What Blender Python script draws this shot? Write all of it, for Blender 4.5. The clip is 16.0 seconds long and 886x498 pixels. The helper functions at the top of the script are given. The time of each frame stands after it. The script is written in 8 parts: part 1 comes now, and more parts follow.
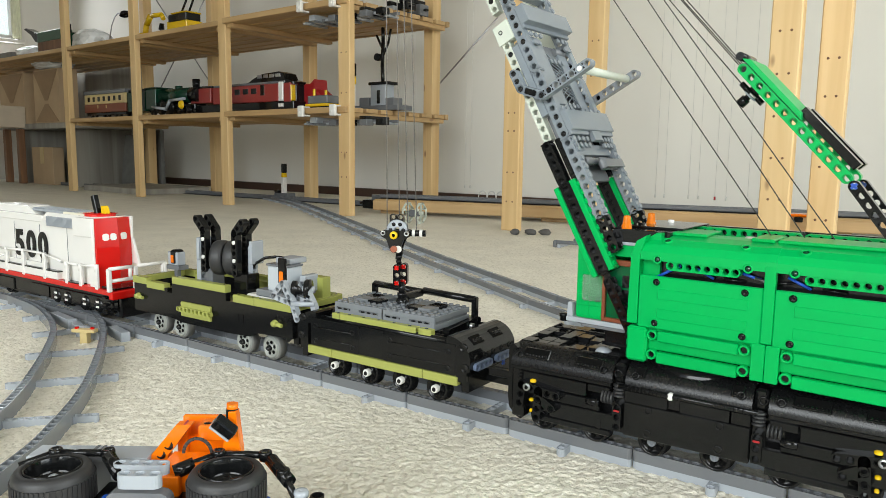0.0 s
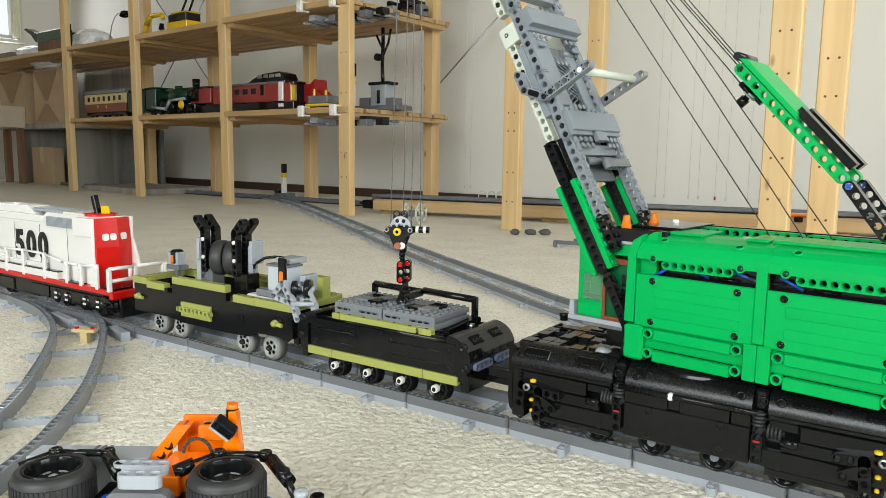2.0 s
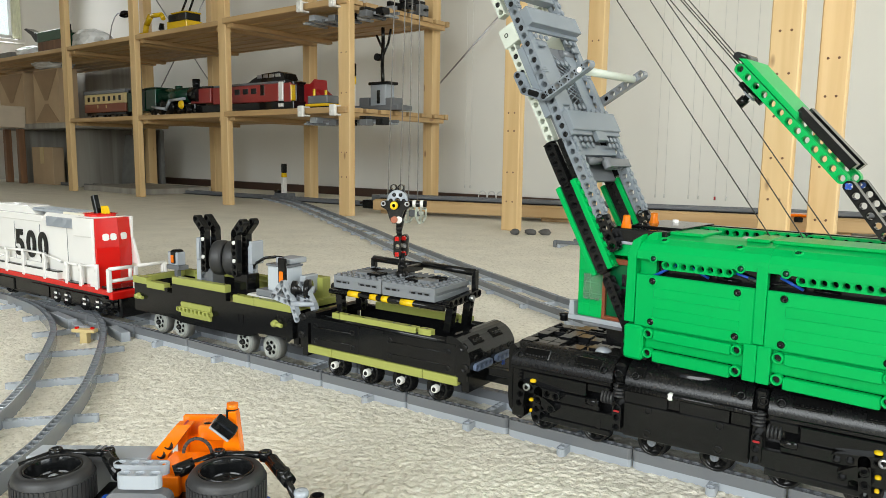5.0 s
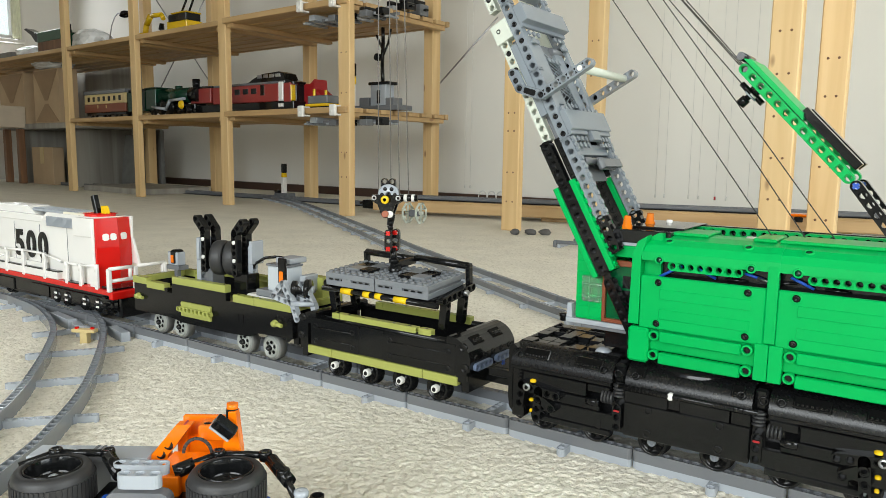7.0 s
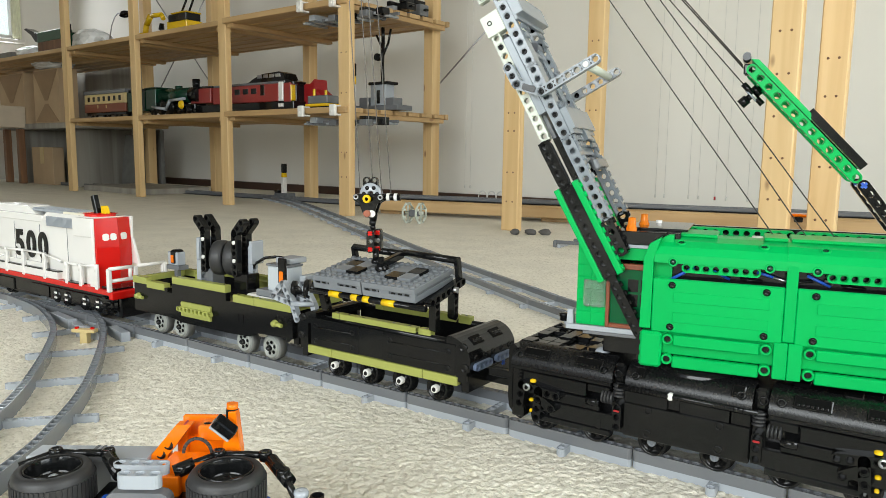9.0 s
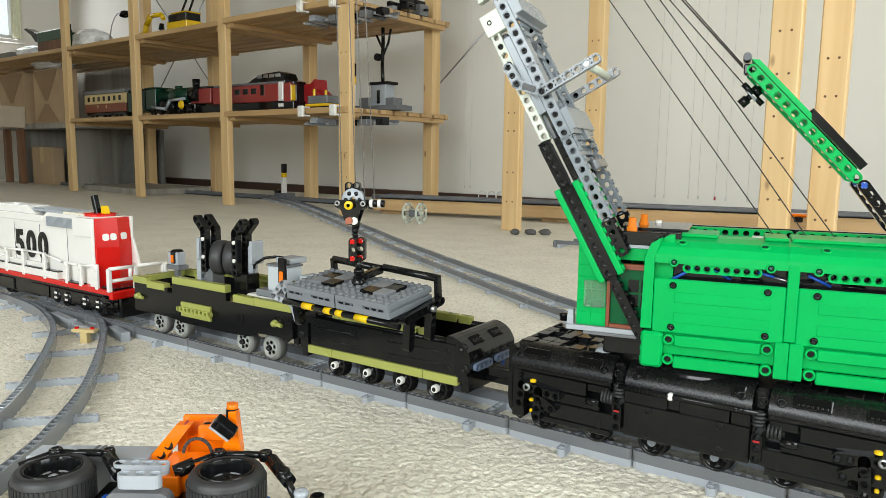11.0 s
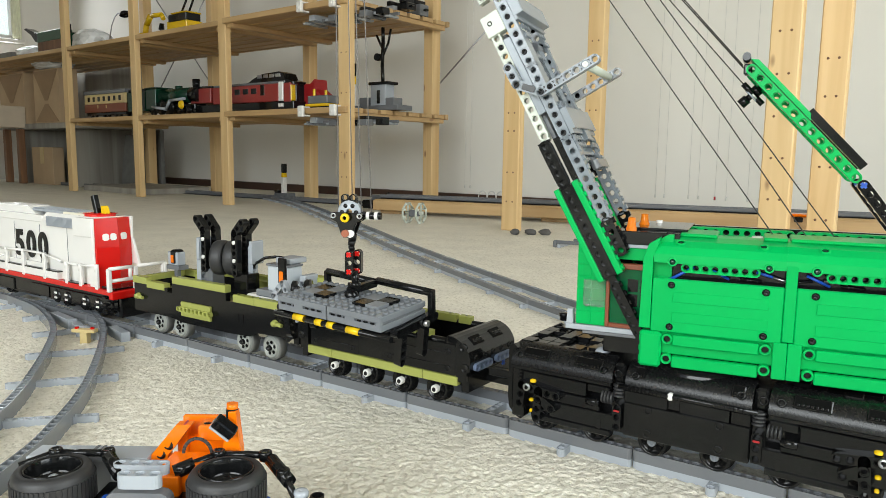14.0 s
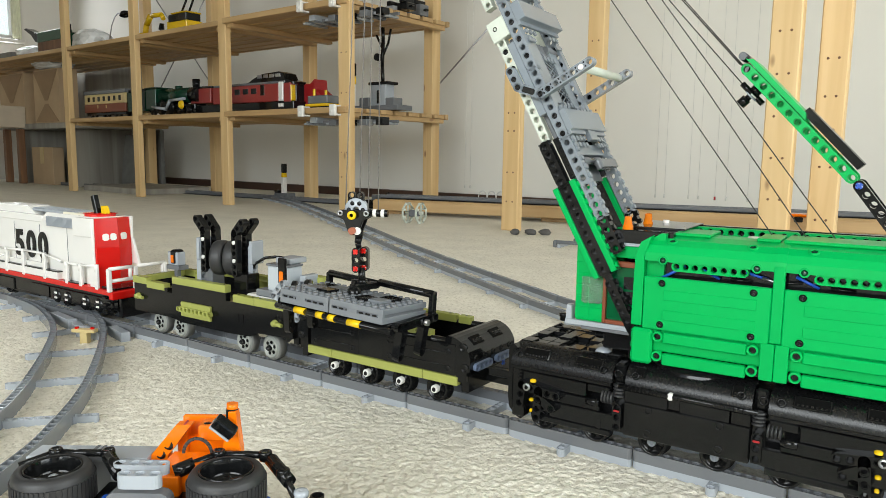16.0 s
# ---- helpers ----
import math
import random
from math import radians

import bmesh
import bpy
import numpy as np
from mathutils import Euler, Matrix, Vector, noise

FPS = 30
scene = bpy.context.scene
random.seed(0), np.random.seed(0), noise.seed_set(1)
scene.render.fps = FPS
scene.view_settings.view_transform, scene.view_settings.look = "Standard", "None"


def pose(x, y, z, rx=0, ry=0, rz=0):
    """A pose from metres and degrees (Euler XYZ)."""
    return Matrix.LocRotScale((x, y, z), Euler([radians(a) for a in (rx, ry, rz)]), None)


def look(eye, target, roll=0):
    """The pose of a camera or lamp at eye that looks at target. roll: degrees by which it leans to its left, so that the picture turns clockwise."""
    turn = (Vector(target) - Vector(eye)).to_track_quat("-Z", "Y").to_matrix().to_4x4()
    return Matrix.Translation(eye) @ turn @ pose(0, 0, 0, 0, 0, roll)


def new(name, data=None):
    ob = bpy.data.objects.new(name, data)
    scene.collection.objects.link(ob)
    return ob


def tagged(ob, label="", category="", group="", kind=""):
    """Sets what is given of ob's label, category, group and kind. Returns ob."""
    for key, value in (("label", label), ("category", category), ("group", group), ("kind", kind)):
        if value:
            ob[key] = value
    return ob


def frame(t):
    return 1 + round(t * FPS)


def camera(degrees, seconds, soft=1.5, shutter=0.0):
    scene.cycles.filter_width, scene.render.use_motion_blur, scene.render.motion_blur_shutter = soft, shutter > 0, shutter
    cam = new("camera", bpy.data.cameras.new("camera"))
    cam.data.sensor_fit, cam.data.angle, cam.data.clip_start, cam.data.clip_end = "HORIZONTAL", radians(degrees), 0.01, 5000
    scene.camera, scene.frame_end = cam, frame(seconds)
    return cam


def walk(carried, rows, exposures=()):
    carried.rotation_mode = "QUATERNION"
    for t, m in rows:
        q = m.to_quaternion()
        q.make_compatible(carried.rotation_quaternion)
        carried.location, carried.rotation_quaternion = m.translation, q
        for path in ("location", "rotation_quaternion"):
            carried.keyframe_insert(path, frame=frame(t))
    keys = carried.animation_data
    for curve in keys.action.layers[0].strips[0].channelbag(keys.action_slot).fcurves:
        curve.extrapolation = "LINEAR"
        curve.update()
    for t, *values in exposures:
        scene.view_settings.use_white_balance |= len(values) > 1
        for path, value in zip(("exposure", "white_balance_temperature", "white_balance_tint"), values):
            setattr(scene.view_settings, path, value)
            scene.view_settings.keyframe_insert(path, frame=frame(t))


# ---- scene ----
# The camera stands on the carpet on a low tripod and does not move.
cam = camera(63.4, 16.0, soft=0.6)
EYE = look((0, 0, 0.2582), (-0.55698, 0.82015, 0.2582 - 0.13086), 0.79)
walk(cam, [(0.0, EYE), (16.0, EYE)], exposures=[(0.0, 0.0), (16.0, 0.0)])

# ---- world and light ----
world = bpy.data.worlds.new("sky")
scene.world = world
world.use_nodes = True
_bg = world.node_tree.nodes["Background"]
_sky = world.node_tree.nodes.new("ShaderNodeTexSky")
_sky.sky_type = "NISHITA"
_sky.sun_disc = False
_sky.sun_elevation, _sky.sun_rotation = radians(40), radians(200)
world.node_tree.links.new(_sky.outputs[0], _bg.inputs[0])
_bg.inputs[1].default_value = 0.12


def window_light(name, eye, target, w, h, watts, col=(0.93, 0.985, 0.985)):
    """Daylight that falls in through one window opening."""
    d = bpy.data.lights.new(name, "AREA")
    d.shape, d.size, d.size_y, d.energy, d.color = "RECTANGLE", w, h, watts, col
    ob = new(name, d)
    ob.matrix_world = look(eye, target)
    return ob


window_light("window_light_back", (0.1, -2.32, 1.2), (-0.4, 2.0, 0.4), 2.4, 1.3, 99)
window_light("window_light_right", (2.45, 0.6, 1.2), (-1.2, 1.6, 0.4), 2.2, 1.3, 77)
window_light("window_light_left", (-6.42, 2.84, 1.4), (-4.0, 2.5, 0.9), 0.5, 0.9, 11, (0.93, 0.97, 1.0))


# ---- materials ----
MATS = {}


def material(name, col, rough=0.35, metal=0.0, var=0.03, scale=25.0, bump=0.0, fine=400.0, spec=0.5, alpha=None, coat=0.0):
    """A procedural surface: base colour with stains at one scale and fine grain at another, on object coordinates."""
    m = bpy.data.materials.new(name)
    m.use_nodes = True
    nt = m.node_tree
    b = nt.nodes["Principled BSDF"]
    b.inputs["Roughness"].default_value = rough
    b.inputs["Metallic"].default_value = metal
    b.inputs["Specular IOR Level"].default_value = spec
    if coat:
        b.inputs["Coat Weight"].default_value = coat
    tc = nt.nodes.new("ShaderNodeTexCoord")
    n1 = nt.nodes.new("ShaderNodeTexNoise")
    n1.inputs["Scale"].default_value, n1.inputs["Detail"].default_value = scale, 4
    nt.links.new(tc.outputs["Object"], n1.inputs["Vector"])
    info = nt.nodes.new("ShaderNodeObjectInfo")
    ramp = nt.nodes.new("ShaderNodeValToRGB")
    c = Vector(col)
    ramp.color_ramp.elements[0].color = (*(c * (1 - var)), 1)
    ramp.color_ramp.elements[1].color = (*(c * (1 + var)), 1)
    ramp.color_ramp.elements[0].position, ramp.color_ramp.elements[1].position = 0.3, 0.7
    nt.links.new(n1.outputs["Fac"], ramp.inputs["Fac"])
    hsv = nt.nodes.new("ShaderNodeHueSaturation")
    mr = nt.nodes.new("ShaderNodeMapRange")
    mr.inputs["To Min"].default_value, mr.inputs["To Max"].default_value = 1 - var * 0.7, 1 + var * 0.7
    nt.links.new(info.outputs["Random"], mr.inputs["Value"])
    nt.links.new(mr.outputs["Result"], hsv.inputs["Value"])
    nt.links.new(ramp.outputs["Color"], hsv.inputs["Color"])
    nt.links.new(hsv.outputs["Color"], b.inputs["Base Color"])
    n2 = nt.nodes.new("ShaderNodeTexNoise")
    n2.inputs["Scale"].default_value, n2.inputs["Detail"].default_value = fine, 3
    nt.links.new(tc.outputs["Object"], n2.inputs["Vector"])
    r2 = nt.nodes.new("ShaderNodeMapRange")
    r2.inputs["To Min"].default_value, r2.inputs["To Max"].default_value = max(rough - 0.02, 0.02), rough + 0.03
    nt.links.new(n2.outputs["Fac"], r2.inputs["Value"])
    nt.links.new(r2.outputs["Result"], b.inputs["Roughness"])
    if bump:
        bp = nt.nodes.new("ShaderNodeBump")
        bp.inputs["Strength"].default_value, bp.inputs["Distance"].default_value = bump, 0.0006
        nt.links.new(n2.outputs["Fac"], bp.inputs["Height"])
        nt.links.new(bp.outputs["Normal"], b.inputs["Normal"])
    if alpha is not None:
        b.inputs["Transmission Weight"].default_value = alpha
        b.inputs["IOR"].default_value = 1.3
    MATS[name] = m
    return m


def wood_material(name, light, dark, along=2, knots=True, rough=0.55, k=1.0):
    """Planed softwood with long grain, growth bands and a few knots."""
    m = bpy.data.materials.new(name)
    m.use_nodes = True
    nt = m.node_tree
    b = nt.nodes["Principled BSDF"]
    tc = nt.nodes.new("ShaderNodeTexCoord")
    info = nt.nodes.new("ShaderNodeObjectInfo")
    off = nt.nodes.new("ShaderNodeVectorMath")
    off.operation = "MULTIPLY_ADD"
    comb = nt.nodes.new("ShaderNodeCombineXYZ")
    for i in range(3):
        nt.links.new(info.outputs["Random"], comb.inputs[i])
    off.inputs[1].default_value = (1, 1, 1)
    sc = nt.nodes.new("ShaderNodeVectorMath")
    sc.operation = "SCALE"
    sc.inputs["Scale"].default_value = 7.0
    nt.links.new(comb.outputs[0], sc.inputs[0])
    nt.links.new(tc.outputs["Object"], off.inputs[0])
    nt.links.new(sc.outputs[0], off.inputs[2])
    mp = nt.nodes.new("ShaderNodeMapping")
    s = [22.0 * k, 22.0 * k, 22.0 * k]
    s[along] = 1.3 * k
    mp.inputs["Scale"].default_value = s
    nt.links.new(off.outputs[0], mp.inputs["Vector"])
    n1 = nt.nodes.new("ShaderNodeTexNoise")
    n1.inputs["Scale"].default_value, n1.inputs["Detail"].default_value, n1.inputs["Distortion"].default_value = 1.0, 5, 0.7
    nt.links.new(mp.outputs[0], n1.inputs["Vector"])
    ramp = nt.nodes.new("ShaderNodeValToRGB")
    ramp.color_ramp.elements[0].color, ramp.color_ramp.elements[0].position = (*dark, 1), 0.3
    ramp.color_ramp.elements[1].color, ramp.color_ramp.elements[1].position = (*light, 1), 0.68
    nt.links.new(n1.outputs["Fac"], ramp.inputs["Fac"])
    last = ramp.outputs["Color"]
    if knots:
        mk = nt.nodes.new("ShaderNodeMapping")
        sk = [9.0, 9.0, 9.0]
        sk[along] = 3.6
        mk.inputs["Scale"].default_value = sk
        nt.links.new(off.outputs[0], mk.inputs["Vector"])
        vo = nt.nodes.new("ShaderNodeTexVoronoi")
        nt.links.new(mk.outputs[0], vo.inputs["Vector"])
        vo.inputs["Scale"].default_value = 1.0
        kr = nt.nodes.new("ShaderNodeValToRGB")
        kr.color_ramp.elements[0].position, kr.color_ramp.elements[1].position = 0.03, 0.075
        nt.links.new(vo.outputs["Distance"], kr.inputs["Fac"])
        mx = nt.nodes.new("ShaderNodeMix")
        mx.data_type = "RGBA"
        mx.inputs["A"].default_value = (0.3, 0.16, 0.07, 1)
        nt.links.new(kr.outputs["Color"], mx.inputs["Factor"])
        nt.links.new(last, mx.inputs["B"])
        last = mx.outputs["Result"]
    nt.links.new(last, b.inputs["Base Color"])
    b.inputs["Roughness"].default_value = rough
    bp = nt.nodes.new("ShaderNodeBump")
    bp.inputs["Strength"].default_value, bp.inputs["Distance"].default_value = 0.15, 0.002
    nt.links.new(n1.outputs["Fac"], bp.inputs["Height"])
    nt.links.new(bp.outputs["Normal"], b.inputs["Normal"])
    MATS[name] = m
    return m


def carpet_material():
    """Cream loop-pile carpet: tufts of a few millimetres, paler tips, shade painted into the gaps, faint large patches.
    """
    m = bpy.data.materials.new("carpet")
    m.use_nodes = True
    nt = m.node_tree
    b = nt.nodes["Principled BSDF"]
    b.inputs["Roughness"].default_value = 0.95
    b.inputs["Specular IOR Level"].default_value = 0.1
    b.inputs["Sheen Weight"].default_value = 0.0
    tc = nt.nodes.new("ShaderNodeTexCoord")
    v = nt.nodes.new("ShaderNodeTexNoise")
    v.inputs["Scale"].default_value, v.inputs["Detail"].default_value = 230.0, 4
    big = nt.nodes.new("ShaderNodeTexNoise")
    big.inputs["Scale"].default_value, big.inputs["Detail"].default_value = 9.0, 4
    for n in (v, big):
        nt.links.new(tc.outputs["Object"], n.inputs["Vector"])
    ramp = nt.nodes.new("ShaderNodeValToRGB")
    e = ramp.color_ramp.elements
    # dark stop falls in the bump's hollows and paints shade between tufts
    e[0].color, e[0].position = (0.53, 0.485, 0.395, 1), 0.28
    e[1].color, e[1].position = (0.83, 0.79, 0.69, 1), 0.70
    mid = e.new(0.45)
    mid.color = (0.755, 0.715, 0.61, 1)
    nt.links.new(v.outputs["Fac"], ramp.inputs["Fac"])
    hs = nt.nodes.new("ShaderNodeHueSaturation")
    mr = nt.nodes.new("ShaderNodeMapRange")
    mr.inputs["From Min"].default_value, mr.inputs["From Max"].default_value = 0.3, 0.7
    mr.inputs["To Min"].default_value, mr.inputs["To Max"].default_value = 0.93, 1.05
    nt.links.new(big.outputs["Fac"], mr.inputs["Value"])
    nt.links.new(mr.outputs[0], hs.inputs["Value"])
    nt.links.new(ramp.outputs["Color"], hs.inputs["Color"])
    nt.links.new(hs.outputs["Color"], b.inputs["Base Color"])
    bp = nt.nodes.new("ShaderNodeBump")
    bp.inputs["Strength"].default_value, bp.inputs["Distance"].default_value = 0.8, 0.003
    nt.links.new(v.outputs["Fac"], bp.inputs["Height"])
    nt.links.new(bp.outputs["Normal"], b.inputs["Normal"])
    MATS["carpet"] = m
    return m


carpet_material()
GREEN = material("green_plastic", (0.0, 0.37, 0.08), 0.3, spec=0.12)
TINTGREEN = material("tinted_green_plastic", (0.004, 0.12, 0.04), 0.1, alpha=0.25)
DKGREEN = material("dark_green_plastic", (0.003, 0.035, 0.018), 0.2)
OLIVE = material("olive_plastic", (0.34, 0.36, 0.09), 0.2)
BLACK = material("black_plastic", (0.0062, 0.0065, 0.0068), 0.09, var=0.1, spec=0.3)
SATIN = material("satin_black_plastic", (0.0062, 0.0065, 0.0068), 0.27, var=0.1, spec=0.32)
DARK = material("matt_black_plastic", (0.0062, 0.0063, 0.0066), 0.17, var=0.15, spec=0.35)
GREY = material("light_grey_plastic", (0.36, 0.39, 0.425), 0.2)
BOOMGREY = material("boom_grey_plastic", (0.20, 0.228, 0.255), 0.18)
MGREY = material("mid_grey_plastic", (0.19, 0.205, 0.222), 0.2)
DGREY = material("dark_grey_plastic", (0.15, 0.157, 0.168), 0.24)
WHITE = material("white_plastic", (0.78, 0.765, 0.73), 0.18, var=0.02)
OFFWHITE = material("off_white_plastic", (0.53, 0.565, 0.49), 0.4, var=0.06)
RED = material("red_plastic", (0.6, 0.008, 0.005), 0.16)
DKRED = material("dark_red_plastic", (0.36, 0.012, 0.016), 0.35)
SIDING = material("dull_red_plastic", (0.30, 0.035, 0.03), 0.4)
ORANGE = material("orange_plastic", (0.92, 0.19, 0.003), 0.16)
CLEAR_ORANGE = material("clear_orange_plastic", (1.0, 0.27, 0.01), 0.05, alpha=0.45)
YELLOW = material("yellow_plastic", (0.8, 0.52, 0.006), 0.18)
BLUE = material("blue_plastic", (0.015, 0.09, 0.5), 0.3)
TAN = material("tan_plastic", (0.6, 0.47, 0.22), 0.35)
BROWN = material("reddish_brown_plastic", (0.2, 0.05, 0.02), 0.35)
SANDBLUE = material("sand_blue_plastic", (0.13, 0.17, 0.26), 0.33)
RUBBER = material("black_rubber", (0.024, 0.024, 0.025), 0.5, var=0.15, bump=0.1)
GLASS = material("clear_plastic", (0.8, 0.85, 0.85), 0.06, alpha=0.9, var=0.0, bump=0)
HOISTCORD = material("grey_braided_cord", (0.16, 0.15, 0.14), 0.7, bump=0.3, fine=2500.0)
CORD = material("braided_cord", (0.05, 0.045, 0.04), 0.8, bump=0.3, fine=2500.0)
PALECORD = material("pale_string", (0.62, 0.61, 0.58), 0.8)
STEEL = material("steel", (0.45, 0.45, 0.47), 0.3, metal=1.0)
PLASTER = material("wall_paint", (0.795, 0.78, 0.73), 0.85, var=0.03, scale=1.2, bump=0.15, fine=60.0, spec=0.2)
CEILPAINT = material("ceiling_paint", (0.40, 0.37, 0.32), 0.9, var=0.02, scale=1.0, bump=0.1, fine=50.0, spec=0.2)
SKIRT = material("dark_baseboard_wood", (0.06, 0.03, 0.02), 0.5, var=0.2, scale=8)
CARD = material("brown_cardboard", (0.50, 0.36, 0.22), 0.85, var=0.08, scale=6, bump=0.1, fine=120)
CARDD = material("dark_cardboard", (0.33, 0.22, 0.125), 0.85, var=0.1, scale=6, bump=0.1, fine=120)
PLASTIC_FILM = material("clear_film", (0.75, 0.77, 0.78), 0.25, var=0.08, scale=30, bump=0.6, fine=60)
FELT = material("grey_slate", (0.16, 0.16, 0.15), 0.8, var=0.15, scale=15, bump=0.3, fine=80)
FABRIC = material("beige_upholstery", (0.56, 0.47, 0.36), 0.9, var=0.06, scale=10, bump=0.4, fine=300)
STONE = material("dark_pebble", (0.1, 0.095, 0.09), 0.8, var=0.2, scale=30, bump=0.5, fine=200)
PINE = wood_material("pine", (0.74, 0.53, 0.27), (0.6, 0.39, 0.17))
PINE_X = wood_material("pine_board", (0.58, 0.39, 0.19), (0.42, 0.26, 0.11), along=0)
PINE_Y = wood_material("pine_slat", (0.54, 0.36, 0.17), (0.40, 0.24, 0.10), along=1)
OAK = wood_material("stained_wood", (0.24, 0.12, 0.055), (0.13, 0.06, 0.03), knots=False)
GREYPLY = wood_material("weathered_panel", (0.40, 0.38, 0.33), (0.24, 0.22, 0.19), knots=False, k=0.6)

S = 0.008  # one stud


# ---- mesh helpers ----
def box(bm, x0, x1, y0, y1, z0, z1, bev=0.0, m=None):
    """An axis-aligned block, with bevelled edges when bev is given, turned by m."""
    c = ((x0 + x1) / 2, (y0 + y1) / 2, (z0 + z1) / 2)
    d = (abs(x1 - x0), abs(y1 - y0), abs(z1 - z0))
    h = [v / 2 for v in d]
    bev = min(bev, min(h) * 0.9)
    mat = m or Matrix.Identity(4)

    def at(x, y, z):
        return bm.verts.new(mat @ Vector((c[0] + x, c[1] + y, c[2] + z)))

    if bev <= 0:
        v = [at(sx * h[0], sy * h[1], sz * h[2]) for sz in (-1, 1) for sy in (-1, 1) for sx in (-1, 1)]
        for f in ((0, 2, 3, 1), (4, 5, 7, 6), (0, 1, 5, 4), (2, 6, 7, 3), (0, 4, 6, 2), (1, 3, 7, 5)):
            bm.faces.new([v[i] for i in f])
        return
    vv = {}
    for sx in (-1, 1):
        for sy in (-1, 1):
            for sz in (-1, 1):
                k = (sx, sy, sz)
                vv[k, 0] = at(sx * h[0], sy * (h[1] - bev), sz * (h[2] - bev))
                vv[k, 1] = at(sx * (h[0] - bev), sy * h[1], sz * (h[2] - bev))
                vv[k, 2] = at(sx * (h[0] - bev), sy * (h[1] - bev), sz * h[2])

    def quad(vs, n):
        a, b, c2 = vs[0].co, vs[1].co, vs[2].co
        nn = (b - a).cross(c2 - a)
        if nn.dot(mat.to_3x3() @ Vector(n)) < 0:
            vs = vs[::-1]
        bm.faces.new(vs)

    order = ((-1, -1), (1, -1), (1, 1), (-1, 1))
    for s in (-1, 1):
        quad([vv[(s, a, b), 0] for a, b in order], (s, 0, 0))
        quad([vv[(a, s, b), 1] for a, b in order], (0, s, 0))
        quad([vv[(a, b, s), 2] for a, b in order], (0, 0, s))
        for t in (-1, 1):
            quad([vv[(-1, s, t), 1], vv[(1, s, t), 1], vv[(1, s, t), 2], vv[(-1, s, t), 2]], (0, s, t))
            quad([vv[(s, -1, t), 0], vv[(s, 1, t), 0], vv[(s, 1, t), 2], vv[(s, -1, t), 2]], (s, 0, t))
            quad([vv[(s, t, -1), 0], vv[(s, t, 1), 0], vv[(s, t, 1), 1], vv[(s, t, -1), 1]], (s, t, 0))
            for w in (-1, 1):
                k = (s, t, w)
                quad([vv[k, 0], vv[k, 1], vv[k, 2]], k)


def frame_of(axis):
    a = Vector(axis).normalized()
    u = a.orthogonal().normalized()
    return u, a.cross(u), a


def tube(bm, p0, p1, r, seg=12, r1=None, caps=True, smooth=True):
    """A round bar, or a cone when r1 differs, from p0 to p1."""
    p0, p1 = Vector(p0), Vector(p1)
    u, v, a = frame_of(p1 - p0)
    r1 = r if r1 is None else r1
    A, B = [], []
    for i in range(seg):
        t = 2 * math.pi * i / seg
        d = u * math.cos(t) + v * math.sin(t)
        A.append(bm.verts.new(p0 + d * r))
        B.append(bm.verts.new(p1 + d * r1))
    for i in range(seg):
        j = (i + 1) % seg
        f = bm.faces.new((A[i], A[j], B[j], B[i]))
        f.smooth = smooth
    if caps:
        bm.faces.new(A[::-1])
        bm.faces.new(B)


def lathe(bm, centre, axis, profile, seg=24):
    """Turns (radius, height) pairs about an axis."""
    c = Vector(centre)
    u, v, a = frame_of(axis)
    rings = []
    for r, h in profile:
        ring = []
        for i in range(seg):
            t = 2 * math.pi * i / seg
            ring.append(bm.verts.new(c + a * h + (u * math.cos(t) + v * math.sin(t)) * max(r, 1e-5)))
        rings.append(ring)
    for q in range(len(rings) - 1):
        for i in range(seg):
            j = (i + 1) % seg
            f = bm.faces.new((rings[q][i], rings[q][j], rings[q + 1][j], rings[q + 1][i]))
            f.smooth = True


def extrude(bm, outline, p0, ax, ay, az, depth, bev=0.0):
    """A prism: outline points (a, b) laid along ax and ay from p0, and pushed by depth along az; the rims are chamfered by bev."""
    p0, ax, ay, az = Vector(p0), Vector(ax), Vector(ay), Vector(az)
    n = len(outline)
    cx, cy = sum(a for a, b in outline) / n, sum(b for a, b in outline) / n

    def ring(d, ins):
        vs = []
        for a, b in outline:
            l = math.hypot(a - cx, b - cy) or 1
            k = 1 - ins / l
            vs.append(bm.verts.new(p0 + ax * (cx + (a - cx) * k) + ay * (cy + (b - cy) * k) + az * d))
        return vs

    rings = [ring(0, bev), ring(bev, 0), ring(depth - bev, 0), ring(depth, bev)] if bev else [ring(0, 0), ring(depth, 0)]
    for q in range(len(rings) - 1):
        for i in range(n):
            j = (i + 1) % n
            bm.faces.new((rings[q][i], rings[q][j], rings[q + 1][j], rings[q + 1][i]))
    bm.faces.new(rings[0][::-1])
    bm.faces.new(rings[-1])


def stud(bm, x, y, z, m=None, r=0.0024, h=0.0017, seg=10):
    m = m or Matrix.Identity(4)
    a, b = m @ Vector((x, y, z)), m @ Vector((x, y, z + h))
    tube(bm, a, b, r, seg, smooth=False)


def pip(bm, p, d, r=0.0031, deep=0.0012, seg=14):
    """A pin-hole mouth standing just proud of a panel: a rim with a sunk floor. d points out of the panel."""
    d = Vector(d).normalized()
    lathe(bm, p, d, [(r + 0.0009, -0.0006), (r + 0.0009, 0.0006), (r, 0.0009), (r - 0.0004, 0.0004), (r - 0.0005, -deep)], seg)


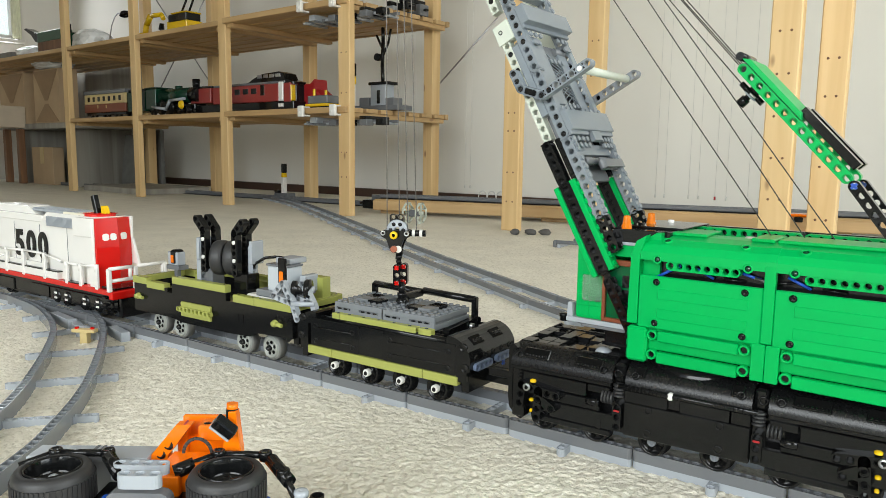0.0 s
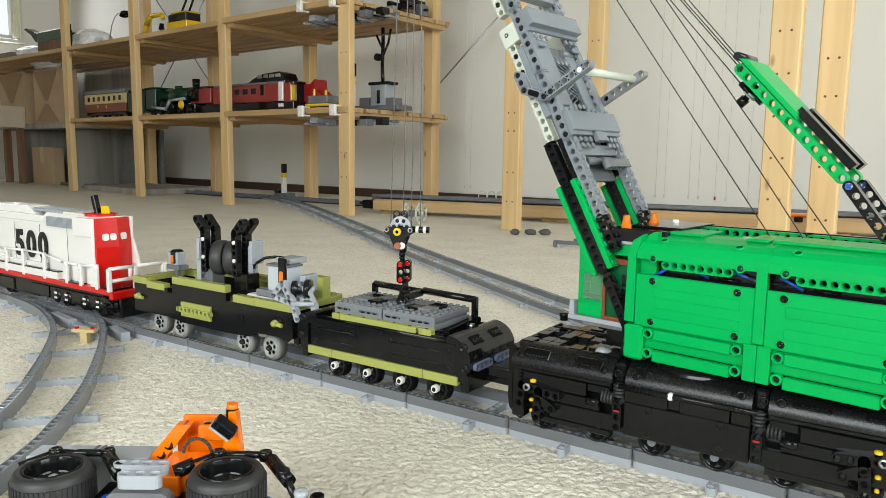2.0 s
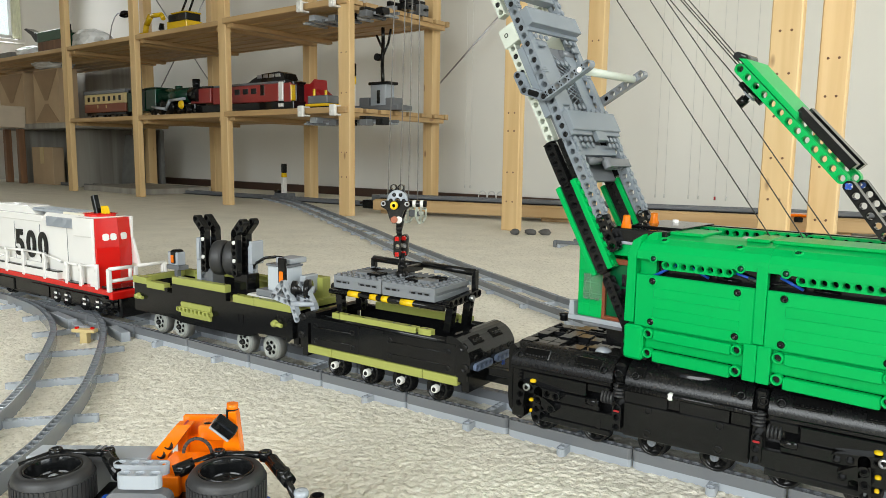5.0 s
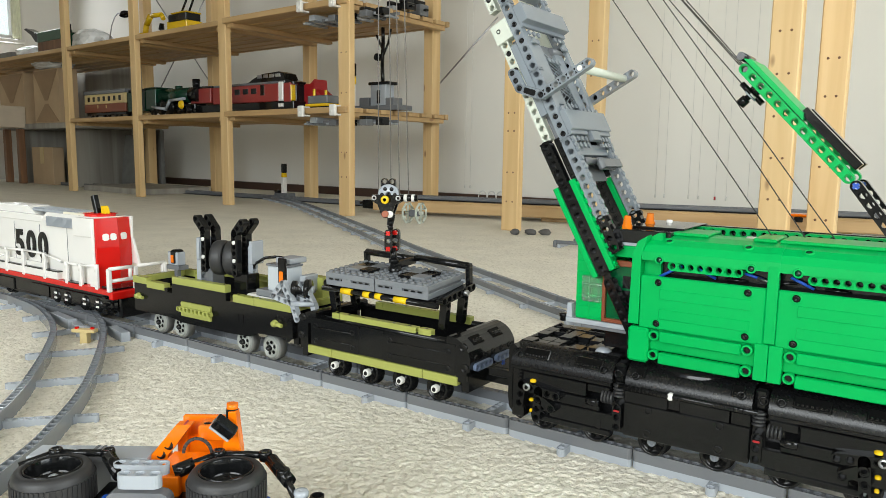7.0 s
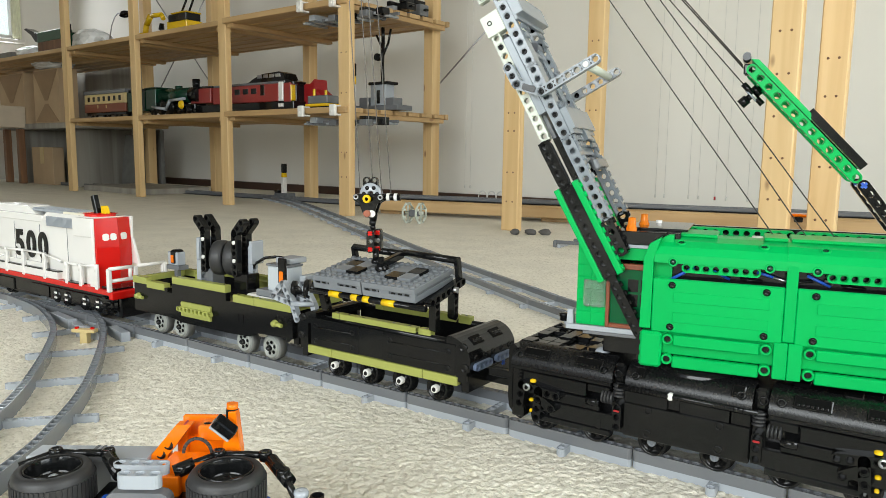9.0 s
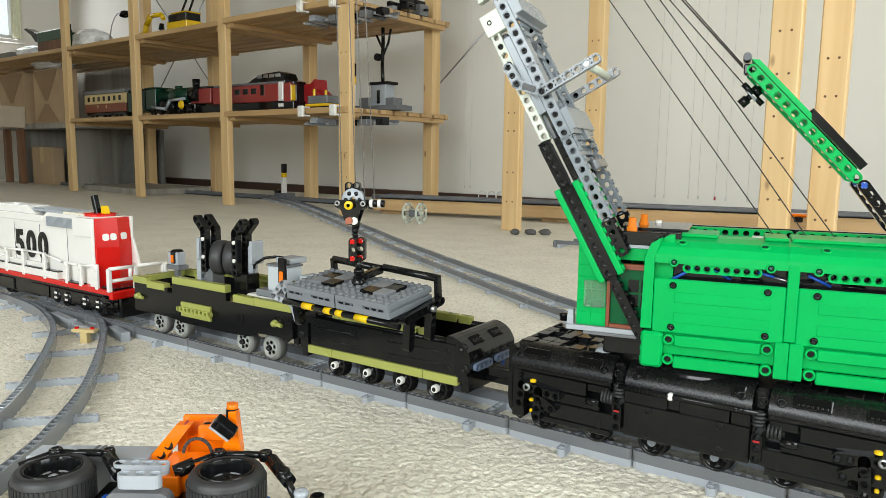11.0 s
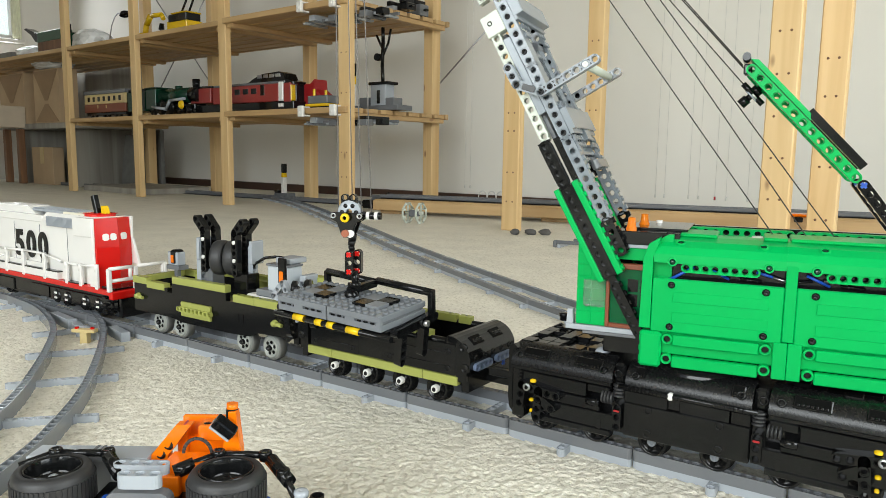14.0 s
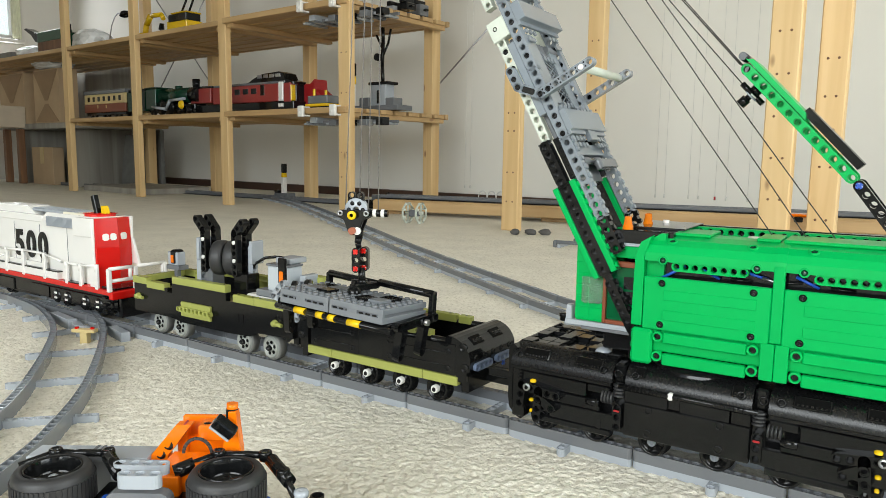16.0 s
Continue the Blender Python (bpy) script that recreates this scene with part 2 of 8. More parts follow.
def beam(bm, p0, p1, up, n, thick=0.0078, wide=0.0078, hole=0.0024, through=True):
    """A pierced building beam of n holes from the centre of its first hole p0 towards p1, holes along 'up' x length."""
    p0, p1 = Vector(p0), Vector(p1)
    L = (p1 - p0).normalized()
    H = Vector(up).normalized()
    H = (H - L * H.dot(L)).normalized()
    W = L.cross(H)
    R = wide / 2
    step = (p1 - p0).length / max(n - 1, 1)
    SEG = 16

    def P(c, a, b, h):
        return bm.verts.new(p0 + L * (c * step + a) + W * b + H * h)

    for c in range(n):
        out, inn = [], []
        for i in range(SEG):
            t = 2 * math.pi * i / SEG
            ca, sa = math.cos(t), math.sin(t)
            k = 1 / max(abs(ca), abs(sa))
            first, last = c == 0, c == n - 1
            if (first and ca < 0) or (last and ca > 0):
                a, b = ca * R, sa * R
            else:
                a, b = ca * k * (step / 2), sa * k * R
            out.append((a, b))
            inn.append((ca * hole, sa * hole))
        ends = []
        for h, rr in ((thick / 2, 1.28), (-thick / 2, 1.28)):
            O = [P(c, a, b, h) for a, b in out]
            I = [P(c, a * rr, b * rr, h) for a, b in inn]
            D = [P(c, a * 1.2, b * 1.2, h * 0.8) for a, b in inn]
            E2 = [P(c, a, b, h * 0.8) for a, b in inn]
            for i in range(SEG):
                j = (i + 1) % SEG
                for q in ((O[i], O[j], I[j], I[i]), (I[i], I[j], D[j], D[i]), (D[i], D[j], E2[j], E2[i])):
                    bm.faces.new(q if h > 0 else q[::-1])
            ends.append((O, E2))
        (Ot, Et), (Ob, Eb) = ends
        for i in range(SEG):
            j = (i + 1) % SEG
            bm.faces.new((Et[i], Et[j], Eb[j], Eb[i]))
            ca = math.cos(2 * math.pi * (i + 0.5) / SEG)
            inner = abs(ca) > 0.71 and not ((c == 0 and ca < 0) or (c == n - 1 and ca > 0))
            if not inner:
                bm.faces.new((Ot[j], Ot[i], Ob[i], Ob[j]))


def part(name, bm, mat, parent=None, label="", smooth=False):
    """Links a bmesh as one mesh object, under a thing or a part."""
    bmesh.ops.remove_doubles(bm, verts=bm.verts, dist=2e-6)
    bmesh.ops.recalc_face_normals(bm, faces=bm.faces)
    me = bpy.data.meshes.new(name)
    bm.to_mesh(me)
    bm.free()
    me.materials.append(mat)
    if smooth:
        for f in me.polygons:
            f.use_smooth = True
        me.set_sharp_from_angle(angle=radians(35))
    ob = new(name, me)
    if parent is not None:
        ob.parent = parent
    if label:
        ob["label"] = label
    return ob


def piece(name, mesh, parent, loc):
    ob = new(name, mesh)
    ob.parent = parent
    ob.location = loc
    return ob


def thing(name, loc=(0, 0, 0), label="", category="", group="", kind=""):
    ob = new(name)
    ob.empty_display_size = 0.02
    ob.location = loc
    return tagged(ob, label, category, group, kind)


def block(name, x0, x1, y0, y1, z0, z1, mat, parent=None, label="", bev=0.0004, m=None):
    bm = bmesh.new()
    box(bm, x0, x1, y0, y1, z0, z1, bev, m)
    return part(name, bm, mat, parent, label)


def polyline(points, step):
    """Points at even steps along a smooth curve through the given points, with headings."""
    P = [Vector((*q, 0)) for q in points]
    P = [P[0] * 2 - P[1]] + P + [P[-1] * 2 - P[-2]]
    fine = []
    for i in range(1, len(P) - 2):
        a, b, c, d = P[i - 1:i + 3]
        for k in range(40):
            t = k / 40
            fine.append(0.5 * ((2 * b) + (c - a) * t + (2 * a - 5 * b + 4 * c - d) * t * t + (3 * b - a - 3 * c + d) * t ** 3))
    fine.append(P[-2])
    out, need = [], 0.0
    for a, b in zip(fine, fine[1:]):
        l = (b - a).length
        while need <= l:
            out.append((a.lerp(b, need / l), (b - a).normalized()))
            need += step
        need -= l
    return out


# ---- the room ----
ROOM = Matrix.Translation((-1.98, 2.20, 0)) @ pose(0, 0, 0, 0, 0, -4)


def room(ob):
    ob.matrix_world = ROOM @ ob.matrix_basis
    return ob


def structure(name, bm, mat, label, turn=True):
    ob = part(name, bm, mat)
    tagged(ob, label, name.split("_")[0], kind="structure")
    return room(ob) if turn else ob


WALL_B, LEFT_A, RIGHT_A, NEAR_B, HIGH = 1.06, -4.55, 4.6, -4.7, 2.5


def build_room():
    # carpet: one sheet, with a field of fine tufts where the camera stands close
    bm = bmesh.new()
    box(bm, -7.5, 4.0, -3.6, 4.2, -0.08, 0.0)
    ground = part("floor", bm, MATS["carpet"])
    tagged(ground, "cream loop-pile carpet over the whole room", "carpet", kind="structure")
    # uneven pile in relief over the stretch before the camera: lumps of a few millimetres on soft swells
    rng = np.random.default_rng(4)
    table = rng.random((512, 512))

    def lumps(x, y, size):
        u, v = x / size, y / size
        i, j = np.floor(u).astype(int), np.floor(v).astype(int)
        fu, fv = u - i, v - j
        fu, fv = fu * fu * (3 - 2 * fu), fv * fv * (3 - 2 * fv)
        g = lambda p, q: table[p % 512, q % 512]
        return (g(i, j) * (1 - fu) + g(i + 1, j) * fu) * (1 - fv) + (g(i, j + 1) * (1 - fu) + g(i + 1, j + 1) * fu) * fv

    nr, na = 760, 440
    dist = 0.28 * np.exp(np.linspace(0, math.log(2.4 / 0.28), nr))[:, None]
    ang = np.linspace(-0.64, 0.64, na)[None, :] + math.atan2(-0.557, 0.82)
    x, y = dist * np.sin(ang), dist * np.cos(ang)
    z = 0.0017 * lumps(x, y, 0.0043) + 0.0013 * lumps(x + 7.3, y * 1.1, 0.0026) + 0.0006 * lumps(x, y + 3.1, 0.021)
    rim = np.minimum(np.minimum(np.arange(nr)[:, None], np.arange(nr)[::-1][:, None]), np.minimum(np.arange(na)[None, :], np.arange(na)[::-1][None, :]))
    z = z * np.clip(rim / 30.0, 0, 1) - 0.0006 + 0.0008 * np.clip(rim / 30.0, 0, 1)
    co = np.stack([x, y, z], axis=-1).reshape(-1, 3)
    k = (np.arange(nr - 1)[:, None] * na + np.arange(na - 1)[None, :]).ravel()
    quads = np.stack([k, k + na, k + na + 1, k + 1], axis=-1)
    me = bpy.data.meshes.new("carpet_tufts")
    me.vertices.add(len(co))
    me.vertices.foreach_set("co", co.ravel())
    me.loops.add(quads.size)
    me.loops.foreach_set("vertex_index", quads.ravel())
    me.polygons.add(len(quads))
    me.polygons.foreach_set("loop_start", np.arange(len(quads)) * 4)
    me.polygons.foreach_set("use_smooth", np.ones(len(quads), dtype=bool))
    me.update(calc_edges=True)
    me.materials.append(MATS["carpet"])
    tuft = new("carpet_tufts", me)
    tagged(tuft, "uneven cream carpet pile in low lumps", "carpet", kind="stuff")

    def wall(name, boxes, label="plain warm white painted plaster wall"):
        b = bmesh.new()
        for q in boxes:
            box(b, *q)
        return structure(name, b, PLASTER, label)

    wall("wall_north", [(LEFT_A - 0.15, RIGHT_A + 0.15, WALL_B, WALL_B + 0.15, 0, HIGH)])
    # west wall with a window opening
    A, B = LEFT_A - 0.15, LEFT_A
    wall("wall_west", [(A, B, NEAR_B, -0.10, 0, HIGH), (A, B, 0.62, WALL_B, 0, HIGH), (A, B, -0.10, 0.62, 0, 1.16), (A, B, -0.10, 0.62, 2.0, HIGH)])
    # east wall, window
    A, B = RIGHT_A, RIGHT_A + 0.15
    wall("wall_east", [(A, B, NEAR_B, -2.9, 0, HIGH), (A, B, -0.5, WALL_B, 0, HIGH), (A, B, -2.9, -0.5, 0, 0.5), (A, B, -2.9, -0.5, 1.9, HIGH)])
    # south wall, window
    A, B = NEAR_B - 0.15, NEAR_B
    wall("wall_south", [(LEFT_A - 0.15, 0.2, A, B, 0, HIGH), (3.2, RIGHT_A + 0.15, A, B, 0, HIGH), (0.2, 3.2, A, B, 0, 0.5), (0.2, 3.2, A, B, 1.9, HIGH)])
    # ceiling out of view, its tone lowered to hold down bounced light
    b = bmesh.new()
    box(b, LEFT_A - 0.15, RIGHT_A + 0.15, NEAR_B - 0.15, WALL_B + 0.15, HIGH, HIGH + 0.1)
    structure("ceiling", b, CEILPAINT, "unseen ceiling, toned down to limit bounced light")
    b = bmesh.new()
    box(b, LEFT_A, RIGHT_A, WALL_B - 0.016, WALL_B - 0.002, 0.0, 0.05, 0.003)
    structure("baseboard", b, SKIRT, "dark brown wooden baseboard along the wall")
    # the white-framed window far on the left
    win = thing("window_1", label="white framed window with bright daylight behind", category="window", kind="structure")
    for n, q in (("window_frame", (-0.095, -0.05, 1.16, 2.0)), ("window_frame", (0.57, 0.615, 1.16, 2.0)), ("window_frame", (-0.05, 0.57, 1.16, 1.20)), ("window_frame", (-0.05, 0.57, 1.94, 2.0))):
        block(n, LEFT_A - 0.1, LEFT_A - 0.03, q[0], q[1], q[2], q[3], WHITE, win, bev=0.004)
    block("window_sill", LEFT_A - 0.1, LEFT_A + 0.06, -0.12, 0.64, 1.13, 1.16, WHITE, win, bev=0.004)
    p = block("pane", LEFT_A - 0.07, LEFT_A - 0.064, -0.05, 0.57, 1.20, 1.94, GLASS, win, bev=0)
    p.visible_shadow = False
    room(win)
    # bright overcast distance outside the window
    b = bmesh.new()
    box(b, LEFT_A - 1.52, LEFT_A - 1.5, -1.4, 2.2, 0.0, 3.4)
    glow = bpy.data.materials.new("overcast_glow")
    glow.use_nodes = True
    g = glow.node_tree.nodes["Principled BSDF"]
    g.inputs["Base Color"].default_value = (0.8, 0.85, 0.8, 1)
    g.inputs["Emission Color"].default_value = (0.93, 1.0, 0.96, 1)
    g.inputs["Emission Strength"].default_value = 1.1
    structure("backdrop", b, glow, "bright white overcast distance outside the window")


def post(a, b, w=0.055, d=0.06, h=2.0, label="planed pine post of the shelving, knotty"):
    ob = block("shelf_post", -w / 2, w / 2, -d / 2, d / 2, 0, h, PINE, bev=0.003)
    ob.location = (a, b, 0)
    tagged(ob, label, "post", "shelving posts")
    return room(ob)


def shelf(a0, a1, b0, b1, z, label):
    """A slatted shelf: front and back rails, cross bearers and boards with gaps."""
    sh = thing("shelf", (0, 0, 0), label, "shelf", "slatted shelves")
    block("front_rail", a0, a1, b0, b0 + 0.022, z - 0.024, z, PINE_X, sh, bev=0.002)
    block("back_rail", a0, a1, b1 - 0.022, b1, z - 0.024, z, PINE_X, sh, bev=0.002)
    n = 1
    for i in range(n + 1):
        x = a0 + 0.03 + (a1 - a0 - 0.06) * i / n
        block("bearer", x - 0.02, x + 0.02, b0 + 0.022, b1 - 0.022, z - 0.042, z - 0.0215, PINE_Y, sh, bev=0.002)
    k = round((b1 - b0 - 0.044) / 0.085)
    w = (b1 - b0 - 0.044) / k
    for i in range(k):
        y = b0 + 0.022 + w * i
        block("slat", a0 + 0.002, a1 - 0.002, y + 0.009, y + w - 0.009, z - 0.021, z - 0.003, PINE_X, sh, bev=0.001)
    return room(sh)


SHELF_MID, SHELF_TOP = 0.445, 0.872


def build_shelving():
    for a, b, w in ((-2.470, 0.045, 0.062), (-1.672, 0.045, 0.055), (-0.852, 0.04, 0.058), (-0.026, 0.035, 0.066), (0.783, 0.035, 0.066)):
        post(a, b, w, 0.032)
    for a in (-2.63, -1.85, -0.955, -0.09):
        post(a, 0.66, 0.055, label="planed pine rear post of the shelving")
    post(1.678, -0.165, 0.069, 0.035, label="pale pine board post with pairs of drilled holes")
    post(1.768, -0.075, 0.065, 0.035, label="pale pine board post with pairs of drilled holes")
    post(0.942, 0.32, 0.062, 0.04, label="planed pine rear post with drilled holes")
    for z, nm in ((SHELF_MID, "middle"), (SHELF_TOP, "upper")):
        lab = "slatted pine shelf carrying model trains" if z == SHELF_MID else "slatted pine shelf with models on top"
        shelf(-2.435, -1.697, 0.03, 0.68, z, lab)
        shelf(-1.640, -0.883, 0.03, 0.68, z, lab)
        shelf(-0.822, -0.001, 0.005, 0.68, z, lab)
    shelf(-4.3, -2.497, 0.03, 0.68, SHELF_TOP, "slatted pine shelf with models on top")


build_room()
build_shelving()


# ---- tracks ----
def rail_mesh(length, h, w, mat):
    """One straight rail brick: a low pierced beam with a row of round holes in its top."""
    bm = bmesh.new()
    n = round(length / S)
    beam(bm, (-(n - 1) * S / 2, 0, h / 2), ((n - 1) * S / 2, 0, h / 2), (0, 0, 1), n, h, w)
    for v in bm.verts:
        v.co.x *= length / (n * S)
    me = bpy.data.meshes.new("rail")
    bmesh.ops.recalc_face_normals(bm, faces=bm.faces)
    bm.to_mesh(me)
    bm.free()
    me.materials.append(mat)
    return me


GAUGE = 0.060


def track(name, centre, label, brick, ties_every, z0=0.0, phase=0.0, tie_len=0.096, tie_at=None, gauge=GAUGE, flex=False, tie_from=0.0):
    """A brick-built track along a smooth centre line: dark top rails on pale lower beams, with pale cross ties."""
    tr = thing(name, label=label, category="track", kind="structure")
    top = rail_mesh(brick - 0.0006, 0.0095, 0.0078, DGREY)
    low = rail_mesh(brick - 0.0006, 0.009, 0.0078, GREY)
    tb = bmesh.new()
    n = round(tie_len / S)
    beam(tb, (0, -(n - 1) * S / 2, 0), (0, (n - 1) * S / 2, 0), (0, 0, 1), n, 0.0078, 0.0078)
    tie = bpy.data.meshes.new("tie")
    bmesh.ops.recalc_face_normals(tb, faces=tb.faces)
    tb.to_mesh(tie)
    tb.free()
    tie.materials.append(GREY)
    if flex:
        cb = bmesh.new()
        box(cb, -brick * 0.52, brick * 0.52, -0.0041, 0.0041, -0.0085, -0.0020, 0.0)
        for w in (-1, 1):
            box(cb, -brick * 0.52, brick * 0.52, *sorted((w * 0.0041, w * 0.0031)), -0.0020, 0.0096, 0.0)
        box(cb, -0.0012, 0.0012, -0.0031, 0.0031, -0.0020, 0.0093, 0.0)
        chain = bpy.data.meshes.new("rail_chain")
        bmesh.ops.recalc_face_normals(cb, faces=cb.faces)
        cb.to_mesh(chain)
        cb.free()
        chain.materials.append(MGREY)
    for side in (-1, 1):
        off = []
        for q, d in polyline(centre, 0.004):
            off.append(q + Vector((-d.y, d.x, 0)) * side * gauge / 2)
        need, acc = brick * phase, 0.0
        # walk the offset curve in steps of one brick
        marks, pos = [], []
        for a, b in zip(off, off[1:]):
            l = (b - a).length
            while need <= acc + l:
                marks.append(a.lerp(b, (need - acc) / max(l, 1e-9)))
                need += brick
            acc += l
        for a, b in zip(marks, marks[1:]):
            ang = math.atan2(b.y - a.y, b.x - a.x)
            for nm, me, z in ((("rail_chain", chain, z0 + 0.0085),) if flex else (("rail", top, z0 + 0.0085), ("rail_base", low, z0 - 0.0005))):
                ob = piece(nm, me, tr, (*((a + b) / 2).xy, z))
                ob.rotation_euler = (0, 0, ang)
    lead = round(tie_from / 0.002)
    where = polyline(centre, 0.002)[lead::round(ties_every / 0.002)] if tie_at is None else [(Vector((x, centre[0][1], 0)), Vector((1, 0, 0))) for x in tie_at]
    for q, d in where:
        ob = piece("tie", tie, tr, (q.x, q.y, z0 + 0.0045))
        ob.rotation_euler = (0, 0, math.atan2(d.y, d.x))
    return tr


TRACK_Y = 0.592
track("railway_track", [(-1.95, TRACK_Y), (-1.0, TRACK_Y), (-0.3, TRACK_Y), (0.75, TRACK_Y)], "straight brick-built toy railway track, dark grey rails on light grey beams", 0.1175, 0.1175,
      tie_at=[-1.55, -1.43, -1.31, -1.19, -1.07, -0.949, -0.829, -0.708, -0.587, -0.467, -0.343, -0.246, -0.121, 0.0, 0.12])
track("branch_track", [(-0.40, -0.04), (-0.50, 0.10), (-0.588, 0.221), (-0.632, 0.2755), (-0.726, 0.3626), (-0.879, 0.471), (-0.99, 0.532), (-1.12, 0.575), (-1.25, 0.592)],
      "curved brick-built toy track branching off the main line", 0.0098, 0.122, flex=True, tie_len=0.112, tie_from=0.088)
track("far_track", [(-3.1, 2.78), (-2.5, 2.45), (-1.687, 1.89), (-1.117, 1.481), (-0.685, 1.195), (-0.42, 1.03), (-0.1, 0.88), (0.4, 0.8)], "brick-built toy track curving away over the carpet to the shelves", 0.128, 0.128)


# ---- the crane: carriage ----
PIVOT = (-0.1415, 0.5935, 0.0)
CX = -0.1422
NEAR, FAR = 0.540, 0.644


# near-black that stands in for the shade inside holes and pockets
RECESS_SHADE = material("painted_recess_shade", (0.002, 0.002, 0.002), 0.6, spec=0.1)


def wheel(parent, x, y, z, r, out, hub=GREY, spokes=6, mat=DARK, width=0.010):
    """A flanged toy wheel facing out (-1: towards the near side), with flat discs painted dark as shaded holes and a
    hub pin.
    """
    bm = bmesh.new()
    d = Vector((0, out, 0))
    c = Vector((x, y, z))
    lathe(bm, c, d, [(0.0, -width), (r * 1.12, -width), (r * 1.12, -width + 0.002), (r, -width + 0.003), (r, -0.0006), (r - 0.0006, 0), (r * 0.82, 0), (r * 0.78, -0.0015), (r * 0.34, -0.0015), (r * 0.32, 0.0), (0.0, 0.0)], 28)
    w = part("wheel", bm, mat, parent)
    bm = bmesh.new()
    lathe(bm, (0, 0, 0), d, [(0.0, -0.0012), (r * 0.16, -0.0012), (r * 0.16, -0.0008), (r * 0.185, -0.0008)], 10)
    first = part("hole", bm, RECESS_SHADE, w)
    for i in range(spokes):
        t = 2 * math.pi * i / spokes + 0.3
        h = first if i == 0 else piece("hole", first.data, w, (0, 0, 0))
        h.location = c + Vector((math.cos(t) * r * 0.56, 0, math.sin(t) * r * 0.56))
    bm = bmesh.new()
    lathe(bm, c, d, [(0.0034, 0.0), (0.0034, 0.0026), (0.0029, 0.003), (0.0019, 0.003), (0.0018, 0.0012), (0, 0.0012)], 14)
    part("hub", bm, hub, w, "light grey hub bush")
    return w


def crane_carriage():
    cr = thing("crane_carriage", label="glossy black brick-built railway crane carriage standing on the track", category="crane carriage")
    # core and deck
    block("chassis", CX - 0.146, CX + 0.146, NEAR + 0.012, FAR - 0.012, 0.036, 0.088, DARK, cr)
    rnd = random.Random(11)
    # deck tiles, dusty, with gaps and low steps
    for xa in (CX - 0.150, CX + 0.058):
        for i in range(8):
            for j in range(6):
                x0, y0 = xa + i * 0.0115, 0.557 + j * 0.0148
                h = rnd.choice((0.0, 0.0, 0.0004, 0.0014, -0.0016, -0.0040))
                block("deck_tile", x0, x0 + 0.0110, y0, y0 + 0.0142, 0.0865, 0.0941 + h, BLACK, cr, bev=0.0004)
    block("deck_rail", CX - 0.151, CX - 0.147, 0.560, 0.640, 0.0925, 0.0952, BLACK, cr, bev=0.0015)
    bm = bmesh.new()
    lathe(bm, (CX - 0.147, 0.640, 0.098), (0, 0, 1), [(0.0042, 0), (0.0042, 0.004), (0.005, 0.0045), (0.005, 0.007), (0.003, 0.0076), (0, 0.0076)], 14)
    part("deck_knob", bm, BLACK, cr)
    bm = bmesh.new()
    lathe(bm, (CX - 0.078, 0.5700, 0.0915), (0, 0, 1), [(0.0070, 0), (0.0070, 0.0022), (0.0060, 0.0040), (0.0036, 0.0054), (0, 0.0058)], 18)
    part("deck_dome", bm, GREY, cr, "light grey round dome cap")
    bm = bmesh.new()
    lathe(bm, (CX, 0.590, 0.088), (0, 0, 1), [(0.044, 0), (0.044, 0.009), (0, 0.009)], 40)
    part("turntable", bm, BLACK, cr)
    # rounded shoulder panels along both sides, with pockets painted dark as if sunk
    arc = [math.radians(9 * q) for q in range(11)]
    prof = [(0.020 - 0.020 * math.sin(t), 0.0770 + 0.0178 * math.cos(t)) for t in arc] + [(0.003, 0.0770), (0.006, 0.084), (0.012, 0.089), (0.02, 0.091)]
    for k, (x0, x1, pockets) in enumerate(((CX - 0.1505, CX - 0.0585, (CX - 0.128, CX - 0.080)), (CX - 0.0475, CX + 0.0475, (CX - 0.037, CX + 0.037)), (CX + 0.0585, CX + 0.1505, (CX + 0.086, CX + 0.131)))):
        for side in (-1, 1):
            bm = bmesh.new()
            yy = NEAR if side < 0 else FAR
            extrude(bm, [(a, b) for a, b in prof], (x0, yy, 0), (0, -side, 0), (0, 0, 1), (1, 0, 0), x1 - x0)
            sh = part("shoulder_panel", bm, SATIN, cr, smooth=True)
            if side < 0:
                for px in pockets:
                    big = k != 1
                    w = 0.011 if big else 0.0035
                    bm = bmesh.new()
                    m = Matrix.Translation((px, NEAR + 0.0046, 0.0886)) @ pose(0, 0, 0, 48)
                    box(bm, -w - 0.0014, w + 0.0014, -0.0050, 0.0050, -0.001, 0.0009, 0.0007, m)
                    rim = part("pocket_rim", bm, BLACK, sh)
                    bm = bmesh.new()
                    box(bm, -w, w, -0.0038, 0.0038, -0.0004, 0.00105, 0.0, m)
                    part("pocket", bm, RECESS_SHADE, sh)
                    bm = bmesh.new()
                    n = 7 if big else 2
                    for i in range(n):
                        xx = -w + 0.002 + (2 * w - 0.004) * i / max(n - 1, 1)
                        box(bm, xx - 0.0011, xx + 0.0011, -0.0036, -0.0016, 0.0009, 0.0015, 0.0003, m)
                    part("pocket_ridge", bm, BLACK, sh)
                for px in (x0 + 0.008, x1 - 0.008):
                    bm = bmesh.new()
                    pip(bm, (px, NEAR + 0.0012, 0.0866), (0, -1, 0.55), 0.0024)
                    part("pin", bm, BLACK, sh)

    def side(name, x0, x1, z0, z1, proud=0.0, mat=BLACK, bev=0.0006, thick=0.006):
        return block(name, x0, x1, NEAR - proud, NEAR - proud + thick, z0, z1, mat, cr, bev=bev)

    # middle side plates
    side("side_panel", CX - 0.0475, CX + 0.0475, 0.0365, 0.0635)
    side("side_panel", CX - 0.0475, CX - 0.0135, 0.0642, 0.0738, 0.0003)
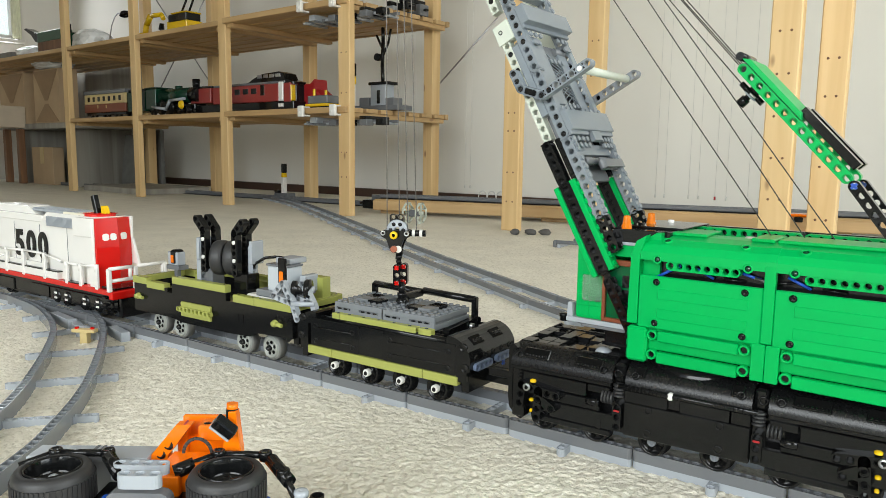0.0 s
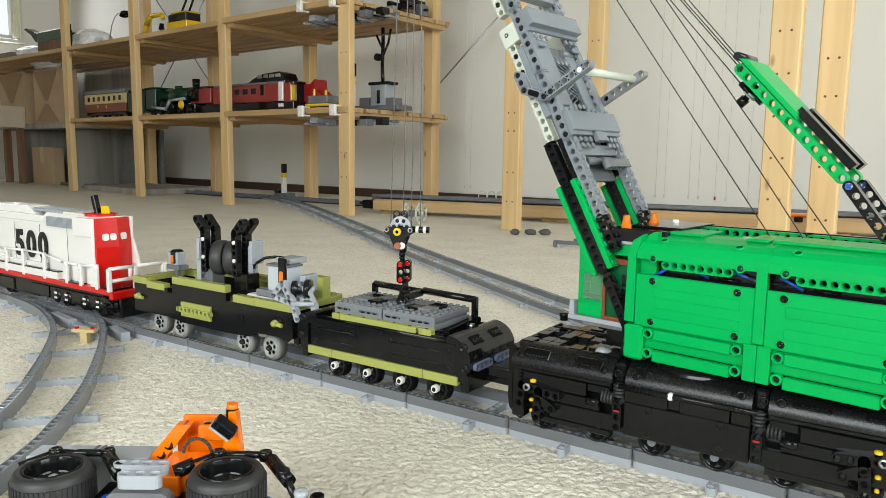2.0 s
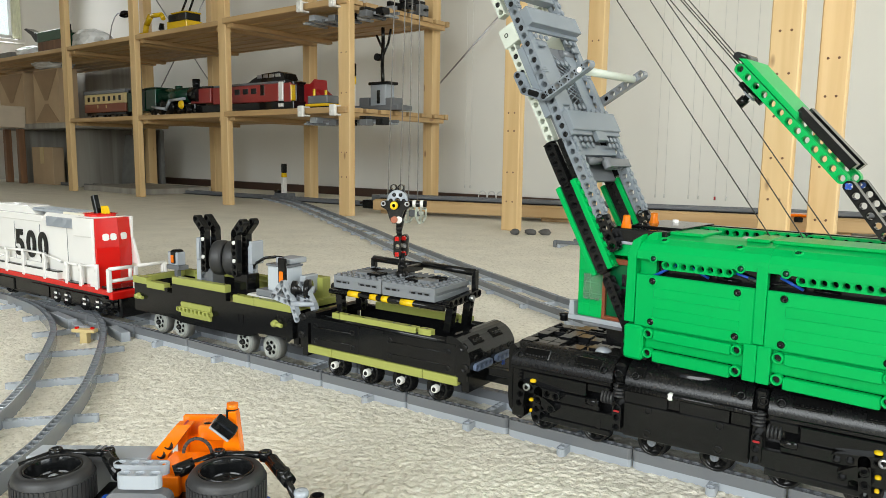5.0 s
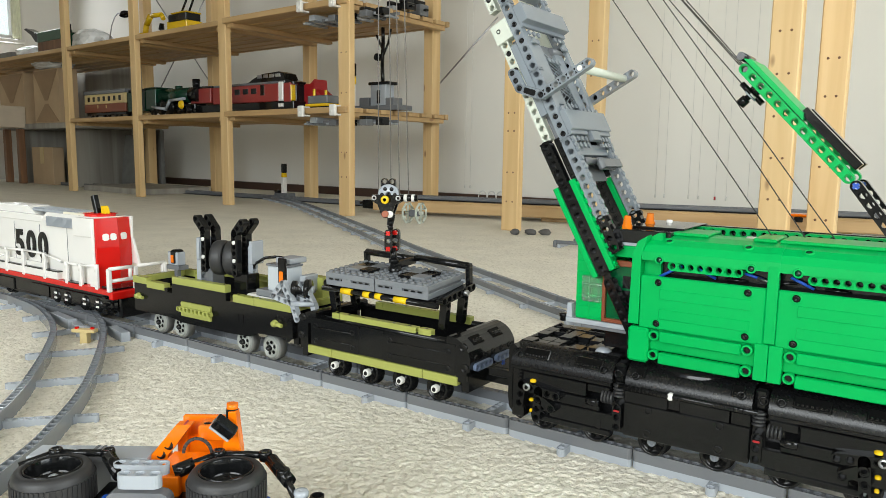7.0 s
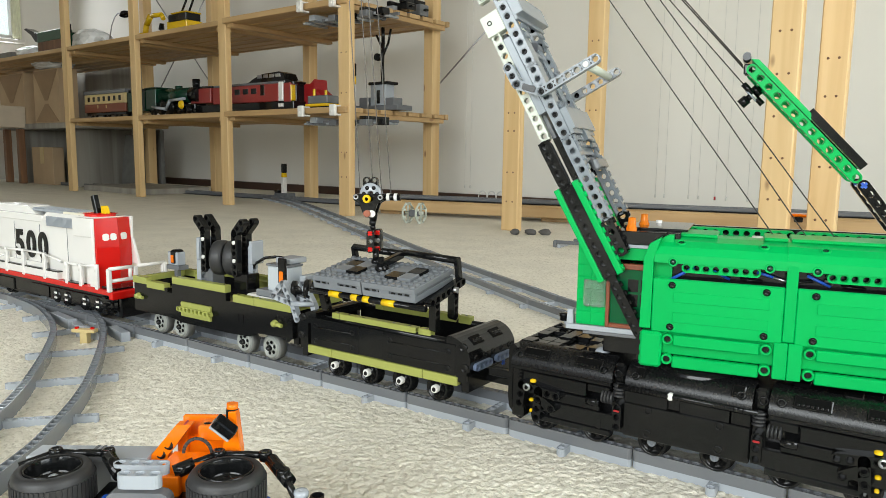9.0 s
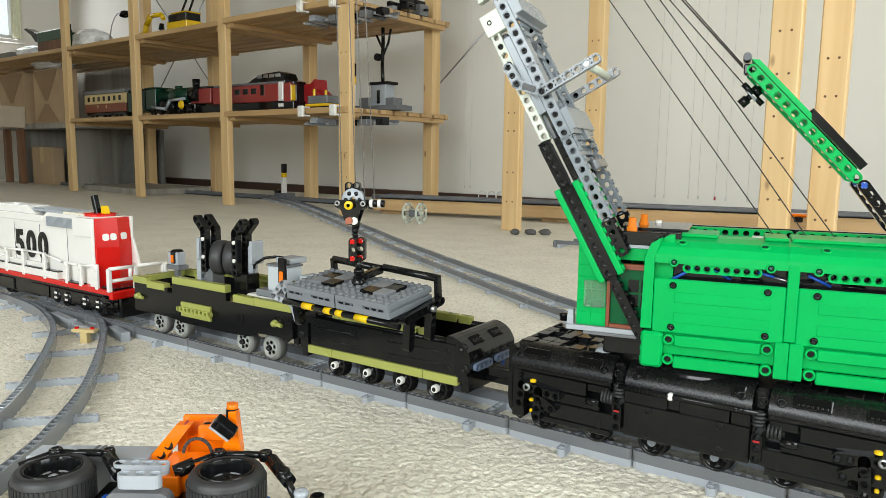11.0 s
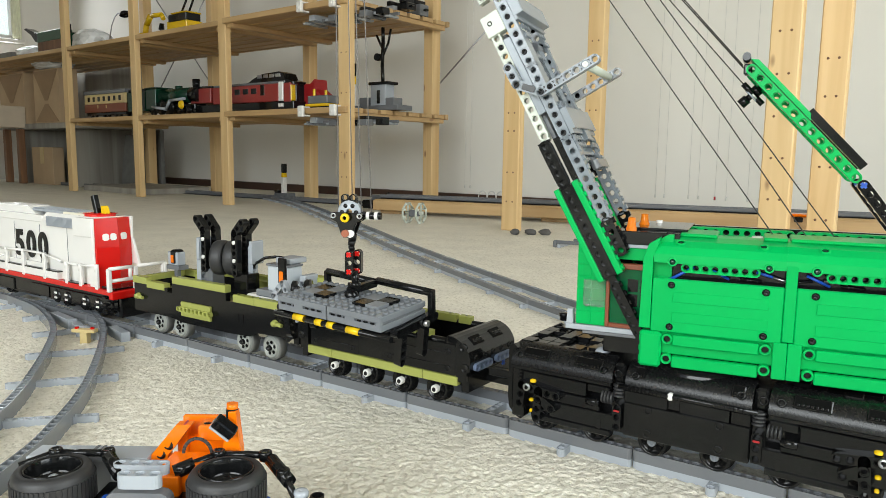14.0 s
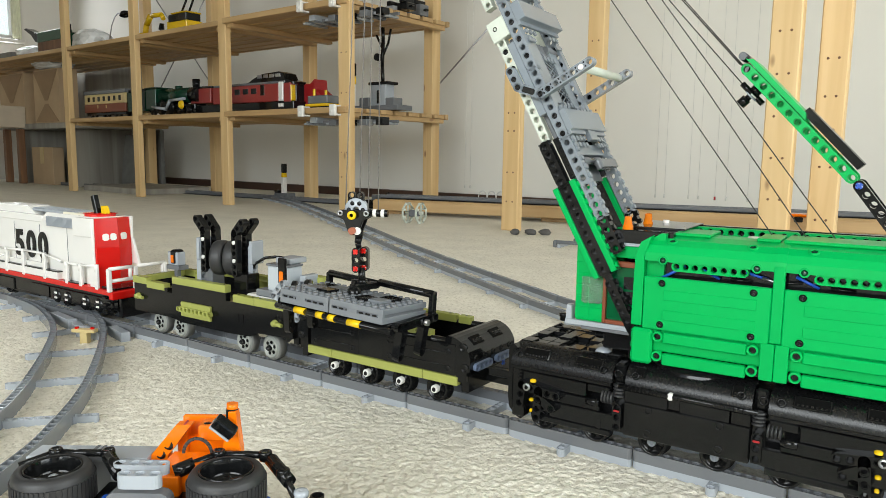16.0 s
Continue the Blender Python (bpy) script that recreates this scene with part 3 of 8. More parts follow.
    side("side_panel", CX - 0.004, CX + 0.0325, 0.0642, 0.0738, 0.0003)
    side("side_panel", CX + 0.0335, CX + 0.0475, 0.0642, 0.0738)
    side("side_recess", CX - 0.015, CX - 0.003, 0.064, 0.074, -0.003, DARK)
    # long rod with rubber bellows and a white clip
    bm = bmesh.new()
    tube(bm, (CX - 0.052, NEAR - 0.0008, 0.0762), (CX + 0.052, NEAR - 0.0008, 0.0762), 0.0022, 12)
    for i in range(28):
        x = CX - 0.044 + i * 0.0032
        tube(bm, (x, NEAR - 0.0008, 0.0762), (x + 0.0007, NEAR - 0.0008, 0.0762), 0.0026, 12)
    part("side_rod", bm, BLACK, cr)
    block("rod_clip", CX - 0.0128, CX - 0.0082, NEAR - 0.0036, NEAR + 0.002, 0.0732, 0.0790, WHITE, cr, "white clip on the black rod", 0.0012)
    for sx in (-1, 1):
        def bx(a, b):
            return (CX + sx * a, CX + sx * b) if sx > 0 else (CX - b, CX - a)
        # bellows joint, vertical link
        bm = bmesh.new()
        x = CX + sx * 0.0525
        for i in range(4):
            z = 0.0665 + i * 0.0028
            lathe(bm, (x, NEAR + 0.002, z), (0, 0, 1), [(0.003, 0), (0.0048, 0.0006), (0.0048, 0.0018), (0.003, 0.0024)], 14)
        part("bellows", bm, RUBBER, cr)
        bm = bmesh.new()
        x = CX + sx * 0.0625
        for i in range(4):
            lathe(bm, (x + (i - 1.5) * 0.0026, NEAR + 0.001, 0.0645), (1, 0, 0), [(0.003, 0), (0.0052, 0.0005), (0.0052, 0.0017), (0.003, 0.0022)], 14)
        part("bellows", bm, RUBBER, cr)
        bm = bmesh.new()
        beam(bm, (CX + sx * 0.0525, NEAR + 0.001, 0.0425), (CX + sx * 0.0525, NEAR + 0.001, 0.0585), (0, -1, 0), 3, 0.007, 0.0074)
        part("link", bm, BLACK, cr)
        bm = bmesh.new()
        box(bm, CX + sx * 0.0525 - 0.0024, CX + sx * 0.0525 + 0.0024, NEAR - 0.0034, NEAR - 0.0024, 0.0550, 0.0566, 0.0004)
        part("link_mark", bm, DKRED, cr, "faded red mark on the link")
        q = bx(0.0478, 0.0575)
        block("link_slot", q[0], q[1], NEAR + 0.0045, NEAR + 0.012, 0.036, 0.066, DARK, cr)
        # shoulder gap posts with pins
        q = bx(0.0485, 0.0575)
        block("shoulder_post", q[0], q[1], NEAR + 0.0035, NEAR + 0.018, 0.0775, 0.0935, BLACK, cr, bev=0.002)
        bm = bmesh.new()
        pip(bm, (CX + sx * 0.0545, NEAR + 0.0032, 0.085), (0, -1, 0), 0.0026)
        part("pin", bm, BLACK, cr)
        # bogie side
        q = bx(0.0590, 0.1500)
        side("bogie_panel", q[0], q[1], 0.0735, 0.0768, 0.0006)
        q = bx(0.0800, 0.1380)
        side("bogie_panel", q[0], q[1], 0.0618, 0.0728, 0.0012)
        q = bx(0.0600, 0.0790)
        side("bogie_panel", q[0], q[1], 0.0665, 0.0728, 0.0)
        q = bx(0.0560, 0.1120)
        side("bogie_panel", q[0], q[1], 0.0375, 0.0508, 0.001)
        q = bx(0.0585, 0.1210)
        side("bogie_beam", q[0], q[1], 0.0318, 0.0368, 0.0004)
        q = bx(0.0680, 0.1130)
        side("bogie_panel", q[0], q[1], 0.0514, 0.0605, 0.0004)
        q = bx(0.0660, 0.0692)
        side("bogie_slot", q[0], q[1], 0.0372, 0.0455, 0.0013, DARK, bev=0.0)
        bm = bmesh.new()
        tube(bm, (CX + sx * 0.068, NEAR + 0.0, 0.0585), (CX + sx * 0.079, NEAR + 0.0, 0.0585), 0.0034, 14)
        part("bogie_rod", bm, BLACK, cr)
        # pierced lever frame at the outer end
        lev = []
        for (xa, za), (xb, zb), n in (((0.104, 0.058), (0.136, 0.062), 5), ((0.120, 0.060), (0.122, 0.036), 4), ((0.136, 0.062), (0.138, 0.046), 3), ((0.108, 0.0465), (0.120, 0.0535), 2)):
            bm = bmesh.new()
            beam(bm, (CX + sx * xa, NEAR - 0.0035, za), (CX + sx * xb, NEAR - 0.0035, zb), (0, -1, 0), n, 0.0068, 0.0074)
            part("lever", bm, BLACK, cr)
        bm = bmesh.new()
        extrude(bm, [(0.106, 0.046), (0.118, 0.043), (0.118, 0.054)], (CX, NEAR - 0.002, 0), (sx, 0, 0), (0, 0, 1), (0, 1, 0), 0.0008)
        part("lever_gusset", bm, DARK, cr)
        for xa, za, s in ((0.1275, 0.0675, 0.52), (0.1285, 0.0505, 0.38), (0.1285, 0.0410, 0.30)):
            bm = bmesh.new()
            lathe(bm, (CX + sx * xa, NEAR - 0.0022, za - 0.002), (0, 0, 1), [(0.0052 * s, 0), (0.0052 * s, 0.0016), (0.003 * s, 0.0024), (0, 0.0024)], 16)
            part("yellow_disc", bm, YELLOW, cr, "small yellow round plate")
        bm = bmesh.new()
        lathe(bm, (CX + sx * 0.131, NEAR - 0.0068, 0.0615), (0, -1, 0), [(0.0016, 0), (0.0032, 0.0), (0.0032, 0.0016), (0.0018, 0.0016)], 14)
        part("bush", bm, STEEL, cr)
        q = bx(0.1385, 0.1500)
        block("end_frame", q[0], q[1], NEAR + 0.002, FAR - 0.002, 0.030, 0.0765, DARK, cr, bev=0.001)
        for i in range(5):
            bm = bmesh.new()
            box(bm, CX + sx * 0.141 - 0.002, CX + sx * 0.141 + 0.002, NEAR - 0.0005, NEAR + 0.003, 0.058 + i * 0.0032, 0.0602 + i * 0.0032, 0.0005)
            part("spring", bm, BLACK, cr)
        # curved end shield
        bm = bmesh.new()
        pr = [(0.0, 0.094), (0.0035, 0.0925), (0.005, 0.089), (0.005, 0.045), (0.0035, 0.036), (-0.004, 0.029), (-0.008, 0.0275), (-0.008, 0.031), (-0.003, 0.035), (0.001, 0.044), (0.001, 0.088), (-0.004, 0.091)]
        extrude(bm, pr, (CX + sx * 0.150, NEAR + 0.004, 0), (sx, 0, 0), (0, 0, 1), (0, 1, 0), FAR - NEAR - 0.008)
        part("end_shield", bm, BLACK, cr)
        for y in (0.572, 0.612):
            block("coupling_bar", *sorted((CX + sx * 0.152, CX + sx * 0.19)), y - 0.004, y + 0.004, 0.052, 0.060, BLACK, cr, bev=0.001)
    for i in range(6):
        x = CX - 0.0035 + (i - 2.5) * 0.0490
        wheel(cr, x, 0.5555, 0.0300, 0.0120, -1, MGREY)
        wheel(cr, x, 0.6285, 0.0300, 0.0120, 1)
        bm = bmesh.new()
        tube(bm, (x, 0.556, 0.0300), (x, 0.628, 0.0300), 0.0024, 8)
        part("axle", bm, BLACK, cr)
    for x, z in ((CX - 0.028, 0.0605), (CX + 0.026, 0.0605), (CX - 0.028, 0.042), (CX + 0.026, 0.042)):
        bm = bmesh.new()
        pip(bm, (x, NEAR - 0.0004, z), (0, -1, 0), 0.0025)
        part("pin", bm, BLACK, cr)
    return cr


crane_carriage()


# ---- the crane: slewing upper works ----
def crane_upper():
    up = thing("crane_upper", PIVOT, "bright green crane house with grey lattice boom and green gantry", "crane")
    F = -0.0525  # near face
    # dark machinery inside
    block("machinery", -0.028, 0.235, -0.040, 0.040, 0.098, 0.188, DARK, up)
    for i in range(9):
        bm = bmesh.new()
        x = 0.0 + i * 0.011
        tube(bm, (x, -0.044, 0.176 - (i % 3) * 0.003), (x + 0.015, -0.0425, 0.169 + (i % 2) * 0.003), 0.0011, 8)
        part("cable", bm, [BLUE, STEEL, BLACK][i % 3], up)
    bm = bmesh.new()
    tube(bm, (-0.027, -0.046, 0.166), (-0.010, -0.044, 0.1765), 0.0012, 8)
    part("cable", bm, BLUE, up, "blue cable seen through the gap")
    # front end frame
    for s in (-1, 1):
        f = F * -s if s > 0 else F
        y0, y1 = (F, F + 0.008) if s < 0 else (-F - 0.008, -F)
        bm = bmesh.new()
        extrude(bm, [(-0.0475, 0.128), (-0.0465, 0.183), (-0.0425, 0.1935), (-0.0345, 0.1985), (-0.0392, 0.183), (-0.0392, 0.128)], (0, y0, 0), (1, 0, 0), (0, 0, 1), (0, 1, 0), y1 - y0, 0.0005)
        part("front_frame", bm, GREEN, up)
    bm = bmesh.new()
    extrude(bm, [(-0.0475, 0.128), (-0.0475, 0.183), (-0.040, 0.1935), (-0.030, 0.2), (-0.026, 0.2), (-0.026, 0.128)], (0, F + 0.0085, 0), (1, 0, 0), (0, 0, 1), (0, 1, 0), 0.010, 0.0005)
    part("front_frame", bm, GREEN, up)

    def shell(name, x0, x1, z0, z1, y=F, t=0.004, bev=0.0008, mat=GREEN, parent=up):
        return block(name, x0, x1, y, y + t, z0, z1, mat, parent, bev=bev)

    spans = [(-0.0326, 0.0487), (0.0642, 0.1447), (0.1602, 0.2405)]
    for i, (x0, x1) in enumerate(spans):
        e0, e1 = x0 - (0.0062 if i == 0 else 0.0040), x1 + 0.0036
        pan = shell("side_panel", e0, e1, 0.1262, 0.1675)
        # shallow steps across the panel
        for za, zb in ((0.1345, 0.1425), (0.1500, 0.1580)):
            bm = bmesh.new()
            box(bm, x0 + 0.009, x1 - 0.006, F - 0.0005, F + 0.002, za, zb, 0.0004)
            part("panel_step", bm, GREEN, pan)
        for x in (x0 + 0.0077, x1 - 0.0085):
            for z in (0.1308, 0.1629):
                bm = bmesh.new()
                lathe(bm, (x, F, z), (0, -1, 0), [(0.0036, -0.0006), (0.0035, 0.0005), (0.0031, 0.0007), (0.0027, 0.0005), (0.0026, -0.0006)], 18)
                part("pin_hole", bm, GREEN, pan)
                bm = bmesh.new()
                lathe(bm, (x, F, z), (0, -1, 0), [(0.0, 0.0003), (0.0010, 0.0003), (0.0011, 0.0006), (0.0017, 0.0006), (0.0019, 0.0002), (0.0027, 0.0002), (0.0027, -0.0006)], 14)
                part("pin", bm, BLACK, pan)
        # skirt below: upper lip, recess and lower lip between ring bosses
        shell("skirt_lip", x0 + 0.0105, x1 - 0.0105, 0.1165, 0.1248, F - 0.001, 0.004)
        shell("skirt_recess", x0, x1, 0.1085, 0.1262, F + 0.004, 0.004)
        shell("skirt_lip", x0 + 0.0105, x1 - 0.0105, 0.0995, 0.1082, F - 0.001, 0.006)
        for x in (x0 + 0.0065, x1 - 0.0065):
            for z in (0.1212, 0.1058):
                bm = bmesh.new()
                lathe(bm, (x, F, z), (0, -1, 0), [(0.0041, -0.004), (0.0041, 0.0014), (0.0038, 0.0018), (0.0028, 0.0018), (0.0025, 0.0012), (0.0025, -0.004)], 18)
                b = part("ring_boss", bm, GREEN, up)
                # black floor paints the shade inside the ring
                bm = bmesh.new()
                lathe(bm, (x, F, z), (0, -1, 0), [(0.0, -0.0012), (0.0025, -0.0012)], 12)
                part("bore", bm, BLACK, b)
        # roof shell: curved, with a row of pierced holes along its lower edge
        prof = [(0.0, 0.1795), (0.0004, 0.186), (0.0035, 0.1915), (0.0105, 0.1955), (0.024, 0.1978), (0.040, 0.1985), (0.040, 0.1955), (0.024, 0.1948), (0.012, 0.1925), (0.006, 0.1895), (0.004, 0.1855), (0.004, 0.1795)]
        xa = x0 - (0.0062 if i == 0 else 0.0095)
        xb = x1 + 0.0085
        bm = bmesh.new()
        extrude(bm, prof, (xa, F, 0), (0, 1, 0), (0, 0, 1), (1, 0, 0), xb - xa)
        rf = part("roof_panel", bm, GREEN, up)
        bm = bmesh.new()
        beam(bm, (x0 + 0.0172, F + 0.0052, 0.1764), (x0 + 0.0172 + 7 * 0.0068, F + 0.0052, 0.1764), (0, -1, 0), 8, 0.0074, 0.0072, 0.0022)
        part("pierced_edge", bm, GREEN, rf)
        for x, (yy, zz) in ((x0 + 0.0075, (0.0, 0.1805)), (x1 - 0.0075, (0.0, 0.1805)), (x0 + 0.012, (0.008, 0.1945)), (x1 - 0.012, (0.008, 0.1945))):
            bm = bmesh.new()
            n = (0, -1, 0.15) if zz < 0.185 else (0, -0.45, 0.9)
            pip(bm, (x, F + yy, zz), n, 0.0026)
            part("pin_hole", bm, GREEN, rf)
            # dark green disc paints the shade inside the open pin hole
            bm = bmesh.new()
            lathe(bm, (x, F + yy, zz), n, [(0.0, 0.0002), (0.0024, 0.0002), (0.0024, -0.0006)], 12)
            part("bore", bm, DKGREEN, rf)
        for xs in (((x0 - 0.001, x0 + 0.0367), (x1 - 0.0122, x1 + 0.0040)) if i == 0 else ((x0 - 0.0094, x1 + 0.0040),)):
            bm = bmesh.new()
            box(bm, xs[0], xs[1], F + 0.021, F + 0.060, 0.1976, 0.2003, 0.0008)
            part("roof_tile", bm, GREEN, rf)
    # green corner block low at the front
    for a, b in ((-0.0468, -0.0300),):
        shell("corner_block", a, b, 0.0985, 0.1262, F - 0.0022, 0.010, 0.002)
    for x0, x1 in ((0.0525, 0.0600), (0.1485, 0.1560)):
        shell("rib", x0, x1, 0.128, 0.184, F - 0.0003, 0.006, 0.0005)
        bm = bmesh.new()
        extrude(bm, [(0.0, 0.183), (0.0004, 0.187), (0.0035, 0.1925), (0.0105, 0.1965), (0.024, 0.1988), (0.024, 0.195), (0.012, 0.193), (0.004, 0.187), (0.004, 0.183)], (x0, F - 0.0003, -0.0006), (0, 1, 0), (0, 0, 1), (1, 0, 0), x1 - x0)
        part("rib", bm, GREEN, up)
    for x0, x1 in ((0.0472, 0.0565), (0.0568, 0.0660), (0.143, 0.1524), (0.1527, 0.162)):
        shell("rib_foot", x0, x1, 0.1005, 0.1275, F - 0.0014, 0.008, 0.0005)
    # roof ridge: pierced green beam along the far side, with black edging
    for k in range(3):
        x = -0.040 + k * 0.1045
        bm = bmesh.new()
        beam(bm, (x, 0.029, 0.197), (x + 12 * S, 0.029, 0.197), (0, -1, 0), 13, 0.0076, 0.0076)
        part("ridge_beam", bm, GREEN, up)
    block("ridge_edge", -0.040, 0.235, 0.034, 0.040, 0.1925, 0.2015, BLACK, up)
    block("roof_back", -0.030, 0.236, 0.036, 0.0525, 0.10, 0.198, GREEN, up, bev=0.001)
    block("roof_floor", -0.030, 0.236, -0.030, 0.034, 0.186, 0.1905, DARK, up)
    bm = bmesh.new()
    tube(bm, (0.028, -0.012, 0.190), (0.036, -0.012, 0.190), 0.0095, 24)
    part("winch_gear", bm, OFFWHITE, up, "worn white winch gear in the roof opening")
    bm = bmesh.new()
    tube(bm, (-0.046, 0.030, 0.2), (-0.046, 0.030, 0.2045), 0.0026, 12)
    part("white_stud", bm, WHITE, up)

    # operator's cab between the boom feet
    cabs = block("cab_wall", -0.100, -0.0765, -0.0365, -0.0325, 0.1222, 0.1895, GREEN, up, "green brick wall of the operator's cab", 0.0004)
    for z in (0.1236, 0.1332, 0.1428, 0.1524, 0.162, 0.1716, 0.181):
        block("brick", -0.1002, -0.0885, -0.0368, -0.034, z + 0.0001, z + 0.0094, GREEN, cabs, bev=0.0003)
        block("brick", -0.0883, -0.0768, -0.0368, -0.034, z + 0.0001, z + 0.0094, GREEN, cabs, bev=0.0003)
    w = block("cab_window", -0.0945, -0.0770, -0.0385, -0.0368, 0.138, 0.1595, GLASS, up, "clear plastic cab window", 0.0005)
    for i in range(3):
        bm = bmesh.new()
        tube(bm, (-0.091 + 0.005 * i, -0.0378, 0.1375), (-0.091 + 0.005 * i, -0.0378, 0.1395), 0.0018, 10)
        part("clear_stud", bm, GLASS, w)
    dr = block("cab_door", -0.0735, -0.034, -0.0350, -0.0335, 0.1252, 0.170, TINTGREEN, up, "dark green tinted cab door", 0.0)
    for n, q in (("door_frame", (-0.0765, -0.0735, 0.1222, 0.1775)), ("door_frame", (-0.0735, -0.033, 0.1222, 0.1255)), ("door_frame", (-0.0735, -0.033, 0.170, 0.1745)), ("door_frame", (-0.0350, -0.032, 0.1255, 0.170))):
        block(n, q[0], q[1], -0.0382, -0.0335, q[2], q[3], BROWN, up, "reddish brown door frame")
    for x, z in ((-0.060, 0.152), (-0.050, 0.152), (-0.060, 0.140), (-0.050, 0.140)):
        block("door_pane", x, x + 0.008, -0.0356, -0.0348, z, z + 0.010, BLACK, dr, bev=0.0)
    block("cab_wall", -0.100, -0.0965, -0.0325, 0.0365, 0.1222, 0.1895, GREEN, up)
    block("cab_wall", -0.100, -0.034, 0.0325, 0.0365, 0.1222, 0.1895, GREEN, up)
    block("cab_lintel", -0.0765, -0.033, -0.0365, -0.0325, 0.1775, 0.187, GREEN, up)
    block("cab_ledge", -0.0765, -0.033, -0.0372, 0.0372, 0.1872, 0.1900, GREY, up)
    block("cab_floor", -0.108, -0.030, -0.0395, 0.0440, 0.1179, 0.1220, GREY, up, "light grey floor plate under the cab", 0.0004)
    block("cab_floor_edge", -0.094, -0.040, -0.0385, -0.036, 0.1149, 0.1178, DGREY, up)
    bm = bmesh.new()
    extrude(bm, [(-0.1075, 0.1220), (-0.1068, 0.1342), (-0.1025, 0.1342), (-0.1018, 0.1220)], (0, -0.0395, 0), (1, 0, 0), (0, 0, 1), (0, 1, 0), 0.0075, 0.0006)
    part("cab_step", bm, GREY, up)
    block("cab_turret", -0.080, -0.028, -0.022, 0.026, 0.0972, 0.1178, DARK, up, bev=0.001)
    block("cab_bracket", -0.094, -0.080, -0.012, 0.016, 0.1060, 0.1178, BLACK, up, bev=0.001)
    block("cab_roof", -0.072, -0.022, -0.0380, 0.0400, 0.190, 0.2005, BLACK, up, "black cab roof plate", 0.0006)
    block("roof_plate", -0.0640, -0.018, -0.020, 0.046, 0.2005, 0.2022, BLACK, up)
    for x, y in ((-0.0595, -0.0330), (-0.0555, 0.0085)):
        bm = bmesh.new()
        lathe(bm, (x, y, 0.2005), (0, 0, 1), [(0.0042, 0), (0.0042, 0.0028), (0.0036, 0.0034), (0.0029, 0.0085), (0.0029, 0.0102), (0.0019, 0.0106), (0.0017, 0.0095), (0, 0.0095)], 16)
        part("beacon", bm, CLEAR_ORANGE, up, "clear orange beacon cone")
    for s in (-1, 1):
        bm = bmesh.new()
        beam(bm, (-0.0445, s * 0.0495, 0.1045), (-0.0445, s * 0.0495, 0.1205), (0, s, 0), 3, 0.0078, 0.0078)
        part("boom_hinge", bm, BLACK, up)
    crane_boom(up)
    crane_gantry(up)
    crane_ropes(up)
    return up


FOOT_D = Vector((-0.483, 0, 0.8756))
FOOT_M = Vector((0.8756, 0, 0.483))
BOOM_TILT, BOOM_S0 = 0.012, -0.03
BOOM_D = FOOT_D * math.cos(BOOM_TILT) + FOOT_M * math.sin(BOOM_TILT)
BOOM_M = FOOT_M * math.cos(BOOM_TILT) - FOOT_D * math.sin(BOOM_TILT)
BOOM_O = Vector((-0.0872, 0, 0.2221)) + (FOOT_D - BOOM_D) * BOOM_S0 + FOOT_M * 0.0018
BOOM_TIP = 0.53


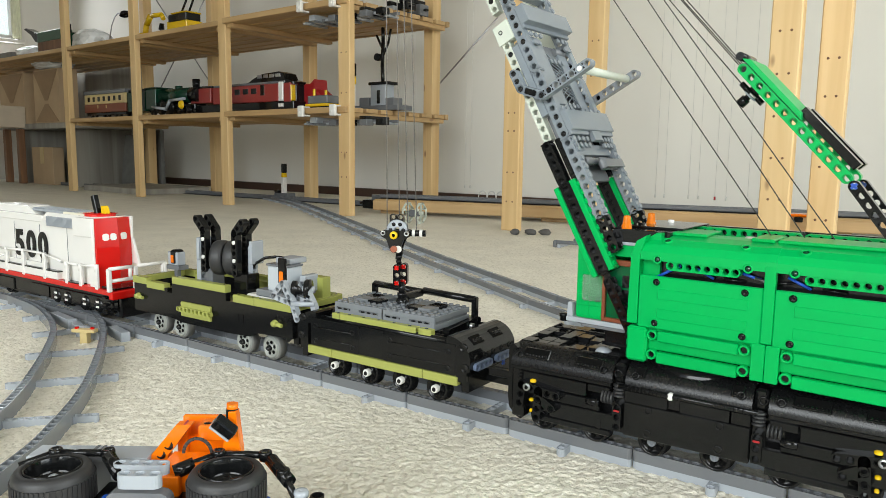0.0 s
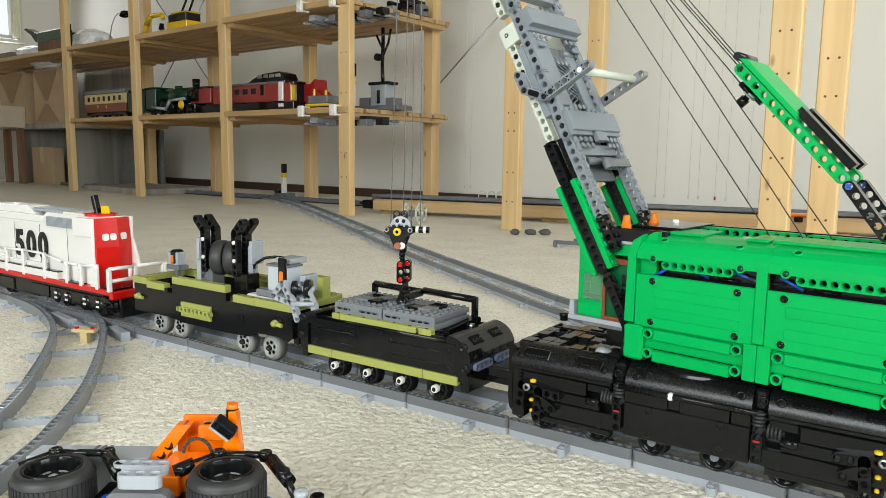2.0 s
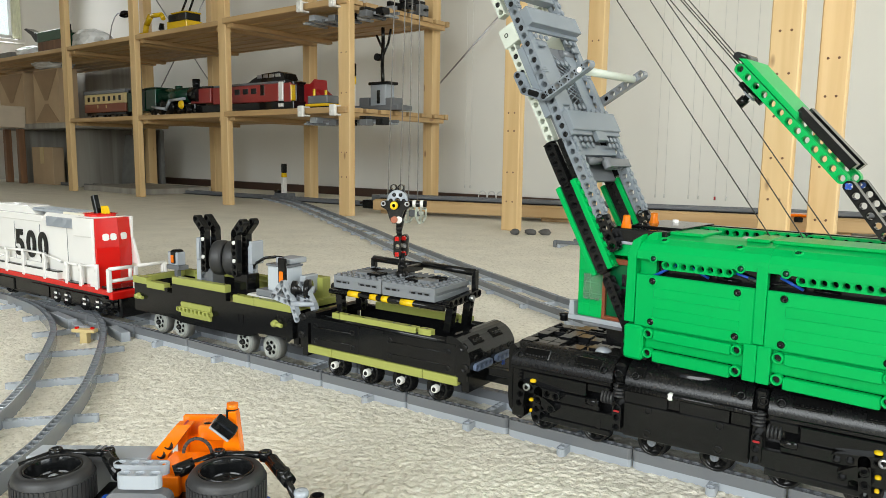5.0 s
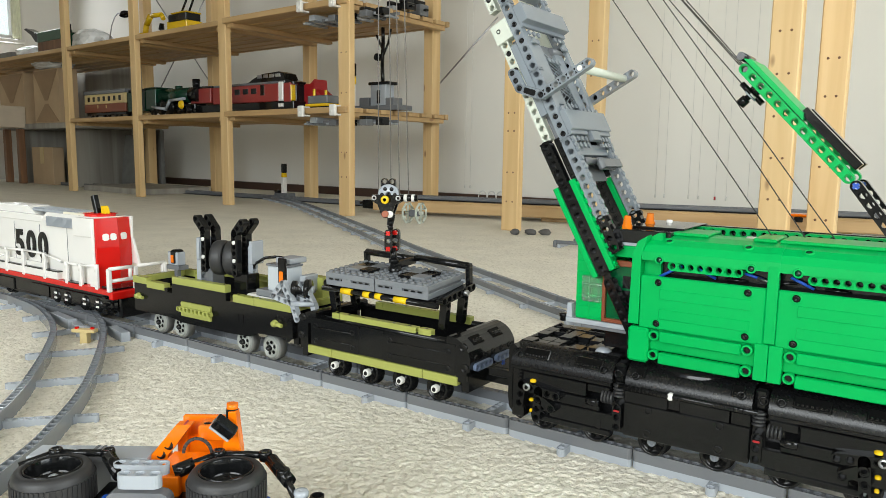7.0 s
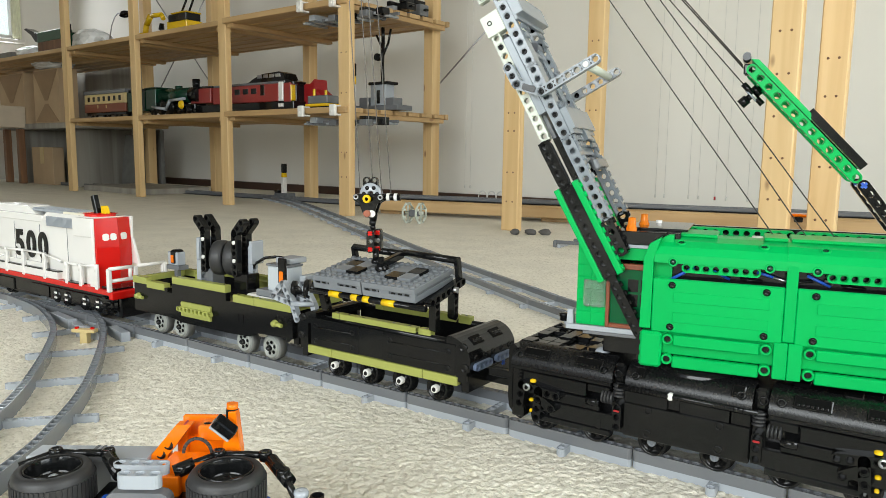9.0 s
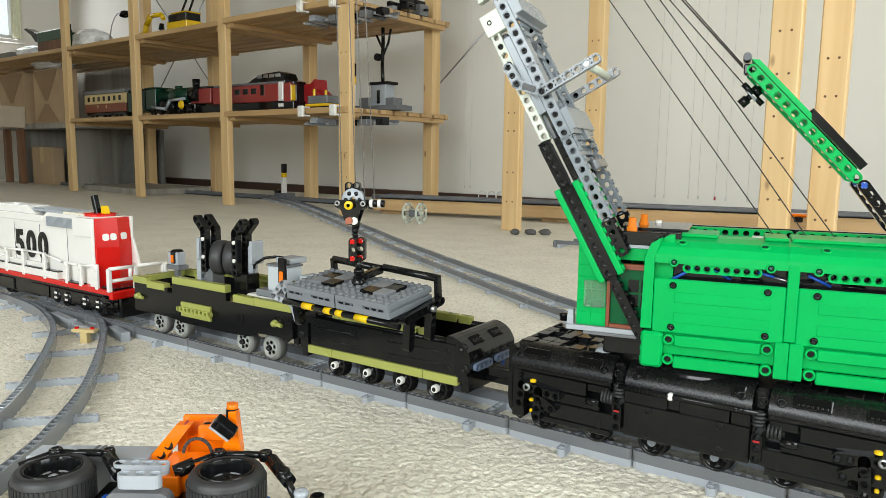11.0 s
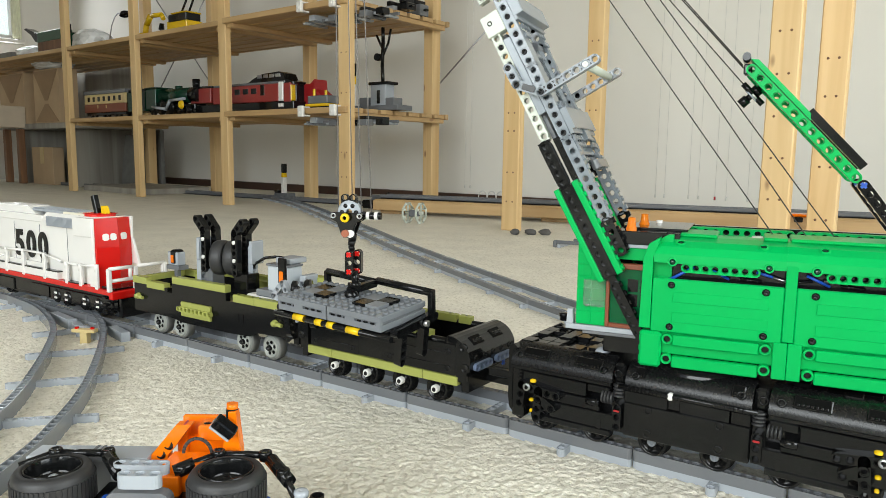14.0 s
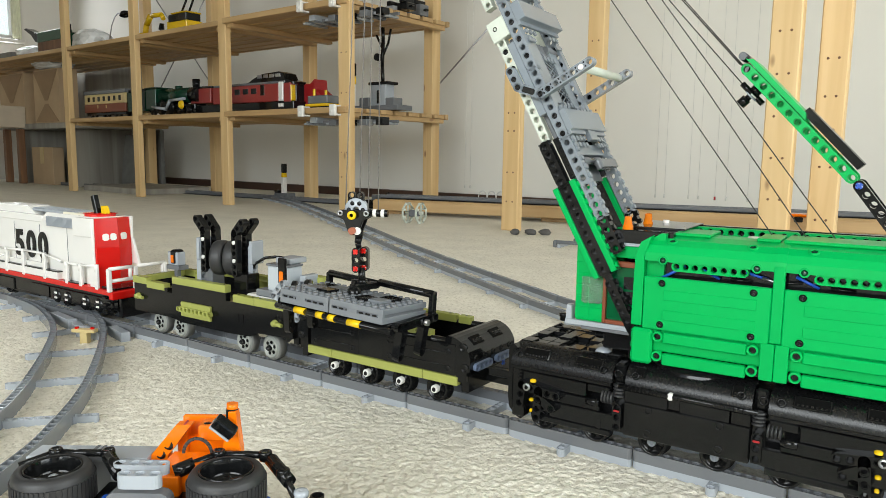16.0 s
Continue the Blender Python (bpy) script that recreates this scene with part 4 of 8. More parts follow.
def crane_boom(up):
    """Twin-beam boom; along x of its own space, near side +y, upper side +z."""
    bmat = Matrix.Identity(4)
    for i in range(3):
        bmat[i][0], bmat[i][2], bmat[i][3] = BOOM_D[i], BOOM_M[i], BOOM_O[i]
    bmat[0][1], bmat[1][1], bmat[2][1] = 0, -1, 0
    core = bmesh.new()
    for s in (-1, 1):
        box(core, 0.19, BOOM_TIP, *((0.0365, 0.0405) if s > 0 else (-0.029, -0.025)), -0.0035, -0.0005, 0.0004)
    boom = part("boom", core, BOOMGREY, up, "grey pierced-beam crane boom")
    boom.matrix_basis = bmat

    def bp(name, fn, mat, label=""):
        b = bmesh.new()
        fn(b)
        ob = part(name, b, mat, boom, label)
        if name in ("foot_beam", "beam_core", "lower_flange", "upper_flange"):
            ob.matrix_basis = foot
        return ob

    # the boom stands a little steeper than its braced foot
    foot = Matrix.Translation((BOOM_S0, 0, 0)) @ Matrix.Rotation(BOOM_TILT, 4, "Y") @ Matrix.Translation((-BOOM_S0, 0, -0.0018))
    pins = {}

    def pin_end(x, y, n, sg, mat=BLACK, name="pin"):
        """A split pin end sunk in a hole of a beam's outer face."""
        if (sg, mat.name) not in pins:
            b = bmesh.new()
            lathe(b, (0, 0, 0), (0, sg, 0), [(0.0, -0.0012), (0.0011, -0.0012), (0.0012, 0.0001), (0.0020, 0.0001), (0.0024, -0.0006), (0.0024, -0.004)], 12)
            ob = part(name, b, mat, boom)
            ob.location = (x, y, n)
            pins[sg, mat.name] = ob.data
            return ob
        return piece(name, pins[sg, mat.name], boom, (x, y, n))

    def row(s0, s1, y, n, mat, name, studs=False, wide=0.0078, filled=()):
        k = round((s1 - s0) / S)
        a = s0 + S / 2
        for i in filled:
            if i < k:
                pin_end(a + i * S, y, n, 1 if y > 0 else -1)
        sg = 1 if y > 0 else -1

        def fn(b):
            beam(b, (a, y - sg * 0.0039, n), (a + (k - 1) * S, y - sg * 0.0039, n), (0, 1, 0), k, 0.0078, wide)
            # square ends
            for e in (s0, s1 - 0.0012):
                box(b, e, e + 0.0012, y - sg * 0.0078 if sg > 0 else y, y if sg > 0 else y + 0.0078, n - wide / 2, n + wide / 2)
            if studs:
                for i in range(k):
                    stud(b, a + i * S, y - sg * 0.0039, n + wide / 2)
        return bp(name, fn, mat)

    for s in (-1, 1):
        Y = 0.0452 if s > 0 else -0.0335
        row(-0.0465, -0.0165, Y, 0, BLACK, "boom_end", True, 0.0094)
        row(-0.0160, 0.0560, Y, 0, BOOMGREY, "boom_beam", True, 0.0094)
        row(0.0565, 0.1205, Y, 0, BOOMGREY, "boom_beam", False, 0.0094, (0, 1, 2))
        row(0.121, 0.185, Y, 0, BOOMGREY, "boom_beam", False, 0.0094, (1, 3, 5, 6))
        for q in range(5):
            row(0.1855 + q * 0.0695, 0.1855 + q * 0.0695 + 0.064, Y, 0.0, BOOMGREY, "boom_beam", True, 0.0094, (0, 2, 5, 7))
        # pale off-white lower chord and its black and green foot
        row(0.0615, 0.1255, Y, -0.0155, OFFWHITE, "lower_chord")
        row(0.126, 0.166, Y, -0.0155, OFFWHITE, "lower_chord", filled=(0, 2, 4))
        for q in range(5):
            row(0.1855 + q * 0.0695, 0.1855 + q * 0.0695 + 0.064, Y, -0.0125, OFFWHITE, "lower_chord", filled=(1, 4, 6))
        row(0.0215, 0.0615, Y + s * 0.002, -0.0150, BLACK, "foot_beam", False, 0.0094)
        row(-0.0580, 0.0210, Y + s * 0.002, -0.0142, BLACK, "foot_beam", False, 0.0105)
        row(-0.1105, -0.0585, Y + s * 0.001, -0.0147, BLACK, "foot_beam", True, 0.0078)
        # dark plates added inside the beams so no light shows through their holes
        for s0, s1, n in ((0.0225, 0.0605, -0.0150), (-0.0570, 0.0200, -0.0142), (-0.1095, -0.0595, -0.0147)):
            y0, y1 = sorted((Y - s * 0.0022, Y - s * 0.0034))
            bp("beam_core", lambda b: box(b, s0, s1, y0, y1, n - 0.0030, n + 0.0030), DARK)
        for z0, z1, nm in ((-0.0245, -0.0200, "lower_flange"), (-0.0085, -0.0035, "upper_flange")):
            def fn(b, z0=z0, z1=z1, nm=nm):
                y0, y1 = sorted((Y + s * 0.0034, Y - s * 0.008))
                box(b, -0.0585, 0.0225, y0, y1, z0, z1, 0.0004)
                if nm == "upper_flange":
                    for i in range(10):
                        stud(b, -0.0545 + i * S, Y - s * 0.0005, z1)
            bp(nm, fn, GREEN, "green studded flange along the boom foot")

        def fn(b):
            y0, y1 = sorted((Y - s * 0.0008, Y - s * 0.0090))
            box(b, 0.0235, 0.0600, y0, y1, -0.0102, -0.0040, 0.0004)
            for i in range(4):
                tube(b, (0.029 + i * 0.008, Y - s * 0.001, -0.0071), (0.029 + i * 0.008, Y + s * 0.0006, -0.0071), 0.0024, 10)
        bp("foot_block", fn, BLACK)

        def fn(b):
            y0, y1 = sorted((Y + s * 0.0006, Y - s * 0.0076))
            box(b, 0.082, 0.150, y0, y1, -0.0115, -0.005, 0.0004)
        bp("web_plate", fn, BOOMGREY)

        def fn(b):
            y0, y1 = sorted((Y + s * 0.002, Y - s * 0.008))
            box(b, 0.1565, 0.1745, y0, y1, -0.0212, -0.0048, 0.0005)
        bp("chord_block", fn, OFFWHITE, "off-white block on the lower chord")
        pin_end(0.1668, Y + s * 0.0021, -0.0148, s)
        # bent arm on the outside
        pts = [(0.1257, -0.0153), (0.1108, -0.0148), (0.0960, 0.0003), (0.0974, 0.0475)]
        yy = Y + s * 0.0065

        def fn(b):
            for (a, c), n in ((pts[0:2], 3), (pts[1:3], 4), (pts[2:4], 7)):
                beam(b, (a[0], yy, a[1]), (c[0], yy, c[1]), (0, 1, 0), n, 0.0074, 0.0074)
        bp("bent_arm", fn, BOOMGREY if s > 0 else MGREY, "grey bent pierced arm")
        yo = yy + s * 0.0037
        for (xa, za), mt in ((pts[0], BLACK), (((pts[0][0] + pts[1][0]) / 2, (pts[0][1] + pts[1][1]) / 2), BLACK), (pts[1], BLACK), (pts[2], BLACK), ((0.0962, 0.0082), BLACK), ((0.0972, 0.0396), WHITE)):
            pin_end(xa, yo, za, s, mt)
        # axle slot of the middle limb and grooves of the long limb, their shade painted as black plates
        a, c = Vector((pts[1][0], 0, pts[1][1])), Vector((pts[2][0], 0, pts[2][1]))
        u = (c - a).normalized()
        w = Vector((-u.z, 0, u.x))

        def fn(b):
            extrude(b, [(0.0052, -0.0016), (0.0062, -0.0024), (0.0152, -0.0024), (0.0162, -0.0016), (0.0162, 0.0016), (0.0152, 0.0024), (0.0062, 0.0024), (0.0052, 0.0016)], a + Vector((0, yo - 0.0001, 0)), u, w, (0, s, 0), 0.0004)
        bp("axle_slot", fn, BLACK)
        a, c = Vector((pts[2][0], 0, pts[2][1])), Vector((pts[3][0], 0, pts[3][1]))
        u = (c - a).normalized()
        w = Vector((-u.z, 0, u.x))

        def fn(b):
            for i in range(6):
                q = a + u * ((i + 0.5) * (c - a).length / 6) + Vector((0, yo - 0.0001, 0))
                for t in (-1, 1):
                    extrude(b, [(-0.0009, t * 0.0023), (0.0009, t * 0.0023), (0.0002, t * 0.0006), (-0.0002, t * 0.0006)], q, u, w, (0, s, 0), 0.0003)
        bp("arm_web", fn, BLACK)

    def fn(b):
        tube(b, (0.0972, -0.037, 0.0396), (0.0972, 0.048, 0.0396), 0.0034, 12)
    bp("arm_roller", fn, OFFWHITE, "whitish roller bar across the arms")

    # wide cross plates on the upper side
    def fn(b):
        box(b, 0.060, 0.0785, -0.0338, 0.0456, 0.0048, 0.0105, 0.0005)
        box(b, 0.0565, 0.0605, -0.0338, -0.008, 0.0048, 0.0080, 0.0004)
        box(b, 0.0565, 0.0605, 0.014, 0.0456, 0.0048, 0.0080, 0.0004)
        box(b, 0.051, 0.0600, -0.006, 0.010, 0.0048, 0.0095, 0.0004)
        for s in (-1, 1):
            for i in range(4):
                for r in range(2):
                    stud(b, 0.0535 - r * 0.006, (0.018 if s > 0 else -0.030) + i * (0.008 if s > 0 else 0.0065), 0.0050)
        for i in range(5):
            stud(b, 0.0815, -0.030 + i * 0.008, 0.005)
        for i in range(3):
            stud(b, 0.0815, 0.022 + i * 0.008, 0.005)
    bp("cross_plate", fn, BOOMGREY, "wide grey plate bridging the boom beams")

    def fn(b):
        box(b, 0.162, 0.1785, -0.0338, 0.0456, 0.0048, 0.0135, 0.0005)
        box(b, 0.1585, 0.1625, -0.0338, 0.0456, 0.0048, 0.0075, 0.0004)
        for s in (-1, 1):
            for i in range(3):
                stud(b, 0.1545, s * (0.020 + i * 0.008) - (0 if s > 0 else -0.009), 0.005)
                stud(b, 0.1465, s * (0.028 + i * 0.004) - (0 if s > 0 else -0.009), 0.005)
    bp("cross_plate", fn, BOOMGREY, "wide grey plate bridging the boom beams")

    # inner panel with a tile strip, lattice grille and dark recess
    def fn(b):
        box(b, 0.086, 0.156, 0.012, 0.036, -0.004, 0.0005, 0.0004)
        box(b, 0.088, 0.154, 0.022, 0.036, 0.0005, 0.0035, 0.0006)
        box(b, 0.086, 0.150, -0.025, -0.010, -0.004, 0.0005, 0.0004)
        box(b, 0.040, 0.050, -0.025, 0.036, -0.006, 0.002, 0.0004)
        for i in range(4):
            stud(b, 0.089, -0.010 + i * 0.007, 0.0)
            stud(b, 0.134, -0.012 + i * 0.007, 0.0)
    bp("inner_panel", fn, BOOMGREY)

    def fn(b):
        for i in range(9):
            for sg in (-1, 1):
                a = Vector((0.094 + i * 0.0046, -0.012, -0.0005))
                c = Vector((0.094 + i * 0.0046 + sg * 0.012, 0.011, -0.0005))
                tube(b, a, c, 0.00055, 5)
    bp("lattice", fn, BOOMGREY, "grey diamond lattice grille")

    def fn(b):
        box(b, 0.020, 0.156, -0.025, 0.036, -0.0120, -0.0085, 0.0004)
        box(b, 0.134, 0.152, -0.014, 0.012, -0.0085, -0.002, 0.0006)
    bp("inner_floor", fn, DGREY)

    for x, y in ((0.146, -0.018), (0.036, 0.016), (0.036, -0.01)):
        bp("knuckle", lambda b, x=x, y=y: tube(b, (x, y - 0.012, -0.001), (x, y + 0.012, -0.001), 0.0036, 12), DGREY)

    def fn(b):
        beam(b, (0.030, -0.03, 0.004), (0.030, 0.004, 0.004), (1, 0, 0), 5, 0.0074, 0.0074)
    bp("knuckle", fn, DGREY)

    for q in range(7):
        bp("cross_tie", lambda b, q=q: box(b, 0.20 + q * 0.048, 0.208 + q * 0.048, -0.0255, 0.037, -0.004, 0.004, 0.0004), BOOMGREY)

    def fn(b):
        for s in (-1, 1):
            y0, y1 = (0.026, 0.046) if s > 0 else (-0.034, -0.018)
            box(b, BOOM_TIP - 0.02, BOOM_TIP + 0.03, y0, y1, -0.02, 0.012, 0.001)
        tube(b, (BOOM_TIP + 0.02, -0.026, -0.006), (BOOM_TIP + 0.02, 0.026, -0.006), 0.011, 20)
    bp("boom_head", fn, DGREY)
    return boom


def crane_gantry(up):
    """The green A-frame behind the house that carries the boom ropes."""
    T, B = Vector((0.0200, 0, 0.3235)), Vector((0.0935, 0, 0.2455))
    d = (B - T).normalized()
    n = Vector((-d.z, 0, d.x))
    if n.z < 0:
        n = -n
    for s in (1, -1):
        bm = bmesh.new()
        beam(bm, T + Vector((0, s * 0.0185, 0)), T + d * 12 * S * 1.115 + Vector((0, s * 0.0185, 0)), (0, -1, 0), 13, 0.0078, 0.0077)
        g = part("gantry_beam", bm, GREEN, up, "green pierced gantry beam")
    bm = bmesh.new()
    q = T + n * 0.0045 - d * 0.006
    extrude(bm, [(0.0, 0.0), (0.004, 0.0035), (0.058, 0.0035), (0.062, 0.0)], q + Vector((0, -0.0222, 0)), d, n, (0, 1, 0), 0.0444)
    part("gantry_cover", bm, GREEN, g, "smooth green cover panel")
    for yy in (-0.016, 0.006):
        bm = bmesh.new()
        extrude(bm, [(0.0, 0.0), (0.0, 0.006), (0.055, 0.006), (0.055, 0.0)], T + d * 0.050 + n * 0.006 + Vector((0, yy, 0)), d, n, (0, 1, 0), 0.010, 0.0006)
        part("gantry_pad", bm, BLACK, g)
    bm = bmesh.new()
    tube(bm, T - d * 0.010 + n * 0.004 + Vector((0, -0.018, 0)), T - d * 0.010 + n * 0.004 + Vector((0, 0.018, 0)), 0.0030, 14)
    box(bm, T.x - 0.006, T.x + 0.000, -0.006, 0.006, T.z - 0.002, T.z + 0.006, 0.001)
    part("gantry_head", bm, BLACK, g)
    # pulley cluster under the head, its axle square to the beam
    c = T + d * 0.013
    bm = bmesh.new()
    tube(bm, c - n * 0.003, c - n * 0.0200, 0.0024, 12)
    tube(bm, c - n * 0.0150, c - n * 0.0215, 0.0038, 14)
    tube(bm, c - n * 0.0045, c - n * 0.0085, 0.0044, 14)
    for s in (-1, 1):
        tube(bm, c - n * 0.0100 + Vector((0, s * 0.003, 0)), c - n * 0.0100 + d * s * 0.0105 + Vector((0, s * 0.003, 0)), 0.0022, 10)
    part("pulley_block", bm, BLACK, g, "black pulley cluster")
    for a in (0.0112, 0.0098):
        bm = bmesh.new()
        tube(bm, c - n * a, c - n * (a + 0.0012), 0.0058 if a > 0.01 else 0.0045, 18)
        part("washer", bm, GREY if a > 0.01 else WHITE, g, "pale washer on the pulley axle")
    # lower link
    P = Vector((0.0985, 0, 0.2404))
    e = Vector((0.60, 0, -0.80))
    for s in (-1, 1):
        bm = bmesh.new()
        beam(bm, P + Vector((0, s * 0.019, 0)), P + e * 5 * S + Vector((0, s * 0.019, 0)), (0, -1, 0), 6, 0.0078, 0.0078)
        part("gantry_link", bm, BLACK, g)
    for s in (-1, 1):
        bm = bmesh.new()
        y = s * 0.0232
        for a in (0, 1):
            m = Matrix.Translation(P + Vector((0, y, 0))) @ pose(0, 0, 0, 0, 45 + 90 * a, 0)
            box(bm, -0.0024, 0.0024, -0.0006, 0.0006, -0.0009, 0.0009, 0.0, m)
        part("axle_end", bm, BLUE, g, "blue cross-shaped axle end")
    # rear legs down to the house
    for s in (-1, 1):
        bm = bmesh.new()
        a = P + e * 5 * S
        tube(bm, a + Vector((0, s * 0.019, 0)), (0.150, s * 0.019, 0.190), 0.0035, 10)
        tube(bm, a + Vector((0, s * 0.019, 0)), (0.205, s * 0.019, 0.190), 0.0035, 10)
        part("gantry_leg", bm, BLACK, g)


def crane_ropes(up):
    tip = BOOM_O + BOOM_D * (BOOM_TIP + 0.01) + BOOM_M * 0.012
    for a, b in (((0.050, 0.0, 0.190), tip + Vector((0, -0.004, 0.010))), ((0.0730, 0.002, 0.190), tip + Vector((0.0, 0.004, 0.055))), ((0.0930, 0.004, 0.190), tip + Vector((0.0, 0.010, 0.050))),
                 ((0.0135, -0.010, 0.328), tip + Vector((0.004, -0.020, 0.006))), ((0.0135, 0.000, 0.328), tip + Vector((0.004, 0.0, 0.0))), ((0.0205, -0.003, 0.3078), tip + Vector((0.012, -0.004, -0.010))), ((0.0135, 0.010, 0.328), tip + Vector((0.004, 0.020, 0.006)))):
        bm = bmesh.new()
        tube(bm, a, b, 0.00048, 6)
        part("rope", bm, CORD, up, "thin dark braided rope")
    bm = bmesh.new()
    box(bm, tip.x - 0.004, tip.x + 0.004, -0.03, 0.03, tip.z - 0.02, tip.z + 0.062, 0.001)
    part("tip_frame", bm, DGREY, up)


CRANE = crane_upper()


# ---- low wagon that carries the load ----
def load_wagon():
    wg = thing("load_wagon", label="low black tub wagon with olive green trim on eight wheels", category="wagon")
    N, X0, X1 = 0.5485, -0.549, -0.356
    FY = 1.184 - N
    block("floor_plate", X0, X1, N + 0.006, FY - 0.006, 0.048, 0.056, DARK, wg)
    for s, (y0, y1) in ((-1, (N, N + 0.007)), (1, (FY - 0.007, FY))):
        block("side_wall", X0 + 0.006, X1, y0, y1, 0.0515, 0.080, BLACK, wg, bev=0.0008)
        out = y0 if s < 0 else y1
        yy = sorted((out + s * 0.0008, out - s * 0.003))
        for x0, x1 in ((X0 + 0.005, -0.476), (-0.443, X1 - 0.001)):
            p = block("side_panel", x0, x1, yy[0], yy[1], 0.0515, 0.0815, BLACK, wg, bev=0.0006)
            # gloss rods added along the seams to catch lines of highlight
            for z in (0.0600, 0.0722):
                bm = bmesh.new()
                tube(bm, (x0 + 0.012, out + s * 0.0007, z), (x1 - 0.006, out + s * 0.0007, z), 0.0007, 8)
                part("seam_rod", bm, BLACK, p)
            for x in (x0 + 0.008, x1 - 0.008):
                for z in (0.0575, 0.0735):
                    bm = bmesh.new()
                    pip(bm, (x, out + s * 0.0008, z), (0, s, 0), 0.0023)
                    part("pin_hole", bm, BLACK, p)
        mid = block("middle_panel", -0.475, -0.444, yy[0] + 0.0005, yy[1] - 0.0005, 0.0535, 0.0815, BLACK, wg, bev=0.0006)
        yt = sorted((out + s * 0.0012, out - s * 0.006))
        for x0, x1 in ((X0 + 0.001, -0.5135), (-0.5130, -0.3945), (-0.3940, X1 + 0.002)):
            block("olive_tile", x0, x1, yt[0], yt[1], 0.0420, 0.0508, OLIVE, wg, "olive green edging tile", 0.0006)
        # top rail and olive capping
        bm = bmesh.new()
        tube(bm, (X0 + 0.002, out - s * 0.006, 0.0815), (X1 + 0.004, out - s * 0.006, 0.0815), 0.0036, 12)
        part("top_rail", bm, BLACK, wg)
        yc = sorted((out - s * 0.0035, out - s * 0.0115))
        for x0, x1 in ((-0.5165, -0.5060), (-0.5055, -0.4060), (-0.4030, -0.3880)):
            cap = block("olive_cap", x0, x1, yc[0], yc[1], 0.0815, 0.0898, OLIVE, wg, "olive green capping brick", 0.0005)
            k = max(1, round((x1 - x0) / 0.020))
            for i in range(k):
                x = x0 + (x1 - x0) * (i + 0.5) / k
                bm = bmesh.new()
                lathe(bm, (x, (yc[0] + yc[1]) / 2, 0.0898), (0, 0, 1), [(0.0, 0.00012), (0.0017, 0.00012), (0.0017, -0.0005)], 10)
                part("bore", bm, BLACK, cap)
    # rounded ends
    for s, x in ((1, X1), (-1, X0)):
        pr = [(-0.012, 0.078), (-0.012, 0.0868), (-0.010, 0.0885), (-0.006, 0.0887), (-0.001, 0.0875), (0.0045, 0.0850), (0.0095, 0.0810), (0.0130, 0.0760), (0.0148, 0.0710), (0.0150, 0.0660), (0.0150, 0.0575), (0.0115, 0.0560), (0.0115, 0.046), (0.0, 0.046), (0.0, 0.074)]
        bm = bmesh.new()
        extrude(bm, pr, (x, N + 0.0005, 0), (s, 0, 0), (0, 0, 1), (0, 1, 0), FY - N - 0.001)
        e = part("end_wall", bm, BLACK, wg)
        for y in (N + 0.024, N + 0.060):
            m = Matrix.Translation((x + s * 0.0072, y, 0.0832)) @ pose(0, 0, 0, 0, s * 40, 0)
            # flat plate painted as the shaded inside of a pocket
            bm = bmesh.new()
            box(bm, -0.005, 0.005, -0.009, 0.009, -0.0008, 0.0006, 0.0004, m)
            part("end_pocket", bm, RECESS_SHADE, e)
            for i in range(3):
                bm = bmesh.new()
                pip(bm, m @ Vector((0.001, -0.0055 + i * 0.0055, 0.0006)), m.to_3x3() @ Vector((0, 0, 1)), 0.0015, 0.0004, 10)
                part("pocket_stud", bm, BLACK, e)
        for i in range(5):
            bm = bmesh.new()
            pip(bm, (x + s * 0.015, N + 0.0115 + i * 0.016, 0.0685), (s, 0, 0), 0.0023)
            part("pin_hole", bm, BLACK, e)
        for y in (N + 0.006, N + 0.045):
            bm = bmesh.new()
            beam(bm, (x + s * 0.0165, y + 0.004, 0.0605), (x + s * 0.0165, y + 0.028, 0.0605), (s, 0, 0), 4, 0.004, 0.0072)
            part("end_link", bm, SANDBLUE, e, "sand blue thin link")
        bm = bmesh.new()
        for a in (0, 90):
            m = Matrix.Translation((x + s * 0.0162, N + 0.062, 0.0535)) @ pose(0, 0, 0, 45 + a)
            box(bm, -0.0006, 0.0006, -0.0032, 0.0032, -0.0012, 0.0012, 0, m)
        part("axle_end", bm, BLUE, e, "blue cross axle end")
        bm = bmesh.new()
        lathe(bm, (x + s * 0.0095, N - 0.0006, 0.0605), (0, -1, 0), [(0.0, 0.0), (0.0032, 0.0), (0.0040, 0.0008), (0.0040, -0.003)], 14)
        lathe(bm, (x + s * 0.0075, N - 0.0006, 0.0800), (0, -1, 0), [(0.0, 0.0), (0.0032, 0.0), (0.0040, 0.0008), (0.0040, -0.003)], 14)
        part("end_pin", bm, BLACK, e)
        block("buffer_beam", *sorted((x + s * 0.004, x + s * 0.012)), N + 0.004, FY - 0.004, 0.036, 0.052, DARK, wg)
        block("drawbar", *sorted((x + s * 0.012, x + s * 0.046)), 0.583, 0.601, 0.040, 0.0475, BLACK, wg, bev=0.001)
    for x in (-0.5180, -0.4725, -0.4285, -0.3855):
        wheel(wg, x, 0.5600, 0.0305, 0.0124, -1, WHITE)
        wheel(wg, x, 0.6240, 0.0305, 0.0124, 1, WHITE)
        bm = bmesh.new()
        tube(bm, (x, 0.5545, 0.0305), (x, 0.630, 0.0305), 0.0022, 8)
        part("axle", bm, BLACK, wg)
        bm = bmesh.new()
